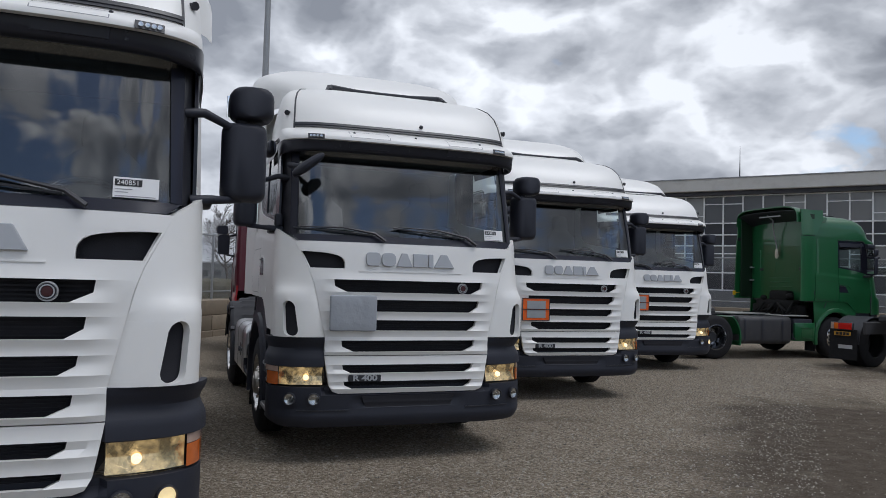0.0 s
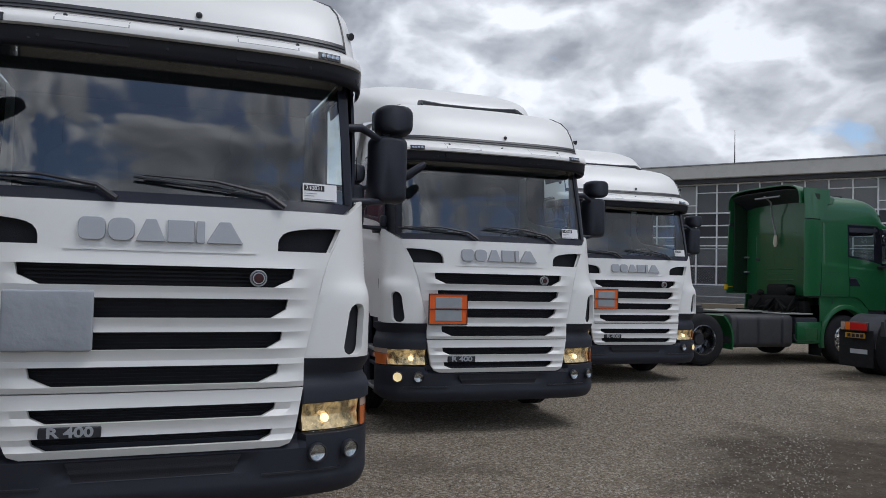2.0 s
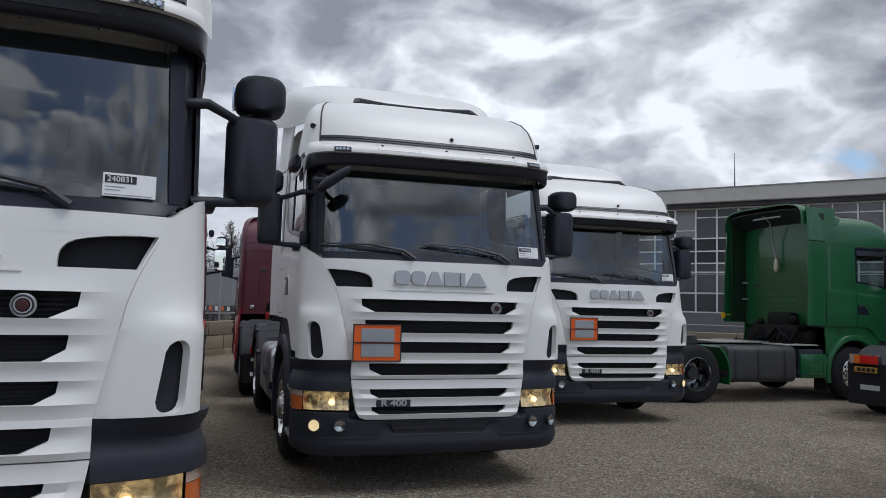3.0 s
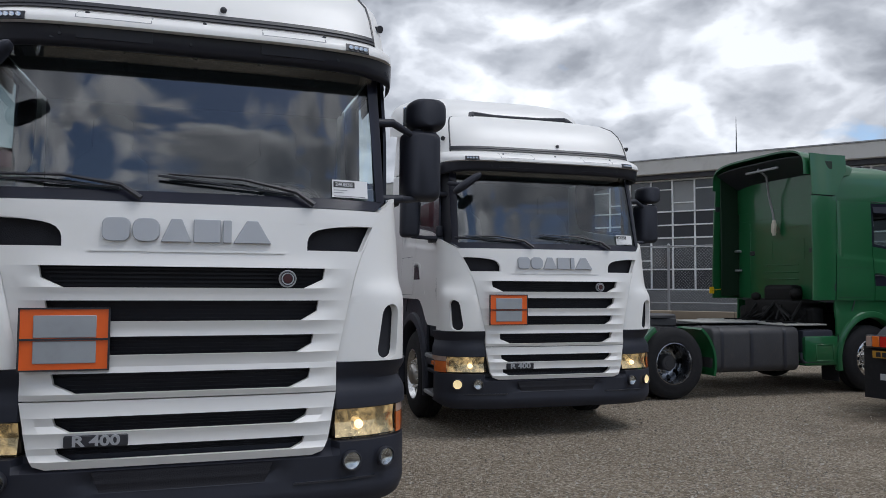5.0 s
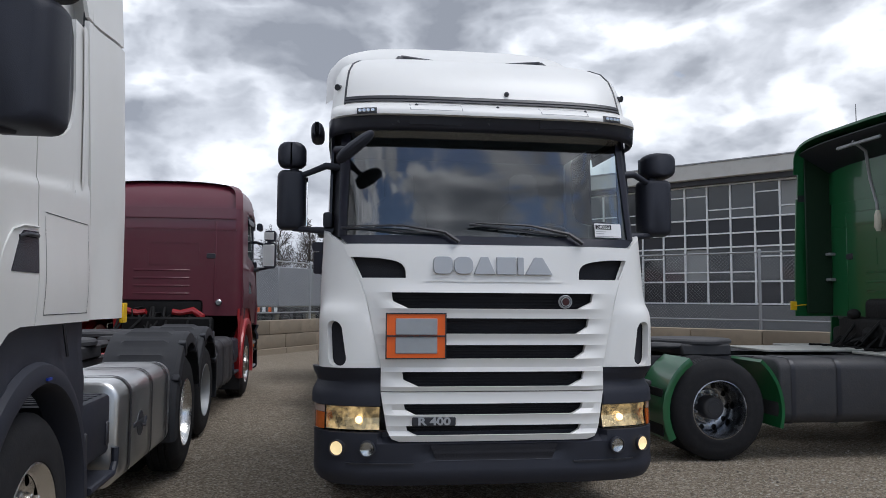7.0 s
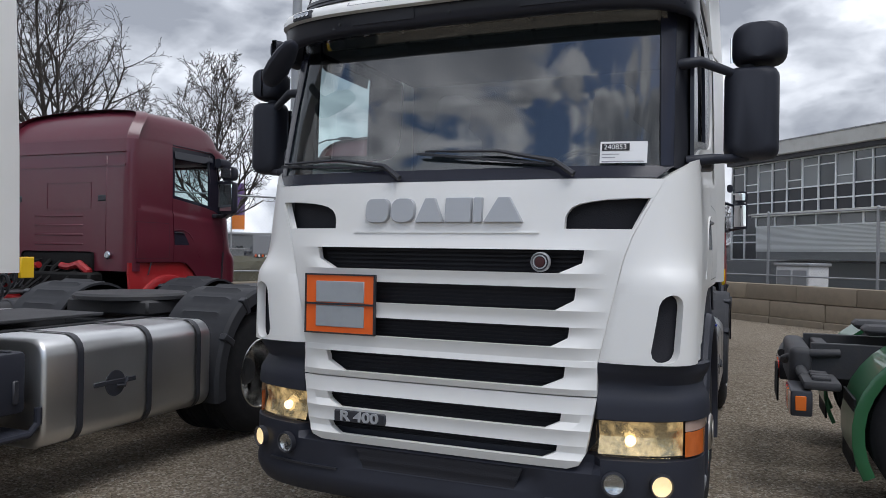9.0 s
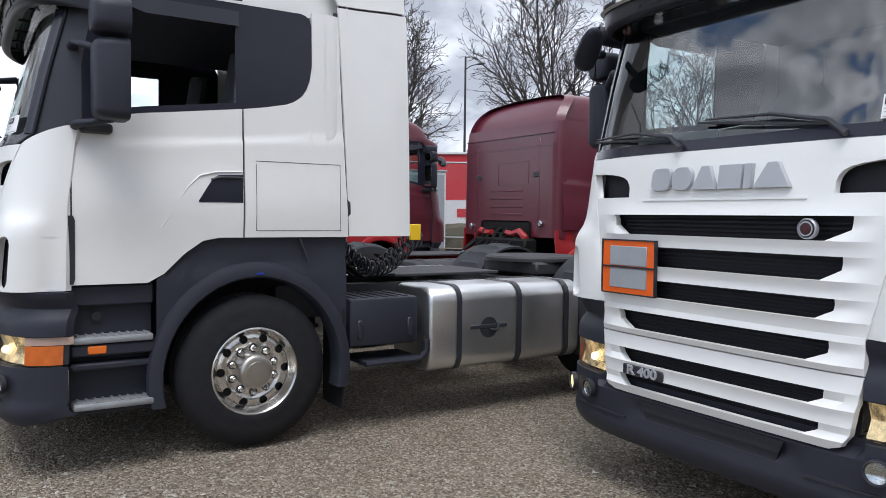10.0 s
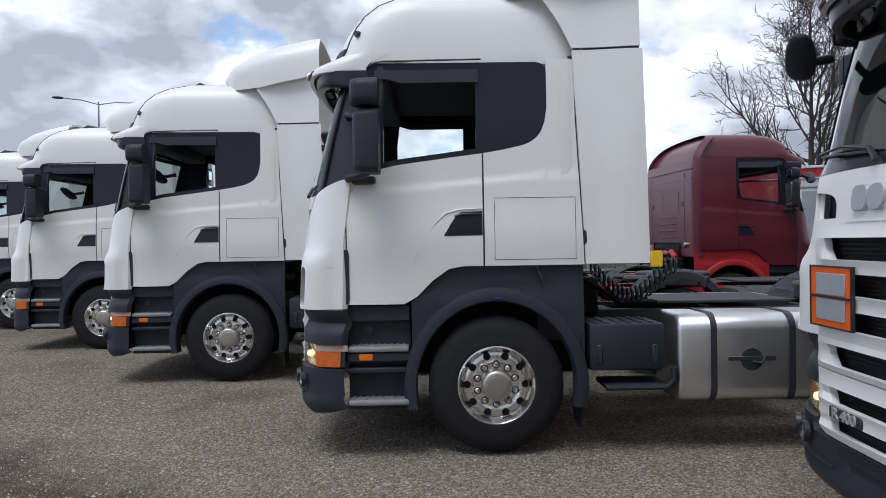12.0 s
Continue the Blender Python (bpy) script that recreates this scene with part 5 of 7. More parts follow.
def chassis(tk, frame_mat, axle, tank_side, detail=True, tank_mat=None, length=6.0, bar=None):
    for s in (-1, 1):
        bm = B()
        box(bm, *sorted((s * 0.36, s * 0.43)), 1.9, length, 0.74, 1.0, 0.006, 1)
        part("frame_rail", bm, frame_mat, tk)
    for y in (2.6, 3.6, 4.5, length - 0.1):
        bm = B()
        box(bm, -0.37, 0.37, y - 0.05, y + 0.05, 0.78, 0.97, 0.01, 1)
        part("cross_member", bm, frame_mat, tk)
    bm = B()
    box(bm, -0.34, 0.34, 0.5, 2.3, 0.45, 1.2, 0.05, 1)
    part("engine", bm, GRIME, tk)
    bm = B()
    lathe(bm, [(0, -0.85), (0.07, -0.85), (0.08, -0.25), (0.2, -0.15), (0.22, 0), (0.2, 0.15), (0.08, 0.25), (0.07, 0.85), (0, 0.85)], Matrix.Translation((0, axle, 0.5)) @ Matrix.Rotation(radians(90), 4, "Y"), 16)
    part("rear_axle", bm, FRAME, tk)
    bm = B()
    box(bm, -0.95, 0.95, 1.42, 1.56, 0.42, 0.56, 0.03, 1)
    part("front_axle", bm, FRAME, tk)
    # catwalk and clutter behind the cab
    bm = B()
    box(bm, -0.42, 0.42, 2.75, 4.1, 1.04, 1.065, 0.005, 1)
    part("catwalk", bm, PALE_TREAD if bar is GREEN else FRAME, tk)
    random.seed(4)
    for k in range(9):
        x = -0.7 + 0.16 * k
        bm = B()
        tube(bm, [(x, 2.2, 1.25 + 0.1 * random.random()), (x + 0.1 * random.uniform(-1, 1), 2.35, 1.12 + 0.2 * random.random()), (x + 0.15 * random.uniform(-1, 1), 2.6, 1.06), (x + 0.2 * random.uniform(-1, 1), 2.9, 1.07)], 0.018, 6)
        part("hose", bm, GRIME, tk)
    bm = B()
    box(bm, -0.8, 0.5, 2.18, 2.42, 0.95, 1.28, 0.03, 1)
    part("gearbox_top", bm, GRIME, tk)
    if detail:
        for x, r in ((0.62, 0.058), (0.46, 0.052)):
            bm = B()
            pts = []
            for j in range(150):
                a = j * 0.75
                t = j / 149
                pts.append(Vector((x + 0.25 * t + r * math.cos(a), 2.36 + 0.62 * t, 1.36 - 0.24 * math.sin(math.pi * min(1, t * 1.1)) + r * math.sin(a) + 0.02)))
            tube(bm, pts, 0.010, 5)
            part("coiled_hose", bm, BLACK, tk, "black coiled air hose")
    # fifth wheel
    bm = B()
    lathe(bm, [(0.0, 0.05), (0.46, 0.05), (0.48, 0.03), (0.48, 0.0), (0.0, 0.0)], Matrix.Translation((0, axle - 0.25, 1.13)), 36)
    box(bm, -0.45, 0.45, axle - 0.55, axle + 0.05, 1.0, 1.13, 0.02, 1)
    box(bm, -0.42, -0.12, axle - 0.1, axle + 0.45, 1.07, 1.14, 0.03, 1)
    box(bm, 0.12, 0.42, axle - 0.1, axle + 0.45, 1.07, 1.14, 0.03, 1)
    part("fifth_wheel", bm, FRAME, tk)
    # ribbed rear mudguards with a side skirt round the tyre
    for s in (-1, 1):
        if bar is not GREEN:
            bm = B()
            rg = []
            for j in range(61):
                a = radians(16) + radians(176) * j / 60
                rib = 0.034 if j % 5 == 0 and 8 < j < 46 else 0.0
                rg.append([Vector((s * x, axle + k * math.cos(a) * 0.63, 0.5 + k * math.sin(a) * 0.74)) for x, k in ((0.60, 1.0), (0.70, 1.0), (0.74, 1 + rib), (1.06, 1 + rib), (1.10, 1.0), (1.20, 1.0), (1.232, 0.975), (1.242, 0.86), (1.226, 0.86), (1.215, 0.95), (0.60, 0.97))])
            loft(bm, rg)
            part("rear_mudguard", bm, GUARD, tk, angle=25)
            for deg in (62, 118, 150):
                a = radians(deg)
                m = Matrix.Translation((s * 1.215, axle + 0.63 * math.cos(a), 0.5 + 0.74 * math.sin(a))) @ Matrix.Rotation(a - math.pi / 2, 4, "X")
                bm = B()
                box(bm, -0.032, 0.032, -0.028, 0.028, -0.13, 0.012, 0.008, 1)
                bmesh.ops.transform(bm, matrix=m, verts=bm.verts)
                part("guard_latch", bm, BLACK, tk)
        bm = B()
        box(bm, *sorted((s * 0.62, s * 1.18)), axle + 0.60, axle + 0.615, 0.25, 0.72)
        fl = part("rear_mudflap", bm, RUBBER, tk)
        if bar is GREEN:
            continue
        bm = B()
        box(bm, *sorted((s * 0.66, s * 1.08)), axle + 0.66, axle + 0.72, 0.72, 0.86, 0.012, 1)
        tl = part("tail_lamp", bm, BLACK, tk)
        for x0, x1, mt in ((0.67, 0.86, RED_LENS), (0.87, 0.96, AMBER), (0.97, 1.07, RED_LENS)):
            bm = B()
            box(bm, *sorted((s * x0, s * x1)), axle + 0.715, axle + 0.73, 0.735, 0.845, 0.004, 1)
            part("lens", bm, mt, tl)
    # fuel tanks
    for s in (-1, 1):
        y0, y1 = 2.87, 4.42
        mt = tank_mat or TANK
        bm = B()
        rg = []
        for y, k in ((y0, 0.92), (y0 + 0.012, 0.97), (y0 + 0.03, 1.0), (y1 - 0.03, 1.0), (y1 - 0.012, 0.97), (y1, 0.92)):
            pts = []
            for c in range(4):
                for j in range(7):
                    a = math.pi / 2 * (c + j / 6)
                    r = 0.12 * k
                    ox = (0.30 * k - r) * (1 if c in (0, 3) else -1)
                    oz = (0.335 * k - r) * (1 if c in (0, 1) else -1)
                    pts.append(Vector((s * 0.895 + ox + r * math.cos(a), y, 0.685 + oz + r * math.sin(a))))
            rg.append(pts)
        loft(bm, rg)
        tank = part("fuel_tank", bm, mt, tk, "brushed aluminium fuel tank" if mt is TANK else "")
        for y in (3.14, 3.74, 4.26):
            bm = B()
            rg = []
            for yy in (y - 0.024, y + 0.024):
                pts = []
                for c in range(4):
                    for j in range(7):
                        a = math.pi / 2 * (c + j / 6)
                        r = 0.127
                        pts.append(Vector((s * 0.895 + (0.308 - r) * (1 if c in (0, 3) else -1) + r * math.cos(a), yy, 0.685 + (0.343 - r) * (1 if c in (0, 1) else -1) + r * math.sin(a))))
                rg.append(pts)
            loft(bm, rg, True, False)
            part("strap", bm, BLACK, tank)
        bm = B()
        lathe(bm, [(0.06, 0), (0.06, 0.03), (0.05, 0.045), (0.0, 0.045)], Matrix.Translation((s * 1.085, 3.475, 0.955)) @ Matrix.Rotation(radians(38 * s), 4, "Y"), 20)
        part("filler_cap", bm, STEEL, tank)
        if detail:
            bm = B()
            lathe(bm, [(0.085, 0), (0.085, 0.006), (0, 0.007)], Matrix.Translation((s * 1.194, 3.43, 0.675)) @ Matrix.Rotation(radians(90 * s), 4, "Y"), 28)
            box(bm, *sorted((s * 1.192, s * 1.204)), 3.25, 3.61, 0.668, 0.70, 0.003, 1)
            tube(bm, [(s * 1.205, 3.43, 0.66), (s * 1.21, 3.50, 0.65), (s * 1.205, 3.53, 0.70)], 0.012, 6)
            part("tank_emblem", bm, BLACK, tank)
        # battery box and rear step
        bm = B()
        box(bm, *sorted((s * 0.70, s * 1.17)), 2.20, 2.78, 0.60, 0.96, 0.03, 2)
        bx = part("battery_box", bm, PLASTIC, tk)
        for j in range(6):
            bm = B()
            box(bm, *sorted((s * 0.74, s * 1.14)), 2.24 + 0.085 * j, 2.28 + 0.085 * j, 0.958, 0.968, 0.004, 1)
            part("lid_rib", bm, PLASTIC, bx)
        bm = B()
        tube(bm, [(s * 1.19, 2.32, 0.475), (s * 1.19, 2.78, 0.475), (s * 1.19, 2.84, 0.53), (s * 1.19, 2.84, 0.62)], 0.022, 8)
        box(bm, *sorted((s * 0.8, s * 1.2)), 2.32, 2.80, 0.455, 0.495, 0.01, 1)
        part("rear_step", bm, PLASTIC, bx)
        for y in (2.26, 2.68):
            bm = B()
            box(bm, *sorted((s * 1.165, s * 1.185)), y, y + 0.04, 0.66, 0.80, 0.008, 1)
            part("clip", bm, BLACK, bx)


def set_back(tk, d):
    """Moves all that lies behind the front face back by d, easing in over the cab's rounded nose."""
    shift = lambda y: d * max(0.0, min(1.0, y / 0.4))
    for ob in tk.children:
        if ob.name.startswith("wheel") and ob.type == "EMPTY":
            ob.matrix_basis = Matrix.Translation((0, d, 0)) @ ob.matrix_basis
            continue
        for q in (ob, *ob.children_recursive):
            if q.type == "MESH":
                if q.matrix_basis == Matrix.Identity(4):
                    for v in q.data.vertices:
                        v.co.y += shift(v.co.y)
                else:
                    q.matrix_basis = Matrix.Translation((0, shift(q.matrix_basis.translation.y), 0)) @ q.matrix_basis


def tractor(m, name, label, paint, category="truck", group="", fairing=True, deflector=True, low=False, low_paint=None, frame_mat=None, axle=5.2, tank_mat=None, mudguard=None, tall=1.0):
    tk = thing(name, m, label, category, group)
    cab_front(tk, paint)
    cab_sides(tk, paint, fairing, paint is WHITE, low)
    roof(tk, paint, deflector, low, tall)
    cab_lower(tk, low_paint or PLASTIC)
    interior(tk)
    mirror_set(tk, -1, True)
    mirror_set(tk, 1, False)
    chassis(tk, frame_mat or FRAME, axle, 1, detail=paint is WHITE, tank_mat=tank_mat, bar=mudguard, length=6.0 if paint is WHITE else (5.9 if mudguard is GREEN else 5.72))
    for s in (-1, 1):
        wheel(tk, s * 1.055, 1.49, s)
        wheel(tk, s * 1.06, axle, s, dual=True, face=ALLOY if paint is WHITE else DULL_ALLOY if mudguard is GREEN else STEEL)
    set_back(tk, 0.045)
    return tk


# ---- ground ----
def ground_material():
    mt = bpy.data.materials.new("gravel_ground")
    mt.use_nodes = True
    nt = mt.node_tree
    L, N = nt.links.new, nt.nodes.new
    b = nt.nodes["Principled BSDF"]
    b.inputs["Roughness"].default_value = 0.92
    b.inputs["Specular IOR Level"].default_value = 0.08
    tc = N("ShaderNodeTexCoord")

    def nz(scale, detail, rough=0.6):
        n = N("ShaderNodeTexNoise")
        n.inputs["Scale"].default_value, n.inputs["Detail"].default_value, n.inputs["Roughness"].default_value = scale, detail, rough
        L(tc.outputs["Object"], n.inputs["Vector"])
        return n.outputs[0]

    def ramp(src, *stops):
        r = N("ShaderNodeValToRGB")
        e = r.color_ramp.elements
        e[0].position, e[0].color = stops[0][0], (*stops[0][1], 1)
        e[1].position, e[1].color = stops[-1][0], (*stops[-1][1], 1)
        for p, c in stops[1:-1]:
            e.new(p).color = (*c, 1)
        L(src, r.inputs[0])
        return r.outputs[0]

    def mix(f, a, c, mode="MIX"):
        m = N("ShaderNodeMix")
        m.data_type, m.blend_type = "RGBA", mode
        if isinstance(f, float):
            m.inputs[0].default_value = f
        else:
            L(f, m.inputs[0])
        L(a, m.inputs[6])
        L(c, m.inputs[7])
        return m.outputs[2]

    vo = N("ShaderNodeTexVoronoi")
    vo.inputs["Scale"].default_value = 62
    L(tc.outputs["Object"], vo.inputs["Vector"])
    vo2 = N("ShaderNodeTexVoronoi")
    vo2.inputs["Scale"].default_value = 23
    L(tc.outputs["Object"], vo2.inputs["Vector"])
    sc = N("ShaderNodeSeparateColor")
    L(vo.outputs["Color"], sc.inputs[0])
    stone = ramp(sc.outputs[0], (0.0, (0.102, 0.083, 0.061)), (0.45, (0.260, 0.216, 0.163)), (0.8, (0.395, 0.338, 0.268)), (1.0, (0.61, 0.555, 0.475)))
    earth = ramp(nz(0.35, 7), (0.32, (0.205, 0.167, 0.121)), (0.5, (0.27, 0.227, 0.171)), (0.7, (0.33, 0.281, 0.218)))
    base = mix(0.72, earth, stone)
    # the driven side of the yard is worn to mud, the strip along the row is clean gravel
    side = N("ShaderNodeVectorMath")
    side.operation = "DOT_PRODUCT"
    side.inputs[1].default_value = (0.9, -0.43, 0)
    L(tc.outputs["Object"], side.inputs[0])
    track = N("ShaderNodeMapRange")
    track.inputs["From Min"].default_value, track.inputs["From Max"].default_value = -2.0, 0.9
    track.inputs["To Min"].default_value, track.inputs["To Max"].default_value = -0.06, 0.20
    L(side.outputs["Value"], track.inputs["Value"])
    sy = N("ShaderNodeSeparateXYZ")
    L(tc.outputs["Object"], sy.inputs[0])
    fresh = N("ShaderNodeMapRange")
    fresh.inputs["From Min"].default_value, fresh.inputs["From Max"].default_value = 9.5, 12.5
    fresh.inputs["To Max"].default_value = -0.19
    L(sy.outputs[1], fresh.inputs["Value"])
    both = N("ShaderNodeMath")
    both.operation = "ADD"
    L(track.outputs[0], both.inputs[0])
    L(fresh.outputs[0], both.inputs[1])
    worn = N("ShaderNodeMath")
    worn.operation = "ADD"
    L(nz(0.3, 7, 0.65), worn.inputs[0])
    L(both.outputs[0], worn.inputs[1])
    patch = ramp(worn.outputs[0], (0.46, (0, 0, 0)), (0.62, (1, 1, 1)))
    mud = ramp(nz(5.0, 9, 0.7), (0.35, (0.072, 0.058, 0.045)), (0.55, (0.112, 0.091, 0.071)), (0.7, (0.165, 0.138, 0.110)))
    fac = N("ShaderNodeMath")
    fac.operation = "MULTIPLY"
    fac.inputs[1].default_value = 0.9
    L(patch, fac.inputs[0])
    base = mix(fac.outputs[0], base, mud)
    L(base, b.inputs["Base Color"])
    add = N("ShaderNodeMath")
    add.operation = "ADD"
    L(vo.outputs["Distance"], add.inputs[0])
    L(vo2.outputs["Distance"], add.inputs[1])
    bp = N("ShaderNodeBump")
    bp.inputs["Strength"].default_value, bp.inputs["Distance"].default_value = 0.9, 0.03
    bp.invert = True
    L(add.outputs[0], bp.inputs["Height"])
    bp2 = N("ShaderNodeBump")
    bp2.inputs["Strength"].default_value, bp2.inputs["Distance"].default_value = 0.5, 0.12
    L(nz(1.8, 5), bp2.inputs["Height"])
    L(bp2.outputs[0], bp.inputs["Normal"])
    L(bp.outputs[0], b.inputs["Normal"])
    return mt


GRAVEL = ground_material()
bm = B()
k = 60
ver = {}
for i in range(k + 1):
    for j in range(k + 1):
        x = 2 + 22 * (i / k * 2 - 1) * (1 if 0 < i < k else 40)
        y = 14 + 26 * (j / k * 2 - 1) * (1 if 0 < j < k else 40)
        inner = 2 < i < k - 2 and 2 < j < k - 2
        z = 0.018 * noise.noise(Vector((x * 0.45, y * 0.45, 0))) - 0.012 if inner else -0.012
        ver[i, j] = bm.verts.new((x, y, z))
for i in range(k):
    for j in range(k):
        bm.faces.new((ver[i, j], ver[i + 1, j], ver[i + 1, j + 1], ver[i, j + 1]))
ground = part("ground", bm, GRAVEL)
tagged(ground, "grey-brown gravel yard with damp muddy patches", "ground", kind="structure")


# ---- white row ----
ROW = [(-4.35, -0.55, 0, 19.4), (-2.301, 3.439, -0.014, 19.22), (-0.234, 7.045, 0.010, 20.02), (1.928, 10.849, 0.022, 17.90), (4.432, 14.910, -0.010, 16.38)]
EXTRA = [  # number on the windscreen card, plate, lit fog lamps
    ("", "", ()), ("240851", "", (1.078,)), ("240831", "cover", ()), ("240836", "orange", (-1.078,)), ("240853", "orange", (-1.078, 1.078))]
WLABEL = "white tractor unit, dark bumper, headlights lit"
lead = tractor(pose(*ROW[4][:3], 0, 0, ROW[4][3]), "tractor_unit", WLABEL + ", orange hazard plate", WHITE, group="white tractor units in a row", axle=5.085)
row = [lead]
for k in range(4):
    row.append(copy_thing(lead, pose(*ROW[k][:3], 0, 0, ROW[k][3])))
row = row[1:] + [row[0]]


def orange_plate(tk, dx=0.0, dz=0.0):
    x0, x1, z0, z1 = -0.755 + dx, -0.352 + dx, 1.175 + dz, 1.475 + dz
    y = -0.028
    bm = B()
    panel(bm, [z0, z0 + 0.028, (z0 + z1) / 2 - 0.006, (z0 + z1) / 2 + 0.006, z1 - 0.028, z1], lambda z: x0, lambda z: x1, lambda u, z: Vector((u, y, z)), n=6)
    thicken(bm, (0, 0.012, 0))
    pl = part("hazard_plate", bm, ORANGE, tk, "orange-framed grey hazard plate")
    zm = (z0 + z1) / 2
    for za, zb in ((z0 + 0.03, zm - 0.008), (zm + 0.008, z1 - 0.03)):
        bm = B()
        box(bm, x0 + 0.06, x1 - 0.055, y - 0.006, y + 0.002, za, zb, 0.003, 1)
        part("panel", bm, PLATE, pl)
    bm = B()
    box(bm, x0, x1, y - 0.010, y, zm - 0.005, zm + 0.005)
    for xa, xb, za, zb in ((x0 - 0.008, x0, z0 - 0.008, z1 + 0.008), (x1, x1 + 0.008, z0 - 0.008, z1 + 0.008), (x0 - 0.008, x1 + 0.008, z0 - 0.008, z0), (x0 - 0.008, x1 + 0.008, z1, z1 + 0.008)):
        box(bm, xa, xb, y - 0.006, y + 0.014, za, zb)
    part("edge", bm, BLACK, pl)


def cloth_cover(tk):
    bm = B()
    box(bm, -0.765, -0.335, -0.05, -0.012, 1.165, 1.485, 0.015, 3)
    bmesh.ops.subdivide_edges(bm, edges=bm.edges, cuts=3, use_grid_fill=True)
    for v in bm.verts:
        v.co.y += 0.008 * noise.noise(v.co * 9)
        v.co.z += 0.008 * noise.noise(v.co * 6 + Vector((3, 1, 2)))
    part("plate_cover", bm, BAG, tk, "grey cloth bag over the plate", 60)


def window_card(tk, number):
    x0, x1, z0, z1 = 0.770, 0.985, 2.040, 2.145
    xm = (x0 + x1) / 2

    def at(u, z, o):
        return Vector((u, lean(z) + plan(u, 1.16, 0.34) + 0.012 - o, z))

    bm = B()
    panel(bm, [z0, (z0 + z1) / 2, z1], lambda z: x0, lambda z: x1, lambda u, z: at(u, z, 0.004), n=4)
    cd = part("window_card", bm, PAPER, tk, "white stock card with a black number band")
    bm = B()
    panel(bm, [z1 - 0.045, z1 - 0.010], lambda z: x0 + 0.008, lambda z: x0 + 0.135, lambda u, z: at(u, z, 0.006), n=2)
    part("number_band", bm, INK, cd)
    bm = B()
    for q, l in ((0.06, 0.08), (0.075, 0.06), (0.095, 0.19)):
        panel(bm, [z1 - q - 0.004, z1 - q], lambda z: x0 + 0.01, lambda z: x0 + 0.01 + l, lambda u, z: at(u, z, 0.006), n=2)
    part("small_print", bm, GREY_INK, cd)
    if number:
        me = text_mesh(number, 0.036, 0.0, "card_number")
        me.materials.append(PAPER)
        p, q = at(x0 + 0.07, z1 - 0.028, 0.0085), at(x0 + 0.075, z1 - 0.028, 0.0085)
        tilt = math.atan2(q.y - p.y, q.x - p.x)
        shared("card_number", me, cd, Matrix.Translation(p) @ Matrix.Rotation(tilt, 4, "Z") @ Matrix.Rotation(radians(78), 4, "X"))


def yellow_tag(tk, x=1.245, y=2.742, z=1.45):
    bm = B()
    box(bm, x - 0.012, x + 0.012, y - 0.045, y + 0.045, z - 0.06, z + 0.06, 0.004, 1)
    tube(bm, [(x - 0.02, y, z), (x - 0.03, y - 0.2, z + 0.02)], 0.008, 5)
    part("yellow_tag", bm, YELLOW, tk, "small yellow reflector")


for tk, (num, plate, lit) in zip(row, EXTRA):
    tagged(tk, {"orange": WLABEL + ", orange hazard plate", "cover": WLABEL + ", cloth-covered hazard plate", "": WLABEL + ", parked on gravel"}[plate])
    for x in (-1.078, -0.876, 0.876, 1.078):
        fog_lamp(tk, x, x in lit)
    if plate == "orange":
        orange_plate(tk, *((-0.03, -0.072) if num == "240836" else (0.0, 0.0)))
    if plate == "cover":
        cloth_cover(tk)
    window_card(tk, num)
    yellow_tag(tk)

# ---- red and green tractors ----
RED_AT = [(-6.36, 13.88, 21.8), (-3.22, 16.52, 17.4), (-1.20, 20.36, 16.6)]


def backed(x, y, yaw, back=2.165):
    """The pose of a tractor facing away, with the middle of its cab's rear wall at x, y."""
    a = radians(yaw)
    return pose(x - back * math.sin(a), y + back * math.cos(a), 0, 0, 0, yaw + 180)


red = tractor(backed(*RED_AT[1]), "red_tractor_unit", "dark red tractor unit with a bright red chassis, parked facing away", RED, group="red tractor units", fairing=False, deflector=False, low=True, frame_mat=BRIGHT_RED, axle=5.085, tank_mat=FRAME, low_paint=BRIGHT_RED)


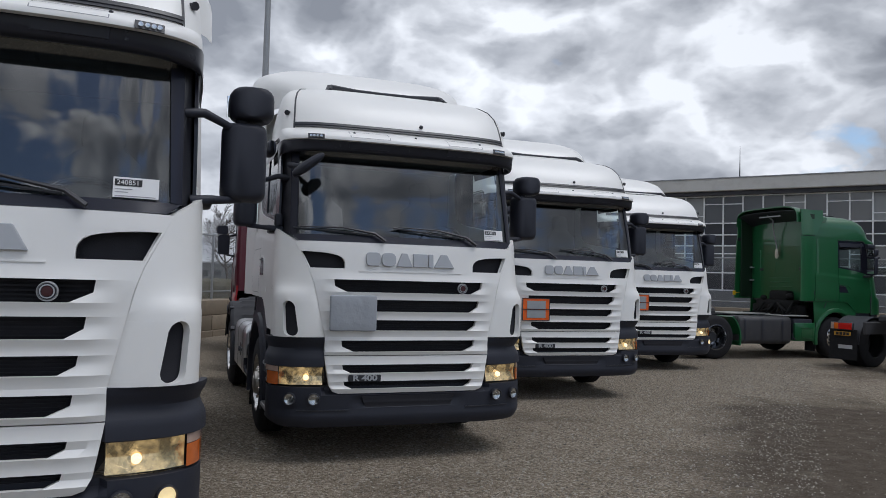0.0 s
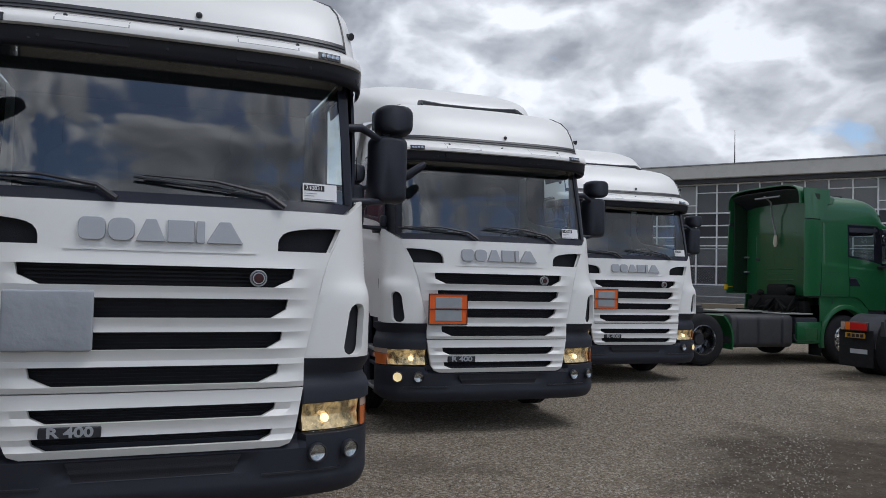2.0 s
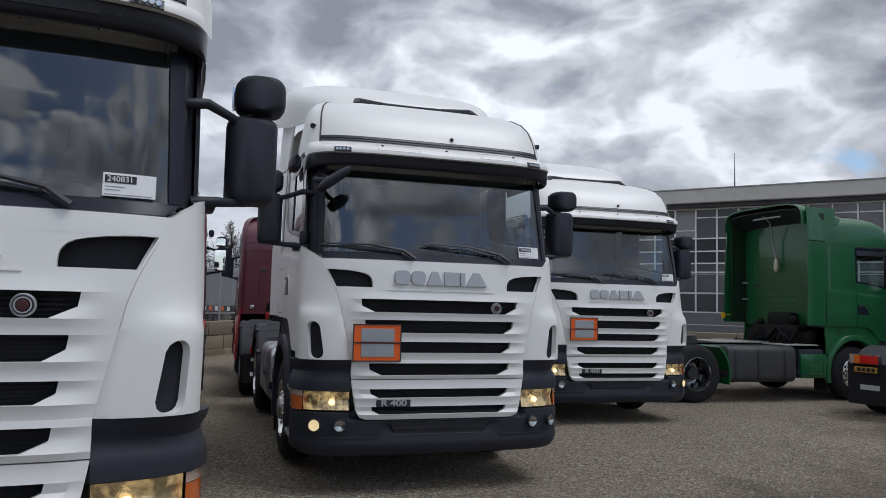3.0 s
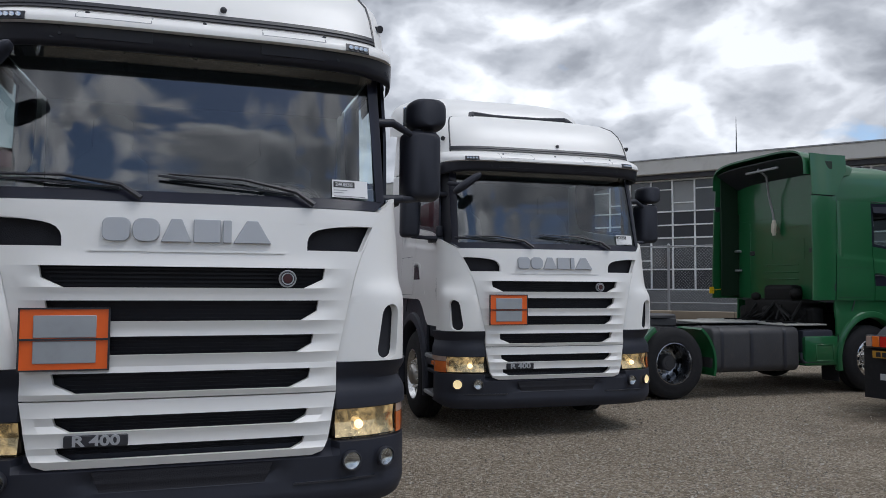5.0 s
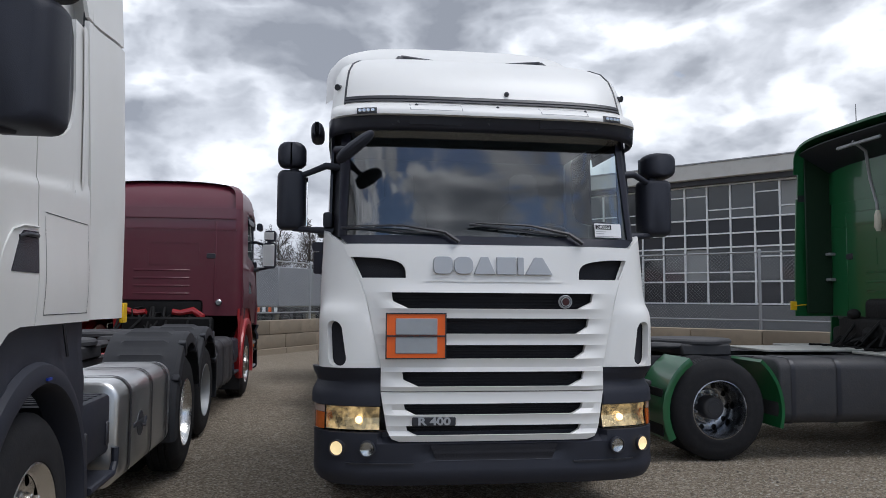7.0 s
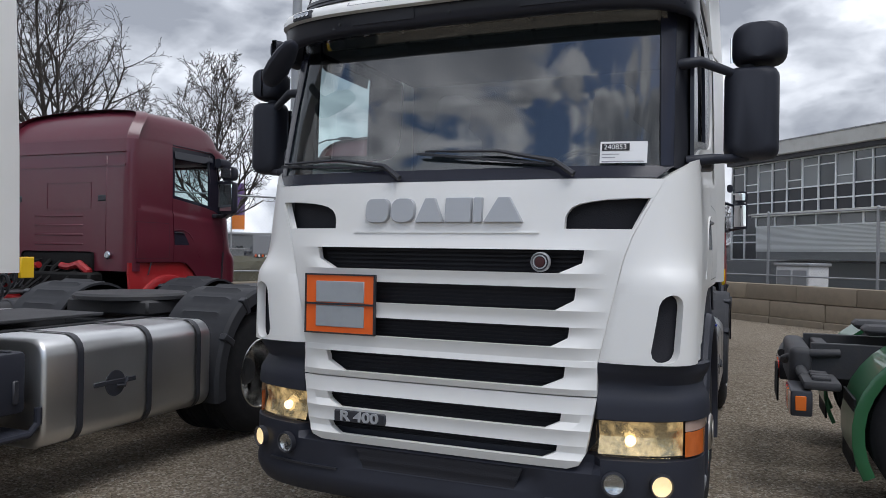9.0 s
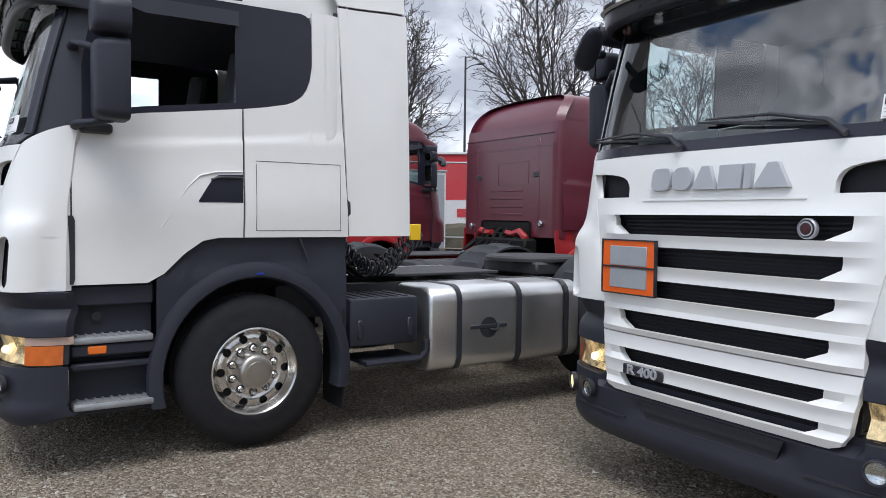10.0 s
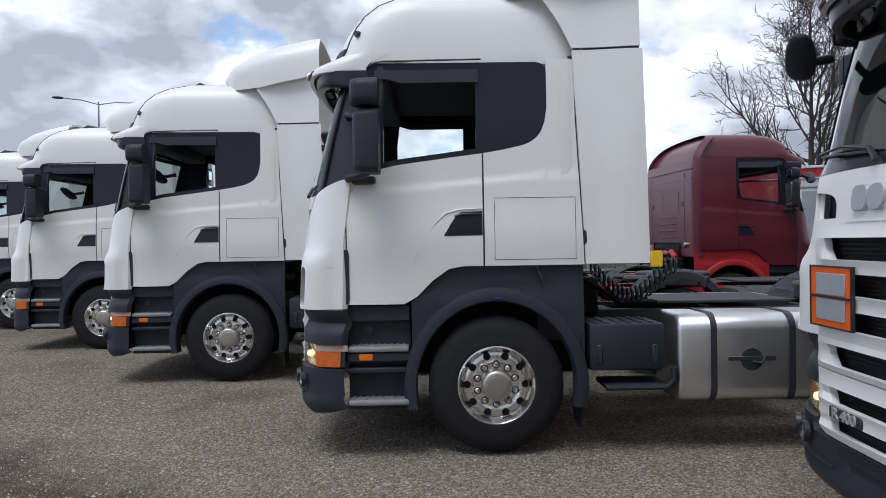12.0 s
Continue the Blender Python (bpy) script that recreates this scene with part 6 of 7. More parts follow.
def red_extras(tk):
    # solid dark block, painting the shade of an opening low in the wall
    bm = B()
    box(bm, -0.62, 0.62, 2.19, 2.235, 1.16, 1.54, 0.05, 2)
    part("rear_opening", bm, GRIME, tk)
    for s, x in ((-1, -0.62), (1, 0.60)):
        bm = B()
        tube(bm, [(x, 2.30, 1.0), (x, 2.32, 1.30), (x - s * 0.12, 2.33, 1.38), (x - s * 0.30, 2.33, 1.34), (x - s * 0.42, 2.34, 1.36)], [0.05, 0.06, 0.055, 0.045, 0.045], 8)
        part("cab_bracket", bm, BRIGHT_RED, tk, "bright red cab bracket")
    bm = B()
    box(bm, -0.70, 0.70, 2.25, 2.45, 0.92, 1.04, 0.02, 1)
    part("cross_beam", bm, BRIGHT_RED, tk)
    random.seed(3)
    for k in range(12):
        x = random.uniform(-0.75, 0.7)
        bm = B()
        tube(bm, [(x, 2.2, 1.30 + 0.15 * random.random()), (x + random.uniform(-0.2, 0.2), 2.36, 1.15 + 0.25 * random.random()), (x + random.uniform(-0.2, 0.2), 2.5, 1.05)], random.choice((0.012, 0.018, 0.026)), 6)
        part("hose", bm, GRIME, tk)
    for s in (-1, 1):
        for z in (0.60, 0.36):
            bm = B()
            box(bm, *sorted((s * 0.70, s * 1.06)), 5.765, 5.772, z, z + 0.06)
            part("flap_mark", bm, PAPER, tk, "pale bar on the black mudflap")
    for x, z in ((-0.86, 1.50), (0.92, 1.44)):
        bm = B()
        lathe(bm, [(0.05, 0), (0.05, 0.03), (0.035, 0.045), (0, 0.045)], Matrix.Translation((x, 2.21, z)) @ Matrix.Rotation(radians(-90), 4, "X"), 16)
        part("work_lamp", bm, CHROME_COLD, tk)


red_extras(red)
for p in (RED_AT[0], RED_AT[2]):
    copy_thing(red, backed(*p))
bright = tractor(backed(1.72, 23.43, 16.45, 2.6), "bright_red_tractor_unit", "bright red tractor unit with side fairings, parked facing away", BRIGHT_RED, fairing=True, deflector=False, low=True, frame_mat=BRIGHT_RED, axle=5.085, tank_mat=FRAME)
green = tractor(pose(10.80, 20.05, 0, 0, 0, 107.0) @ Matrix.Diagonal((0.96, 0.96, 0.975, 1)), "green_tractor_unit", "green tractor unit with roof spoiler, parked on gravel facing the building", GREEN, fairing=True, deflector=True, axle=5.085, tank_mat=FRAME, tall=0.54, low_paint=GREEN, mudguard=GREEN)
yellow_tag(green, 1.20, 2.74, 1.56)

# ---- low block wall ----
CONCRETE = material("concrete_block", (0.25, 0.205, 0.15), 0.85, var=0.2, scale=1.2, bump=0.35, bscale=35, dirt=0.5, dirt_color=(0.13, 0.115, 0.09), island=0.25)
CORNER = Vector((-2.6, 34.0, 0))
UR = Vector((0.8755, -0.484, 0)).normalized()
UL = Vector((-0.25, -0.97, 0)).normalized()


def block_wall(name, start, u, length, label):
    wl = new(name)
    wl.matrix_basis = Matrix.Translation(start) @ Matrix.Rotation(math.atan2(u.y, u.x), 4, "Z")
    tagged(wl, label, "wall", kind="structure")
    meshes = []
    for lg in (1.6, 0.8):
        bm = B()
        box(bm, 0.006, lg - 0.006, -0.2, 0.2, 0.006, 0.394, 0.018, 2)
        me = bpy.data.meshes.new("block")
        finish(me, bm)
        me.materials.append(CONCRETE)
        meshes.append(me)
    random.seed(11)
    for c in range(2):
        x = 0.0
        if c:
            shared("block", meshes[1], wl, Matrix.Translation((0, 0, 0.15 + 0.4 * c)))
            x = 0.8
        while x < length:
            shared("block", meshes[0], wl, Matrix.Translation((x, random.uniform(-0.012, 0.012), 0.15 + 0.4 * c)) @ Matrix.Rotation(random.uniform(-0.004, 0.004), 4, "Z"))
            x += 1.6
    x = 0.0
    bm = B()
    box(bm, 0.006, 1.594, -0.24, 0.24, -0.05, 0.15, 0.015, 1)
    me = bpy.data.meshes.new("footing")
    finish(me, bm)
    me.materials.append(CONCRETE)
    while x < length:
        shared("footing", me, wl, Matrix.Translation((x, 0, 0)))
        x += 1.6
    return wl


block_wall("wall_east", CORNER, UR, 40, "low wall of weathered concrete blocks below the fence")
block_wall("wall_west", CORNER, UL, 40, "low wall of weathered concrete blocks behind the red tractors")


def fence(start, u, length, label):
    n = Vector((-u.y, u.x, 0))
    fn = thing("fence", Matrix.Translation(start) @ Matrix.Rotation(math.atan2(u.y, u.x), 4, "Z"), label, "fence")
    me = bpy.data.meshes.new("post")
    bm = B()
    tube(bm, [(0, 0, 0), (0, 0, 2.75)], 0.035, 10)
    lathe(bm, [(0.045, 2.75), (0.03, 2.79), (0, 2.80)], Matrix(), 10)
    finish(me, bm)
    me.materials.append(STEEL)
    x = 1.0
    while x < length:
        shared("post", me, fn, Matrix.Translation((x, 0, 0)))
        x += 3.1
    for z in (2.72, 1.15):
        bm = B()
        tube(bm, [(0, 0, z), (length, 0, z)], 0.02, 8)
        part("rail", bm, STEEL, fn)
    vs, fs = [], []

    def wire(a, c, r=0.0022):
        d = (c - a).normalized()
        s1 = Vector((0, 1, 0)) * r
        s2 = d.cross(Vector((0, 1, 0))) * r
        o = len(vs)
        for q in (a, c):
            vs.extend([q + s1, q - 0.5 * s1 + 0.87 * s2, q - 0.5 * s1 - 0.87 * s2])
        for j in range(3):
            fs.append((o + j, o + (j + 1) % 3, o + 3 + (j + 1) % 3, o + 3 + j))

    h0, h1, st = 0.95, 2.72, 0.085
    x = -2.0
    while x < length:
        for sg in (1, -1):
            xa, xb = (x, x + (h1 - h0)) if sg > 0 else (x + (h1 - h0), x)
            a, c = Vector((xa, 0.004 * sg, h0)), Vector((xb, 0.004 * sg, h1))
            lo, hi = 0.0, 1.0
            if xa != xb:
                t0, t1 = sorted(((0 - xa) / (xb - xa), (length - xa) / (xb - xa)))
                lo, hi = max(lo, t0), min(hi, t1)
            if hi - lo > 0.02:
                wire(a.lerp(c, lo), a.lerp(c, hi))
        x += st
    wm = bpy.data.meshes.new("wire_mesh")
    wm.from_pydata([tuple(v) for v in vs], [], fs)
    wm.materials.append(STEEL)
    w = shared("wire_mesh", wm, fn)
    tagged(w, "chain-link wire mesh", kind="stuff")
    return fn


fence(CORNER + Vector((0.475, 0.88, 0)) * 0.45, UR, 36, "galvanised chain-link fence behind the block wall")
fence(CORNER + Vector((-0.97, 0.25, 0)) * 0.45, UL, 36, "galvanised chain-link fence along the street")

# ---- building with the gridded window front ----
FASCIA = material("painted_fascia", (0.54, 0.53, 0.50), 0.7, var=0.1, scale=0.8, dirt=0.35, dirt_color=(0.22, 0.20, 0.17))
WIN_FRAME = material("white_window_frame", (0.76, 0.77, 0.77), 0.5, var=0.08, scale=3, dirt=0.15)
SPANDREL = material("dark_spandrel", (0.014, 0.016, 0.022), 0.3, var=0.2, scale=2)
PANE = material("office_pane", (0.06, 0.066, 0.07), 0.05, var=0.5, scale=0.5, coat=0.3, island=0.5)
BLIND = material("pale_blind", (0.26, 0.27, 0.27), 0.6, var=0.15, scale=1.5)
CLAD = material("white_corrugated", (0.52, 0.53, 0.53), 0.55, var=0.08, scale=1.0, dirt=0.25)
PLINTH = material("grey_plinth", (0.12, 0.125, 0.13), 0.8, var=0.2)

HALL = Matrix.Translation((7.91, 45.44, 0)) @ Matrix.Rotation(radians(-32.3), 4, "Z") @ Matrix.Scale(1.27, 4)
hall = thing("office_building", HALL, "long two-storey office building with white-framed window grid", "building")
X0, X1 = -14.0, 32.0
bm = B()
box(bm, X0, X1, 0.25, 14, 0.0, 5.4)
part("body", bm, PLINTH, hall)
bm = B()
box(bm, X0 - 0.1, X1, -0.35, 14.2, 5.40, 5.92, 0.02, 1)
rf = part("roof", bm, FASCIA, hall, "pale peeling fascia")
random.seed(8)
for k in range(12):
    x, z = random.choice((-2.5, -2.3, -4.4)) + random.gauss(0, 0.35), random.uniform(5.5, 5.85)
    bm = B()
    w, h = random.uniform(0.05, 0.18), random.uniform(0.02, 0.06)
    loft(bm, [[Vector((x + w * math.cos(t) * random.uniform(0.6, 1.1), y, z + h * math.sin(t) * random.uniform(0.5, 1.1))) for t in [6.283 * j / 9 for j in range(9)]] for y in (-0.352,)], True, False)
    bmesh.ops.contextual_create(bm, geom=bm.verts[:])
    thicken(bm, (0, 0.003, 0))
    part("peeled_patch", bm, PLINTH, rf, "dark patch of peeled paint")
bm = B()
box(bm, X0 - 0.12, X1, -0.38, 14.2, 5.92, 5.96)
part("roof_edge", bm, STEEL, rf)
bm = B()
box(bm, X0, X1, -0.12, 0.2, 5.24, 5.40)
part("gutter", bm, BLACK, rf)
bm = B()
box(bm, X0, X1, -0.3, 0.3, 0.0, 1.12, 0.02, 1)
part("plinth", bm, PLINTH, hall)
BAY = 0.80
rows_z = [(1.20, 1.92, "spandrel"), (1.92, 3.08, "pane"), (3.08, 4.05, "spandrel"), (4.05, 5.22, "pane")]
random.seed(21)
nb = int((X1 - X0) / BAY)


def flat_mesh(key, w, h, d, mat, bev=0.0):
    me = bpy.data.meshes.new(key)
    bm = B()
    box(bm, -w / 2, w / 2, -d, 0, 0, h, bev, 1)
    finish(me, bm)
    me.materials.append(mat)
    return me


M_MULL = flat_mesh("mullion", 0.055, 4.10, 0.07, WIN_FRAME)
M_PANE = [flat_mesh("pane", BAY - 0.05, z1 - z0 - 0.05, 0.02, PANE if kd == "pane" else SPANDREL) for z0, z1, kd in rows_z]
M_BLIND = flat_mesh("blind", BAY - 0.05, 1.08, 0.022, BLIND)
M_SASH = flat_mesh("sash_bar", BAY - 0.05, 0.04, 0.05, WIN_FRAME)
for b in range(nb + 1):
    x = X0 + b * BAY
    shared("mullion", M_MULL, hall, Matrix.Translation((x, 0.23, 1.15)))
for z in (1.18, 1.92, 3.08, 3.55, 4.05, 5.21):
    bm = B()
    box(bm, X0, X1, 0.15, 0.24, z - 0.025, z + 0.025)
    part("transom", bm, WIN_FRAME, hall)
for b in range(nb):
    x = X0 + (b + 0.5) * BAY
    for (z0, z1, kd), me in zip(rows_z, M_PANE):
        use = me
        if kd == "pane" and random.random() < 0.16:
            use = M_BLIND
        w = shared("window" if kd == "pane" else "dark_panel", use, hall, Matrix.Translation((x, 0.245, z0 + 0.02)))
        if kd == "pane":
            shared("sash_bar", M_SASH, w, Matrix.Translation((0, -0.01, 0.78 if random.random() < 0.5 else 0.28)))
# low corrugated annex in front of the hall
annex = thing("annex", HALL, "low annex clad in white corrugated sheet with a window strip", "building")
AX0, AX1 = -10.9, -0.4
bm = B()
box(bm, AX0, AX1, -1.2, 0.1, 1.2, 2.95, 0.01, 1)
part("body", bm, PLINTH, annex)
bm = B()
prof = []
zz = 1.50
cnt = 0
while zz < 2.45:
    prof.append((zz, -1.23 - (0.015 if cnt % 2 else 0.0)))
    zz += 0.022
    cnt += 1
loft(bm, [[Vector((x, y, z)) for z, y in prof] for x in (AX0, AX1)], False, False)
thicken(bm, (0, 0.01, 0))
part("cladding", bm, CLAD, annex, angle=10)
bm = B()
box(bm, AX0 - 0.1, AX1 + 0.1, -1.4, 0.1, 2.86, 3.0, 0.01, 1)
part("flat_roof", bm, FASCIA, annex)
k = 0
x = AX0
while x < AX1 - 0.5:
    shared("window", flat_mesh("strip_pane", 0.9, 0.30, 0.02, PANE), annex, Matrix.Translation((x + 0.5, -1.2, 2.52)))
    bm = B()
    box(bm, x - 0.02, x + 0.04, -1.26, -1.19, 2.48, 2.86)
    part("mullion", bm, WIN_FRAME, annex)
    x += 1.0
bm = B()
box(bm, AX0, AX1, -1.25, -1.19, 2.45, 2.50)
part("sill", bm, WIN_FRAME, annex)
mast = thing("roof_mast", HALL @ Matrix.Translation((7.3, 1.0, 5.9)), "thin dark antenna mast on the flat roof", "antenna")
bm = B()
tube(bm, [(0, 0, 0), (0, 0, 0.7), (0, 0, 1.6)], [0.03, 0.02, 0.008], 6)
part("pole", bm, BLACK, mast)


# ---- green tractor's extras ----
def green_extras(tk):
    bm = B()
    tube(bm, [(0.05, 2.62, 3.62), (0.04, 2.45, 3.5), (0.10, 2.35, 3.15), (0.06, 2.30, 2.85), (0.05, 2.30, 2.74)], 0.02, 8)
    part("cable", bm, STEEL, tk)
    bm = B()
    rg = []
    for z, w in ((2.76, 0.03), (2.70, 0.05), (2.56, 0.06), (2.52, 0.035), (2.50, 0.035)):
        rg.append([Vector((0.05 + w * math.cos(a), 2.30 + w * 0.7 * math.sin(a), z)) for a in [math.pi * 2 * j / 12 for j in range(12)]])
    loft(bm, rg)
    part("plug", bm, PLUG, tk, "pale hanging plug")
    for s in (-1, 1):
        # added sheet, its colour darkened to paint the shade inside the fairing
        bm = B()
        box(bm, *sorted((s * 1.12, s * 1.145)), 2.17, 2.58, 1.46, 3.60, 0.008, 1)
        part("fairing_lining", bm, SHADE_GREEN, tk, "dark green sheet painting the shade inside the fairing")
        for z in (1.9, 2.25):
            bm = B()
            box(bm, *sorted((s * 1.02, s * 1.12)), 2.20, 2.30, z, z + 0.04, 0.01, 1)
            part("fairing_hinge", bm, STEEL, tk)
    bm = B()
    panel(bm, [2.20, 2.40, 2.68], lambda y: -1.1, lambda y: 1.1, lambda x, y: Vector((x, y, interp(y, [(2.2, 3.45), (2.68, 3.70)]) - 0.06 * abs(x / 1.1) ** 4)), n=10)
    thicken(bm, (0, 0, 0.01))
    part("spoiler_underside", bm, BLACK, tk, "black hollow underside of the roof spoiler")
    bm = B()
    box(bm, -0.75, 0.62, 2.20, 2.50, 1.05, 1.42, 0.06, 2)
    box(bm, -0.50, 0.20, 2.18, 2.44, 1.30, 1.66, 0.08, 3)
    box(bm, -0.95, 0.85, 2.20, 2.42, 1.02, 1.30, 0.05, 2)
    for x, z, r in ((-0.62, 1.52, 0.09), (0.34, 1.46, 0.08), (0.0, 1.22, 0.12), (-0.35, 1.18, 0.10)):
        bmesh.ops.create_icosphere(bm, subdivisions=2, radius=r, matrix=Matrix.Translation((x, 2.46, z)) @ Matrix.Diagonal((1.4, 0.8, 0.9, 1)))
    part("tilt_gear", bm, GRIME, tk, "oily black gear behind the cab")
    bm = B()
    box(bm, -0.45, 0.35, 2.60, 2.64, 3.56, 3.60, 0.01, 1)
    part("light_bar", bm, STEEL, tk)
    for s in (-1, 1):
        bm = B()
        rg = []
        for j in range(12):
            a = radians(-16) + radians(66) * j / 11
            rg.append([Vector((s * x, 5.10 - rr * math.cos(a), 0.5 + rr * math.sin(a))) for x, rr in ((0.62, 0.64), (1.23, 0.64), (1.23, 0.675), (0.62, 0.675))])
        loft(bm, rg)
        part("mudguard_strip", bm, GREEN, tk, "green mudguard strip")
        bm = B()
        rg = []
        for j in range(9):
            a = radians(-28) + radians(86) * j / 8
            rg.append([Vector((s * x, 5.13 + rr * math.cos(a), 0.5 + rr * math.sin(a))) for x, rr in ((0.62, 0.60), (1.20, 0.60), (1.225, 0.555), (1.235, 0.60), (1.225, 0.632), (0.62, 0.632))])
        loft(bm, rg)
        part("mudguard_tail", bm, GREEN, tk, "green mudguard tail")
        bm = B()
        box(bm, *sorted((s * 0.9, s * 1.21)), 2.19, 2.82, 0.42, 0.87, 0.03, 2)
        sb = part("side_box", bm, GREEN, tk)
        bm = B()
        for y0, y1, z0, z1 in ((2.28, 2.62, 0.49, 0.505), (2.28, 2.62, 0.735, 0.75), (2.28, 2.295, 0.505, 0.735), (2.605, 2.62, 0.505, 0.735)):
            box(bm, *sorted((s * 1.205, s * 1.218)), y0, y1, z0, z1, 0.003, 1)
        part("raised_edge", bm, GREEN, sb)
        bm = B()
        box(bm, *sorted((s * 0.50, s * 1.12)), 2.32, 3.12, 1.028, 1.05, 0.004, 1)
        for j in range(7):
            box(bm, *sorted((s * 0.53, s * 1.09)), 2.38 + 0.105 * j, 2.40 + 0.105 * j, 1.049, 1.054)
        part("tread_plate", bm, PALE_TREAD, tk, "pale worn metal tread plate")
    # tail of the frame: rounded end beam, lamp brackets and a hanging plate
    bm = B()
    box(bm, -0.50, 0.50, 5.94, 6.10, 0.66, 0.97, 0.05, 3)
    for s in (-1, 1):
        tube(bm, [(s * 0.42, 5.75, 0.93), (s * 0.46, 5.98, 0.92), (s * 0.40, 6.09, 0.88), (s * 0.2, 6.12, 0.84)], 0.035, 10)
    part("end_beam", bm, FRAME, tk, "black rounded end beam of the frame")
    bm = B()
    box(bm, 0.42, 0.96, 6.13, 6.145, 0.40, 0.68, 0.006, 1)
    part("hanging_plate", bm, RUBBER, tk)
    for s in (-1, 1):
        bm = B()
        tube(bm, [(s * 0.46, 6.02, 0.80), (s * 0.62, 6.02, 0.80), (s * 0.72, 5.98, 0.74)], 0.04, 10)
        box(bm, *sorted((s * 0.60, s * 1.06)), 5.80, 6.04, 0.74, 0.80, 0.02, 2)
        for j in range(3):
            box(bm, *sorted((s * (0.66 + 0.13 * j), s * (0.74 + 0.13 * j))), 5.86, 5.98, 0.795, 0.825, 0.008, 1)
        part("lamp_bracket", bm, FRAME, tk)
        bm = B()
        box(bm, *sorted((s * 0.60, s * 1.08)), 5.98, 6.12, 0.56, 0.735, 0.015, 2)
        lamp = part("tail_light", bm, BLACK, tk)
        for x0, x1, mt in ((0.61, 0.80, RED_LENS), (0.81, 0.92, AMBER), (0.93, 1.07, PALE_LENS)):
            bm = B()
            box(bm, *sorted((s * x0, s * x1)), 6.115, 6.13, 0.572, 0.723, 0.006, 1)
            part("lens", bm, mt, lamp)
        bm = B()
        box(bm, *sorted((s * 1.078, s * 1.09)), 6.02, 6.09, 0.60, 0.70, 0.005, 1)
        part("side_lens", bm, AMBER, lamp)
    random.seed(9)
    for k in range(8):
        x0, x1 = random.uniform(-0.9, 0.5), random.uniform(-0.9, 0.5)
        bm = B()
        tube(bm, [(x0, 2.22, 1.15 + 0.25 * random.random()), ((x0 + x1) / 2, 2.48, 1.16 + 0.22 * random.random()), (x1, 2.65, 1.08 + 0.06 * random.random())], random.choice((0.012, 0.02, 0.03)), 6)
        part("hose", bm, GRIME, tk)


# darkened copy of the green paint, for shade inside the fairings
SHADE_GREEN = material("shade_green", (0.004, 0.022, 0.008), 0.6, var=0.2)
PLUG = material("pale_plug", (0.55, 0.52, 0.42), 0.6, var=0.1)
green_extras(green)


# ---- tail of a black tractor beside the green one ----
def black_tail(m):
    tk = thing("black_tractor_unit", m, "black tractor unit tail with mudflap and red lamps", "truck")
    for s in (-1, 1):
        bm = B()
        box(bm, *sorted((s * 0.36, s * 0.43)), -5.0, 0.0, 0.74, 1.0, 0.006, 1)
        part("frame_rail", bm, FRAME, tk)
        bm = B()
        rg = []
        for j in range(25):
            a = radians(0) + radians(180) * j / 24
            rg.append([Vector((s * x, -0.72 + rr * math.cos(a), min(0.5 + rr * math.sin(a), 1.1))) for x, rr in ((0.60, 0.60), (1.23, 0.60), (1.24, 0.56), (1.22, 0.56), (0.60, 0.58))])
        loft(bm, rg)
        part("rear_mudguard", bm, BLACK, tk)
        bm = B()
        box(bm, *sorted((s * 0.60, s * 1.24)), -0.08, -0.06, 0.16, 0.82, 0.004, 1)
        fl = part("mudflap", bm, RUBBER, tk)
        bm = B()
        box(bm, *sorted((s * 0.70, s * 1.02)), -0.056, -0.050, 0.40, 0.48)
        part("maker_mark", bm, PAPER_GREY, fl, "pale rectangular mark")
        bm = B()
        box(bm, *sorted((s * 0.66, s * 1.18)), -0.06, 0.0, 0.80, 0.97, 0.012, 1)
        tl = part("tail_lamp", bm, BLACK, tk)
        for x0, x1, mt in ((0.68, 0.98, RED_LENS), (0.99, 1.08, AMBER), (1.09, 1.16, PALE_LENS)):
            bm = B()
            box(bm, *sorted((s * x0, s * x1)), -0.005, 0.012, 0.82, 0.955, 0.004, 1)
            part("lens", bm, mt, tl)
        wheel(tk, s * 1.06, -0.72, s, dual=True, face=STEEL)
    bm = B()
    box(bm, 0.70, 1.08, 0.0, 0.012, 0.68, 0.77, 0.004, 1)
    np_ = part("number_plate", bm, DULL_YELLOW, tk, "yellow number plate with dark bars")
    for x in (0.73, 0.81, 0.89, 0.97):
        bm = B()
        box(bm, x, x + 0.06, 0.012, 0.015, 0.695, 0.755)
        part("bar", bm, INK, np_)
    bm = B()
    box(bm, -0.30, 0.30, -1.1, -0.3, 1.0, 1.16, 0.04, 1)
    part("fifth_wheel", bm, FRAME, tk)
    bm = B()
    box(bm, -1.25, -0.75, -0.1, 0.05, 0.45, 0.95, 0.04, 1)
    part("yellow_box", bm, YELLOW, tk, "yellow box")
    bm = B()
    box(bm, -1.2, 1.2, -5.2, -3.0, 1.1, 3.4, 0.12, 2)
    part("cab", bm, BLACK, tk)
    return tk


DULL_YELLOW = material("dull_yellow_plate", (0.42, 0.22, 0.02), 0.5, var=0.2, scale=10)
PAPER_GREY = material("pale_mark", (0.45, 0.46, 0.48), 0.6)
black_tail(pose(9.20, 15.66, 0, 0, 0, 117.9))


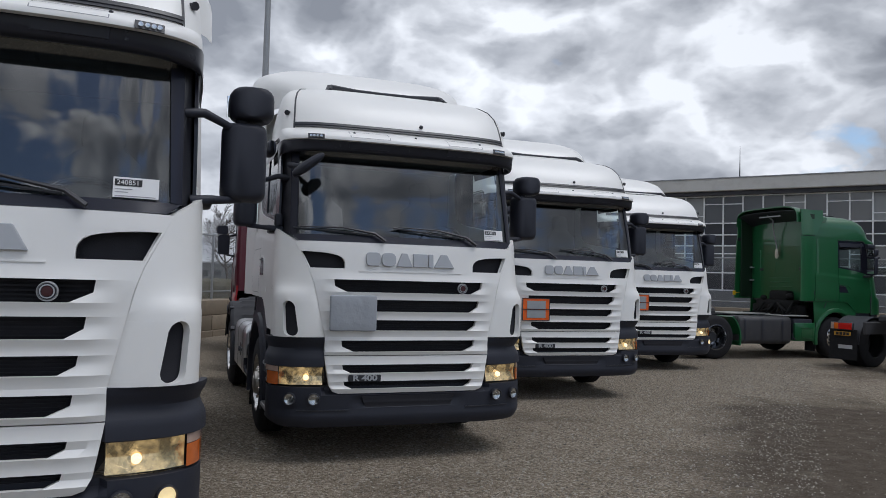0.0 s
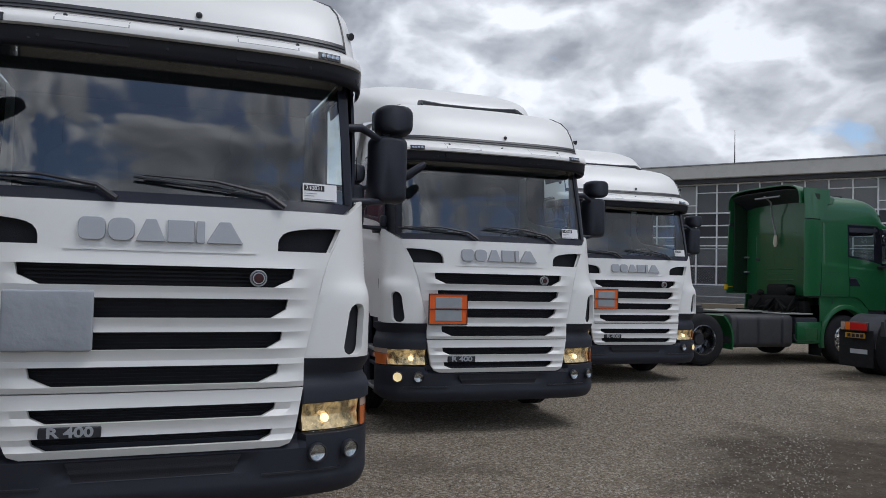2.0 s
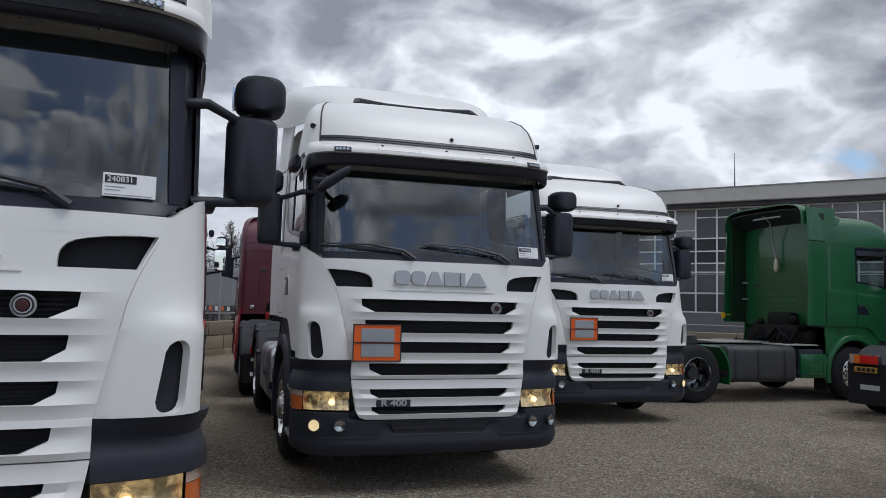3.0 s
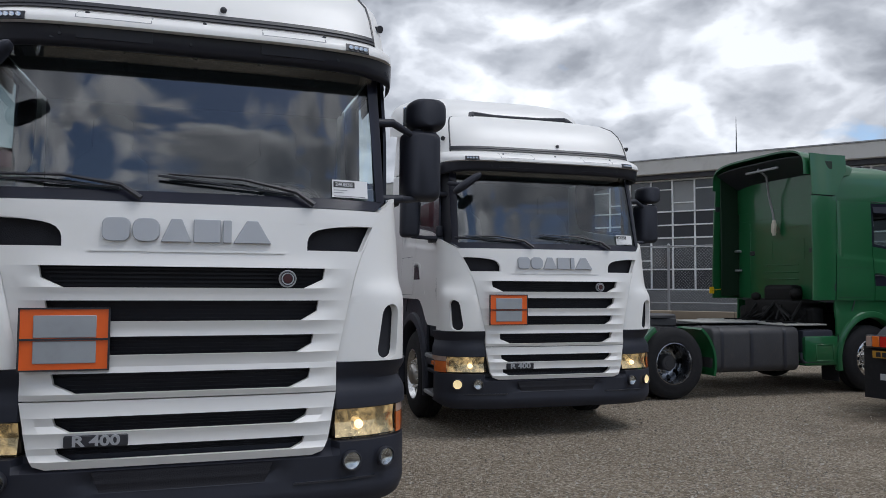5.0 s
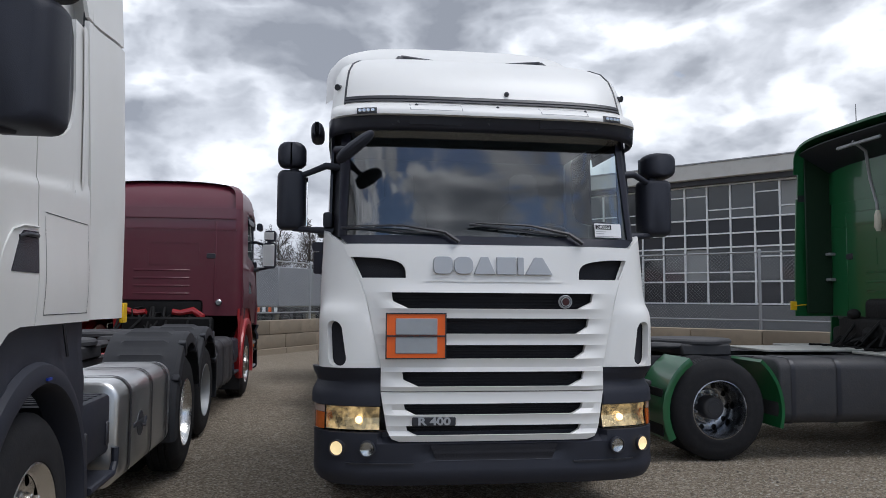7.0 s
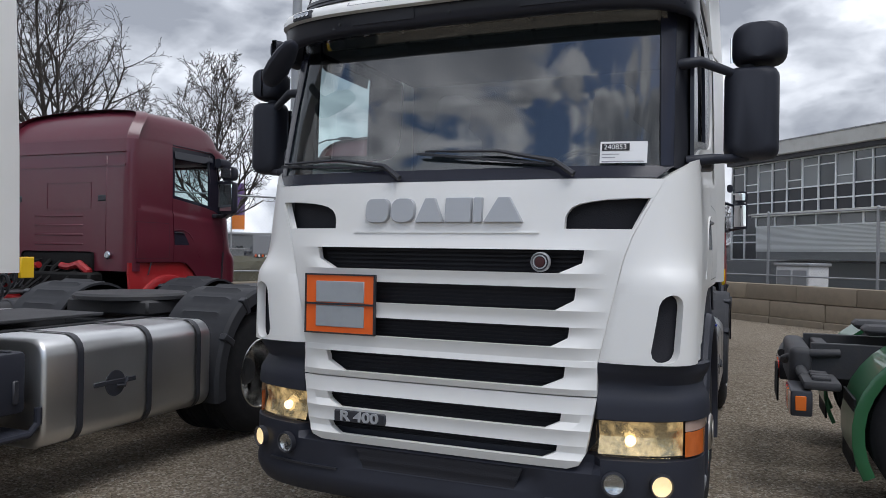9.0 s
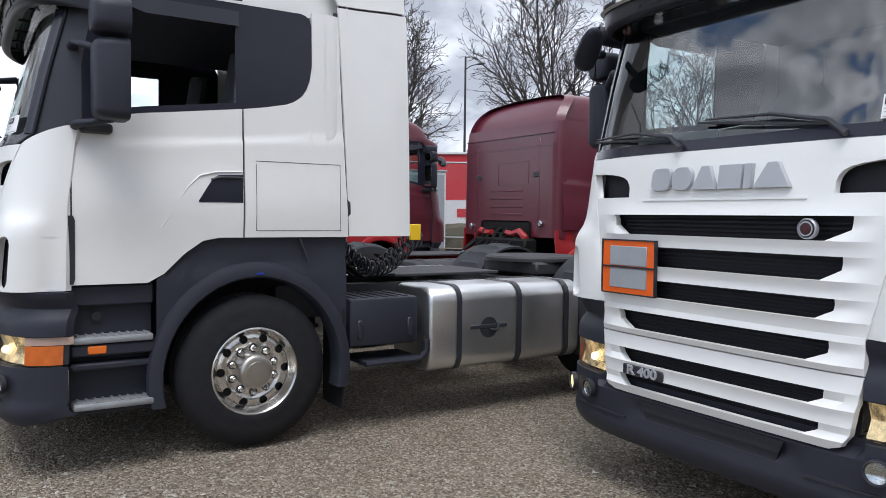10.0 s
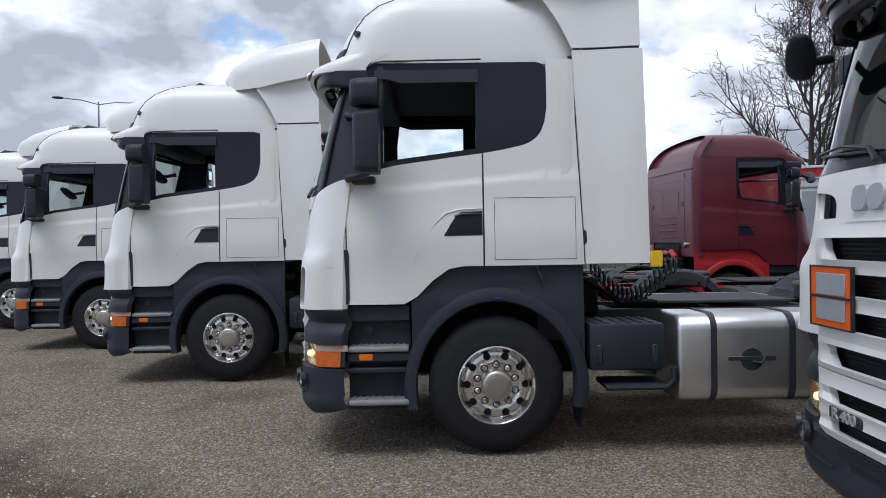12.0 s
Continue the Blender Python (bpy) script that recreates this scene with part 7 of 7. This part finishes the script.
# ---- poles and street lamps ----
def light_pole(x, y, h, r0, r1, arms, label, mat=None):
    mat = mat or STEEL
    lp = thing("street_lamp" if arms else "steel_pole", pose(x, y, 0), label, "street lamp" if arms else "pole")
    bm = B()
    tube(bm, [(0, 0, 0), (0, 0, h * 0.5), (0, 0, h)], [r0, (r0 + r1) / 2, r1], 14)
    part("pole", bm, mat, lp)
    bm = B()
    lathe(bm, [(r0 * 1.6, 0), (r0 * 1.6, 0.06), (r0 * 1.02, 0.08)], Matrix(), 14)
    part("base", bm, mat, lp)
    for dx, dy, z in arms:
        bm = B()
        tube(bm, [(0, 0, z), (dx * 0.5, dy * 0.5, z + 0.25), (dx, dy, z + 0.3)], 0.04, 8)
        part("arm", bm, mat, lp)
        bm = B()
        d = Vector((dx, dy, 0)).normalized()
        rg = []
        for t, w, hh in ((0, 0.06, 0.05), (0.15, 0.14, 0.09), (0.55, 0.16, 0.10), (0.75, 0.08, 0.05)):
            c = Vector((dx, dy, z + 0.3)) + d * t
            sd = Vector((-d.y, d.x, 0))
            rg.append([c + sd * w * math.cos(a) + Vector((0, 0, hh * math.sin(a))) for a in [math.pi * 2 * j / 10 for j in range(10)]])
        loft(bm, rg)
        part("lamp_head", bm, BLACK, lp)
    return lp


light_pole(-5.36, 22.2, 13.0, 0.13, 0.07, (), "tall tapered grey steel pole by the wall")
light_pole(-50.4, 29.4, 14.3, 0.12, 0.08, ((-0.9, 0.9, 14.2), (0.8, 0.7, 13.3)), "tall dark street lamp with two heads", BLACK)
light_pole(-62.0, 33.0, 8.0, 0.09, 0.05, ((-0.8, 0.6, 7.8),), "street lamp beyond the fence")
light_pole(-21.0, 36.5, 7.0, 0.07, 0.04, ((1.2, 0.5, 6.7),), "slim street lamp beyond the fence")
light_pole(-38.0, -27.0, 12.4, 0.10, 0.06, ((1.7, -1.6, 12.2), (-1.7, 1.6, 12.2)), "street lamp with two long arms")
light_pole(-52.0, -32.0, 11.4, 0.10, 0.06, ((1.7, -1.6, 11.2), (-1.7, 1.6, 11.2)), "street lamp with two long arms")

# ---- bare trees ----
BARK = material("dark_bark", (0.045, 0.037, 0.031), 0.9, var=0.3, scale=4, bump=0.5, bscale=20)


def tree(x, y, h, seed, spread=1.0, depth=7):
    rnd = random.Random(seed)
    verts, faces = [], []

    def limb(a, b, ra, rb, n):
        d = (b - a).normalized()
        s = d.cross(Vector((0.31, 0.87, 0.41))).normalized()
        u = s.cross(d)
        o = len(verts)
        for p, r in ((a, ra), (b, rb)):
            for j in range(n):
                t = 2 * math.pi * j / n
                verts.append(p + r * (math.cos(t) * s + math.sin(t) * u))
        for j in range(n):
            faces.append((o + j, o + (j + 1) % n, o + n + (j + 1) % n, o + n + j))

    def grow(p, d, length, r, lev):
        segs = (0, 6, 4, 3, 2, 2)[lev]
        n = (0, 6, 5, 4, 3, 3)[lev]
        up = (0, 0.16, 0.06, 0.03, 0.02, 0.02)[lev]
        q, dd, rr = p, d, r
        for k in range(segs):
            dd = (dd + Vector((rnd.gauss(0, 0.12), rnd.gauss(0, 0.12), up + rnd.gauss(0, 0.06)))).normalized()
            e = q + dd * (length / segs)
            r2 = max(0.011, rr * 0.84)
            limb(q, e, rr, r2, n)
            if lev < depth:
                for j in range(2 if lev == 1 and k > 0 else 1):
                    branch(e, dd, length * rnd.uniform(0.34, 0.58) * (1 - 0.05 * k), r2 * 0.66, lev + 1)
            q, rr = e, r2

    def branch(p, d, length, r, lev):
        a = rnd.uniform(0, 2 * math.pi)
        s = d.cross(Vector((0.2, 0.5, 0.84))).normalized()
        u = s.cross(d)
        sp = rnd.uniform(0.55, 1.1) * spread
        grow(p, (d + sp * (math.cos(a) * s + math.sin(a) * u)).normalized(), length, max(r, 0.013), lev)

    # a leader up through the crown, with limbs all the way
    q, dd, rr = Vector((0, 0, -0.1)), Vector((0, 0, 1)), h * 0.017
    leader = 14
    for k in range(leader):
        dd = (dd + Vector((rnd.gauss(0, 0.06), rnd.gauss(0, 0.06), 0.12))).normalized()
        e = q + dd * (h * 0.86 / leader)
        r2 = rr * (0.96 if k < 4 else 0.84)
        limb(q, e, rr, r2, 7)
        t = (k + 1) / leader
        if t > 0.24:
            for j in range(2 if t < 0.75 else 1):
                az = k * 2.4 + j * 2.9 + rnd.uniform(-0.4, 0.4)
                el = radians(rnd.uniform(12, 38) + 32 * t)
                grow(e, Vector((math.cos(az) * math.cos(el), math.sin(az) * math.cos(el), math.sin(el))), h * 0.43 * (1.08 - 0.78 * t) * rnd.uniform(0.85, 1.15), max(0.045, r2 * rnd.uniform(0.55, 0.75)), 1)
        q, rr = e, r2

    top = max(v.z for v in verts)
    k = h / top
    tr = thing("bare_tree", pose(x, y, 0, 0, 0, seed * 37), "leafless tree with a dense fan of fine branches", "tree", "bare trees along the street")
    vs = [(v.x * k, v.y * k, v.z * k) for v in verts]
    nt = 7 * 3
    for name, fs in (("trunk", faces[:nt]), ("crown", faces[nt:])):
        used = sorted({i for f in fs for i in f})
        mp = {i: j for j, i in enumerate(used)}
        me = bpy.data.meshes.new(name)
        me.from_pydata([vs[i] for i in used], [], [tuple(mp[i] for i in f) for f in fs])
        me.materials.append(BARK)
        shared(name, me, tr)
    return tr


def polar(ox, oy, az, dist):
    return ox - dist * math.sin(radians(az)), oy + dist * math.cos(radians(az))


for az, dist, h, sd, ox, oy, sp, dp in ((66.1, 44, 18.0, 3, 6.8, 12.0, 1.0, 5), (55.9, 44, 13.0, 5, 6.6, 11.9, 1.0, 5), (80.3, 44, 15.5, 8, 8.2, 13.2, 1.0, 5), (61.0, 58, 14.0, 12, 6.6, 12.0, 1.0, 4),
                                    (26.0, 75, 12.5, 15, 0.6, 1.4, 1.1, 4), (18.3, 70, 9.0, 17, 4.5, 9.0, 1.1, 4), (20.6, 80, 9.5, 19, 4.5, 9.0, 1.1, 4), (16.6, 85, 8.0, 23, 4.5, 9.0, 1.1, 4), (45.0, 70, 9.5, 27, 6.3, 11.6, 1.1, 4), (22.5, 90, 10.0, 31, 1.0, 2.0, 1.1, 4)):
    px, py = polar(ox, oy, az, dist)
    tree(px, py, h, sd, sp, dp)

# ---- across the street ----
STREET = material("street_asphalt", (0.085, 0.085, 0.088), 0.85, var=0.2, scale=0.4, bump=0.2, bscale=60)
GRASS = material("verge_grass", (0.055, 0.085, 0.025), 0.9, var=0.4, scale=1.5, bump=0.6, bscale=25)
bm = B()
nl = Vector((-0.97, 0.25, 0))
a, b = CORNER - UL * 40, CORNER + UL * 90
for d0, d1, z in ((5.0, 14.0, 0.01),):
    vs = [bm.verts.new(p) for p in (a + nl * d0 + Vector((0, 0, z)), b + nl * d0 + Vector((0, 0, z)), b + nl * d1 + Vector((0, 0, z)), a + nl * d1 + Vector((0, 0, z)))]
    bm.faces.new(vs)
tagged(part("road", bm, STREET), "grey asphalt street beyond the fence", "road", kind="structure")
bm = B()
n_g = 90
g0, g1 = 0.7, 4.8
vv = {}
for i in range(n_g + 1):
    for j in range(5):
        p = a.lerp(b, i / n_g) + nl * (g0 + (g1 - g0) * j / 4)
        vv[i, j] = bm.verts.new((p.x, p.y, 0.12 + 0.25 * noise.noise(Vector((p.x * 0.3, p.y * 0.3, 0))) * (0 if j in (0, 4) else 1) - (0.10 if j in (0, 4) else 0)))
for i in range(n_g):
    for j in range(4):
        bm.faces.new((vv[i, j], vv[i + 1, j], vv[i + 1, j + 1], vv[i, j + 1]))
tagged(part("verge", bm, GRASS), "grass verge beside the street", "ground", kind="structure")

RED_CLAD = material("red_cladding", (0.48, 0.02, 0.03), 0.5, var=0.1, scale=1.0)
WHITE_CLAD = material("white_cladding", (0.62, 0.62, 0.62), 0.5, var=0.06, scale=1.0)


def red_office():
    cx, cy = polar(8.1, 12.9, 75.5, 40)
    of = thing("red_office", pose(cx, cy, 0, 0, 0, 75), "red clad office with a white band and bars for lettering", "building")
    bm = B()
    box(bm, -10, 10, 0, 8, 0, 4.85, 0.03, 1)
    part("wall", bm, RED_CLAD, of)
    bm = B()
    box(bm, -10.05, 10.05, -0.05, 0.0, 1.05, 2.45)
    band = part("white_band", bm, WHITE_CLAD, of)
    for x0, x1 in ((-7.5, -5.6), (-5.3, -4.9), (-4.6, -2.8), (0.4, 2.2), (2.5, 2.9), (3.2, 5.0), (7.0, 8.8)):
        bm = B()
        box(bm, x0, x1, -0.07, -0.05, 1.55, 2.0)
        part("lettering_bar", bm, RED_CLAD, band)
    for x in (-8.0, -3.2, 1.3, 5.8):
        bm = B()
        box(bm, x, x + 0.8, -0.06, 0.0, 2.65, 4.3, 0.03, 1)
        w = part("window", bm, PANE_LIGHT, of)
        bm = B()
        for xa, xb, za, zb in ((x - 0.05, x, 2.6, 4.35), (x + 0.8, x + 0.85, 2.6, 4.35), (x - 0.05, x + 0.85, 4.3, 4.35), (x - 0.05, x + 0.85, 2.6, 2.65)):
            box(bm, xa, xb, -0.08, 0.0, za, zb)
        part("window_frame", bm, WHITE_CLAD, w)
    bm = B()
    box(bm, -10.1, 10.1, -0.1, 8.1, 4.85, 4.97, 0.02, 1)
    part("roof_edge", bm, WHITE_CLAD, of)


PANE_LIGHT = material("bright_pane", (0.45, 0.48, 0.5), 0.15, coat=0.3, var=0.2)
red_office()


def cabinet(x, y, yaw, w, d, h, label):
    cb = thing("transformer_cabinet", pose(x, y, 0, 0, 0, yaw), label, "cabinet")
    bm = B()
    box(bm, -w / 2, w / 2, -d / 2, d / 2, 0, h, 0.03, 2)
    part("body", bm, WHITE_CLAD, cb)
    for s in (-1, 1):
        bm = B()
        box(bm, *sorted((s * 0.03, s * (w / 2 - 0.05))), -d / 2 - 0.02, -d / 2, 0.15, h - 0.1, 0.01, 1)
        dr = part("door", bm, STEEL, cb)
        bm = B()
        box(bm, *sorted((s * 0.06, s * 0.09)), -d / 2 - 0.05, -d / 2 - 0.02, h * 0.45, h * 0.55)
        part("handle", bm, BLACK, dr)
    bm = B()
    box(bm, -w / 2 - 0.05, w / 2 + 0.05, -d / 2 - 0.05, d / 2 + 0.05, h, h + 0.08, 0.02, 1)
    part("roof", bm, STEEL, cb)


px, py = polar(8.1, 12.9, 77.8, 30)
cabinet(px, py, 77, 1.9, 1.2, 3.3, "pale grey cabinet with two doors beyond the fence")
cabinet(2.0, 32.5, -28, 1.0, 0.7, 1.40, "pale grey service cabinet behind the block wall")


def banner(x, y, yaw, h, color, foot, label):
    bn = thing("banner", pose(x, y, 0, 0, 0, yaw), label, "flag")
    bm = B()
    tube(bm, [(0, 0, 0), (0, 0, h)], [0.06, 0.04], 8)
    part("pole", bm, STEEL, bn)
    for z0, z1, mt in ((h * 0.62, h - 0.1, color), (h * 0.46, h * 0.62, foot)):
        bm = B()
        panel(bm, rows_of(z0, z1, step=0.4), lambda z: 0.05, lambda z: 1.02, lambda u, z: Vector((u, 0.08 * math.sin(u * 3 + z * 0.8), z)), n=8)
        thicken(bm, (0, 0.01, 0))
        cl = part("cloth", bm, mt, bn)
        if mt is color:
            for j in range(5):
                bm = B()
                zc = z0 + (z1 - z0) * (j + 0.5) / 5
                panel(bm, [zc - 0.25, zc + 0.25], lambda z: 0.28, lambda z: 0.80, lambda u, z: Vector((u, 0.08 * math.sin(u * 3 + z * 0.8) - 0.01, z)), n=4)
                part("lettering_bar", bm, FLAG_BAR, cl)


FLAG = material("pale_flag_cloth", (0.50, 0.48, 0.56), 0.8, var=0.1)
FLAG_DARK = material("dark_flag_cloth", (0.16, 0.10, 0.20), 0.8, var=0.2)
FLAG_ORANGE = material("orange_flag_cloth", (0.75, 0.22, 0.02), 0.8, var=0.1)
FLAG_BAR = material("violet_flag_lettering", (0.12, 0.07, 0.22), 0.8)
for az, dist, c, h in ((110.3, 52, FLAG, 9.6), (112.2, 56, FLAG_DARK, 9.8), (54.0, 62, FLAG_DARK, 7.0)):
    px, py = polar(7.9, 12.9, az + 0.6, dist) if az > 100 else polar(6.82, 12.03, az + 0.5, dist)
    banner(px, py, az, h, c, FLAG_ORANGE, "tall advertising banner with an orange foot")


# ---- vehicles beyond the fence ----
def far_car(x, y, yaw, color, kind, label):
    cr = thing("parked_car", pose(x, y, 0, 0, 0, yaw), label, "car", "cars along the street")
    rg = []
    hgt = 1.0 if kind == "van" else 0.86
    prof = [(-2.2, 0.45, 0.62), (-2.15, 0.35, hgt), (-1.0, 0.30, hgt + 0.10), (2.1, 0.30, hgt + 0.08), (2.2, 0.40, 0.7)]
    for xx, z0, z1 in prof:
        rg.append([Vector((xx, -0.85, z0)), Vector((xx, -0.88, (z0 + z1) / 2)), Vector((xx, -0.82, z1)), Vector((xx, 0.82, z1)), Vector((xx, 0.88, (z0 + z1) / 2)), Vector((xx, 0.85, z0))])
    bm = B()
    loft(bm, rg)
    part("body", bm, color, cr)
    rg = []
    th = 1.95 if kind == "van" else 1.68
    for xx, w, z in ((-1.15, 0.80, hgt + 0.08), (-0.55, 0.68, th - 0.03), (1.5, 0.68, th), (2.1 if kind == "van" else 2.0, 0.78, hgt + 0.10)):
        rg.append([Vector((xx, -w, hgt + 0.05)), Vector((xx, -w * 0.95, z)), Vector((xx, w * 0.95, z)), Vector((xx, w, hgt + 0.05))])
    bm = B()
    loft(bm, rg)
    cb = part("cabin", bm, color, cr)
    for s in (-1, 1):
        for x0, x1 in ((-0.65, 0.35), (0.45, 1.45)):
            bm = B()
            box(bm, x0, x1, *sorted((s * 0.70, s * 0.80)), hgt + 0.15, th - 0.12, 0.03, 1)
            part("window", bm, DARK_GLASS, cb)
    bm = B()
    for x in (-1.35, 1.35):
        for s in (-1, 1):
            bm = B()
            lathe(bm, [(0.2, -0.1), (0.33, -0.1), (0.34, 0), (0.33, 0.1), (0.2, 0.1), (0.18, 0.05), (0, 0.05)], Matrix.Translation((x, s * 0.78, 0.335)) @ Matrix.Rotation(radians(-90 * s), 4, "X"), 20)
            part("wheel", bm, RUBBER, cr)


CAR_DARK = material("dark_car_paint", (0.02, 0.022, 0.024), 0.3, coat=0.6)
CAR_WHITE = material("white_car_paint", (0.65, 0.66, 0.67), 0.35, coat=0.5)
CAR_RED = material("red_car_paint", (0.4, 0.02, 0.02), 0.35, coat=0.5)
for az, dist, c, kd, lb in ((54.6, 40, CAR_DARK, "suv", "dark off-road car parked beyond the fence"), (56.5, 46, CAR_WHITE, "van", "white van parked beyond the fence"), (109.0, 40, CAR_WHITE, "van", "white van parked beyond the fence")):
    px, py = polar(6.8, 12.2, az, dist)
    far_car(px, py, az + 80, c, kd, lb)


def box_trailer(x, y, yaw, color, label, stripes):
    bt = thing("box_truck", pose(x, y, 0, 0, 0, yaw), label, "truck")
    bm = B()
    box(bm, -3.4, 3.4, -1.25, 1.25, 1.15, 3.35, 0.05, 1)
    part("box_body", bm, color, bt)
    bm = B()
    box(bm, -3.4, 4.6, -0.5, 0.5, 0.7, 1.1, 0.02, 1)
    part("frame", bm, FRAME, bt)
    bm = B()
    box(bm, 3.6, 5.4, -1.2, 1.2, 0.6, 2.9, 0.15, 2)
    part("cab", bm, color, bt)
    for x0 in (-2.4, -1.2, 4.4):
        for s in (-1, 1):
            bm = B()
            lathe(bm, [(0.25, -0.14), (0.48, -0.14), (0.5, 0), (0.48, 0.14), (0.25, 0.14), (0.22, 0.05), (0, 0.05)], Matrix.Translation((x0, s * 1.08, 0.5)) @ Matrix.Rotation(radians(-90 * s), 4, "X"), 20)
            part("wheel", bm, RUBBER, bt)
    for k in range(6):
        bm = B()
        box(bm, -3.42, -3.40, -1.2 + 0.4 * k, -1.0 + 0.4 * k, 0.85, 1.1)
        part("warning_stripe", bm, ORANGE if k % 2 else PAPER, bt)


GREY_BOX = material("grey_box_body", (0.22, 0.225, 0.24), 0.6, var=0.15, scale=0.7)
px, py = polar(4.5, 9.2, 19.6, 46)
box_trailer(px, py, 75, GREY_BOX, "grey box truck parked across the street", True)
px, py = polar(6.2, 11.5, 51.2, 92)
box_trailer(px, py, 130, GREY_BOX, "grey box truck parked across the street", True)


# ---- clipped hedge across the street ----
HEDGE = material("bare_hedge", (0.075, 0.068, 0.042), 0.95, var=0.5, scale=3, bump=1.0, bscale=18)
h0, h1 = a + nl * 17, b + nl * 17
vs, fs = [], []
nh, ring = 320, 9
for i in range(nh + 1):
    c = h0.lerp(h1, i / nh)
    for j in range(ring):
        t = math.pi * j / (ring - 1)
        p = c + nl * (0.9 * math.cos(t)) + Vector((0, 0, 1.28 * math.sin(t) ** 0.5))
        w = noise.noise(p * 1.7) * 0.22 + noise.noise(p * 5.0) * 0.14
        p = p + (nl * math.cos(t) + Vector((0, 0, 0.7 * math.sin(t)))) * w
        vs.append((p.x, p.y, max(-0.02, p.z)))
for i in range(nh):
    for j in range(ring - 1):
        fs.append((i * ring + j, i * ring + j + 1, (i + 1) * ring + j + 1, (i + 1) * ring + j))
me = bpy.data.meshes.new("hedge")
me.from_pydata(vs, [], fs)
me.materials.append(HEDGE)
tagged(new("hedge", me), "low clipped brown-green hedge across the street", "hedge", kind="stuff")


# ---- low grey hall far beyond the row ----
def far_hall(az, dist, w, h, mt, label):
    px, py = polar(8.0, 13.0, az, dist)
    fh = thing("far_hall", pose(px, py, 0, 0, 0, az), label, "building")
    bm = B()
    box(bm, -w / 2, w / 2, 0, 8, 0, h, 0.03, 1)
    part("wall", bm, mt, fh)
    bm = B()
    box(bm, -w / 2 - 0.2, w / 2 + 0.2, -0.2, 8.2, h, h + 0.3, 0.02, 1)
    part("roof", bm, STEEL, fh)
    x = -w / 2 + 1
    while x < w / 2 - 1.5:
        bm = B()
        box(bm, x, x + 1.2, -0.05, 0, 1.0, 2.2, 0.02, 1)
        part("window", bm, PANE, fh)
        x += 2.2


far_hall(108.0, 62, 26, 4.6, CLAD, "low pale corrugated hall in the distance")
far_hall(128.0, 75, 40, 3.6, PLINTH, "low dark hall in the distance")
far_hall(62.0, 120, 60, 4.0, PLINTH, "low dark hall in the distance")
far_hall(16.0, 130, 90, 3.4, PLINTH, "low dark hall in the distance")
far_hall(40.0, 130, 70, 3.4, PLINTH, "low dark hall in the distance")

# ---- loose stones on the gravel ----
def stone_material():
    mt = material("loose_stone", (0.3, 0.28, 0.25), 0.9)
    nt = mt.node_tree
    g = nt.nodes.new("ShaderNodeNewGeometry")
    r = nt.nodes.new("ShaderNodeValToRGB")
    e = r.color_ramp.elements
    e[0].color, e[1].color = (0.12, 0.105, 0.088, 1), (0.50, 0.465, 0.41, 1)
    e.new(0.6).color = (0.29, 0.26, 0.217, 1)
    nt.links.new(g.outputs["Random Per Island"], r.inputs[0])
    nt.links.new(r.outputs[0], nt.nodes["Principled BSDF"].inputs["Base Color"])
    return mt


STONE = stone_material()
rs = np.random.RandomState(5)
N_ST = 90000
tp = rs.rand(N_ST) ** 0.9
lx = 0.3 + 9.5 * tp + rs.normal(0, 3.2, N_ST)
ly = -1.0 + 18.0 * tp + rs.normal(0, 2.6, N_ST)
keep = (0.9 * lx - 0.43 * ly < 0.2) | (rs.rand(N_ST) < 0.12)
lx, ly = lx[keep], ly[keep]
N_ST = len(lx)
sz = 0.005 + 0.009 * rs.rand(N_ST) ** 3
base = np.array([(1, 0, 0), (-1, 0, 0), (0, 1, 0), (0, -1, 0), (0, 0, 0.8), (0, 0, -0.6)], float)
tri = np.array([(0, 2, 4), (2, 1, 4), (1, 3, 4), (3, 0, 4), (2, 0, 5), (1, 2, 5), (3, 1, 5), (0, 3, 5)])
jit = 1 + 0.35 * rs.normal(0, 1, (N_ST, 6, 1))
ang = rs.rand(N_ST) * 6.283
ca, sa = np.cos(ang)[:, None], np.sin(ang)[:, None]
pv = base[None] * jit * sz[:, None, None]
gz = np.array([0.018 * noise.noise(Vector((x * 0.45, y * 0.45, 0))) - 0.012 for x, y in zip(lx, ly)])
vx = pv[:, :, 0] * ca - pv[:, :, 1] * sa + lx[:, None]
vy = pv[:, :, 0] * sa + pv[:, :, 1] * ca + ly[:, None]
vz = pv[:, :, 2] + gz[:, None] + 0.003
co = np.stack([vx, vy, vz], 2).reshape(-1, 3)
fi = (tri[None] + 6 * np.arange(N_ST)[:, None, None]).reshape(-1, 3)
me = bpy.data.meshes.new("loose_stones")
me.from_pydata(co.tolist(), [], fi.tolist())
me.materials.append(STONE)
st = new("loose_stones", me)
tagged(st, "scattered small grey stones lying on the gravel", "gravel", kind="stuff")
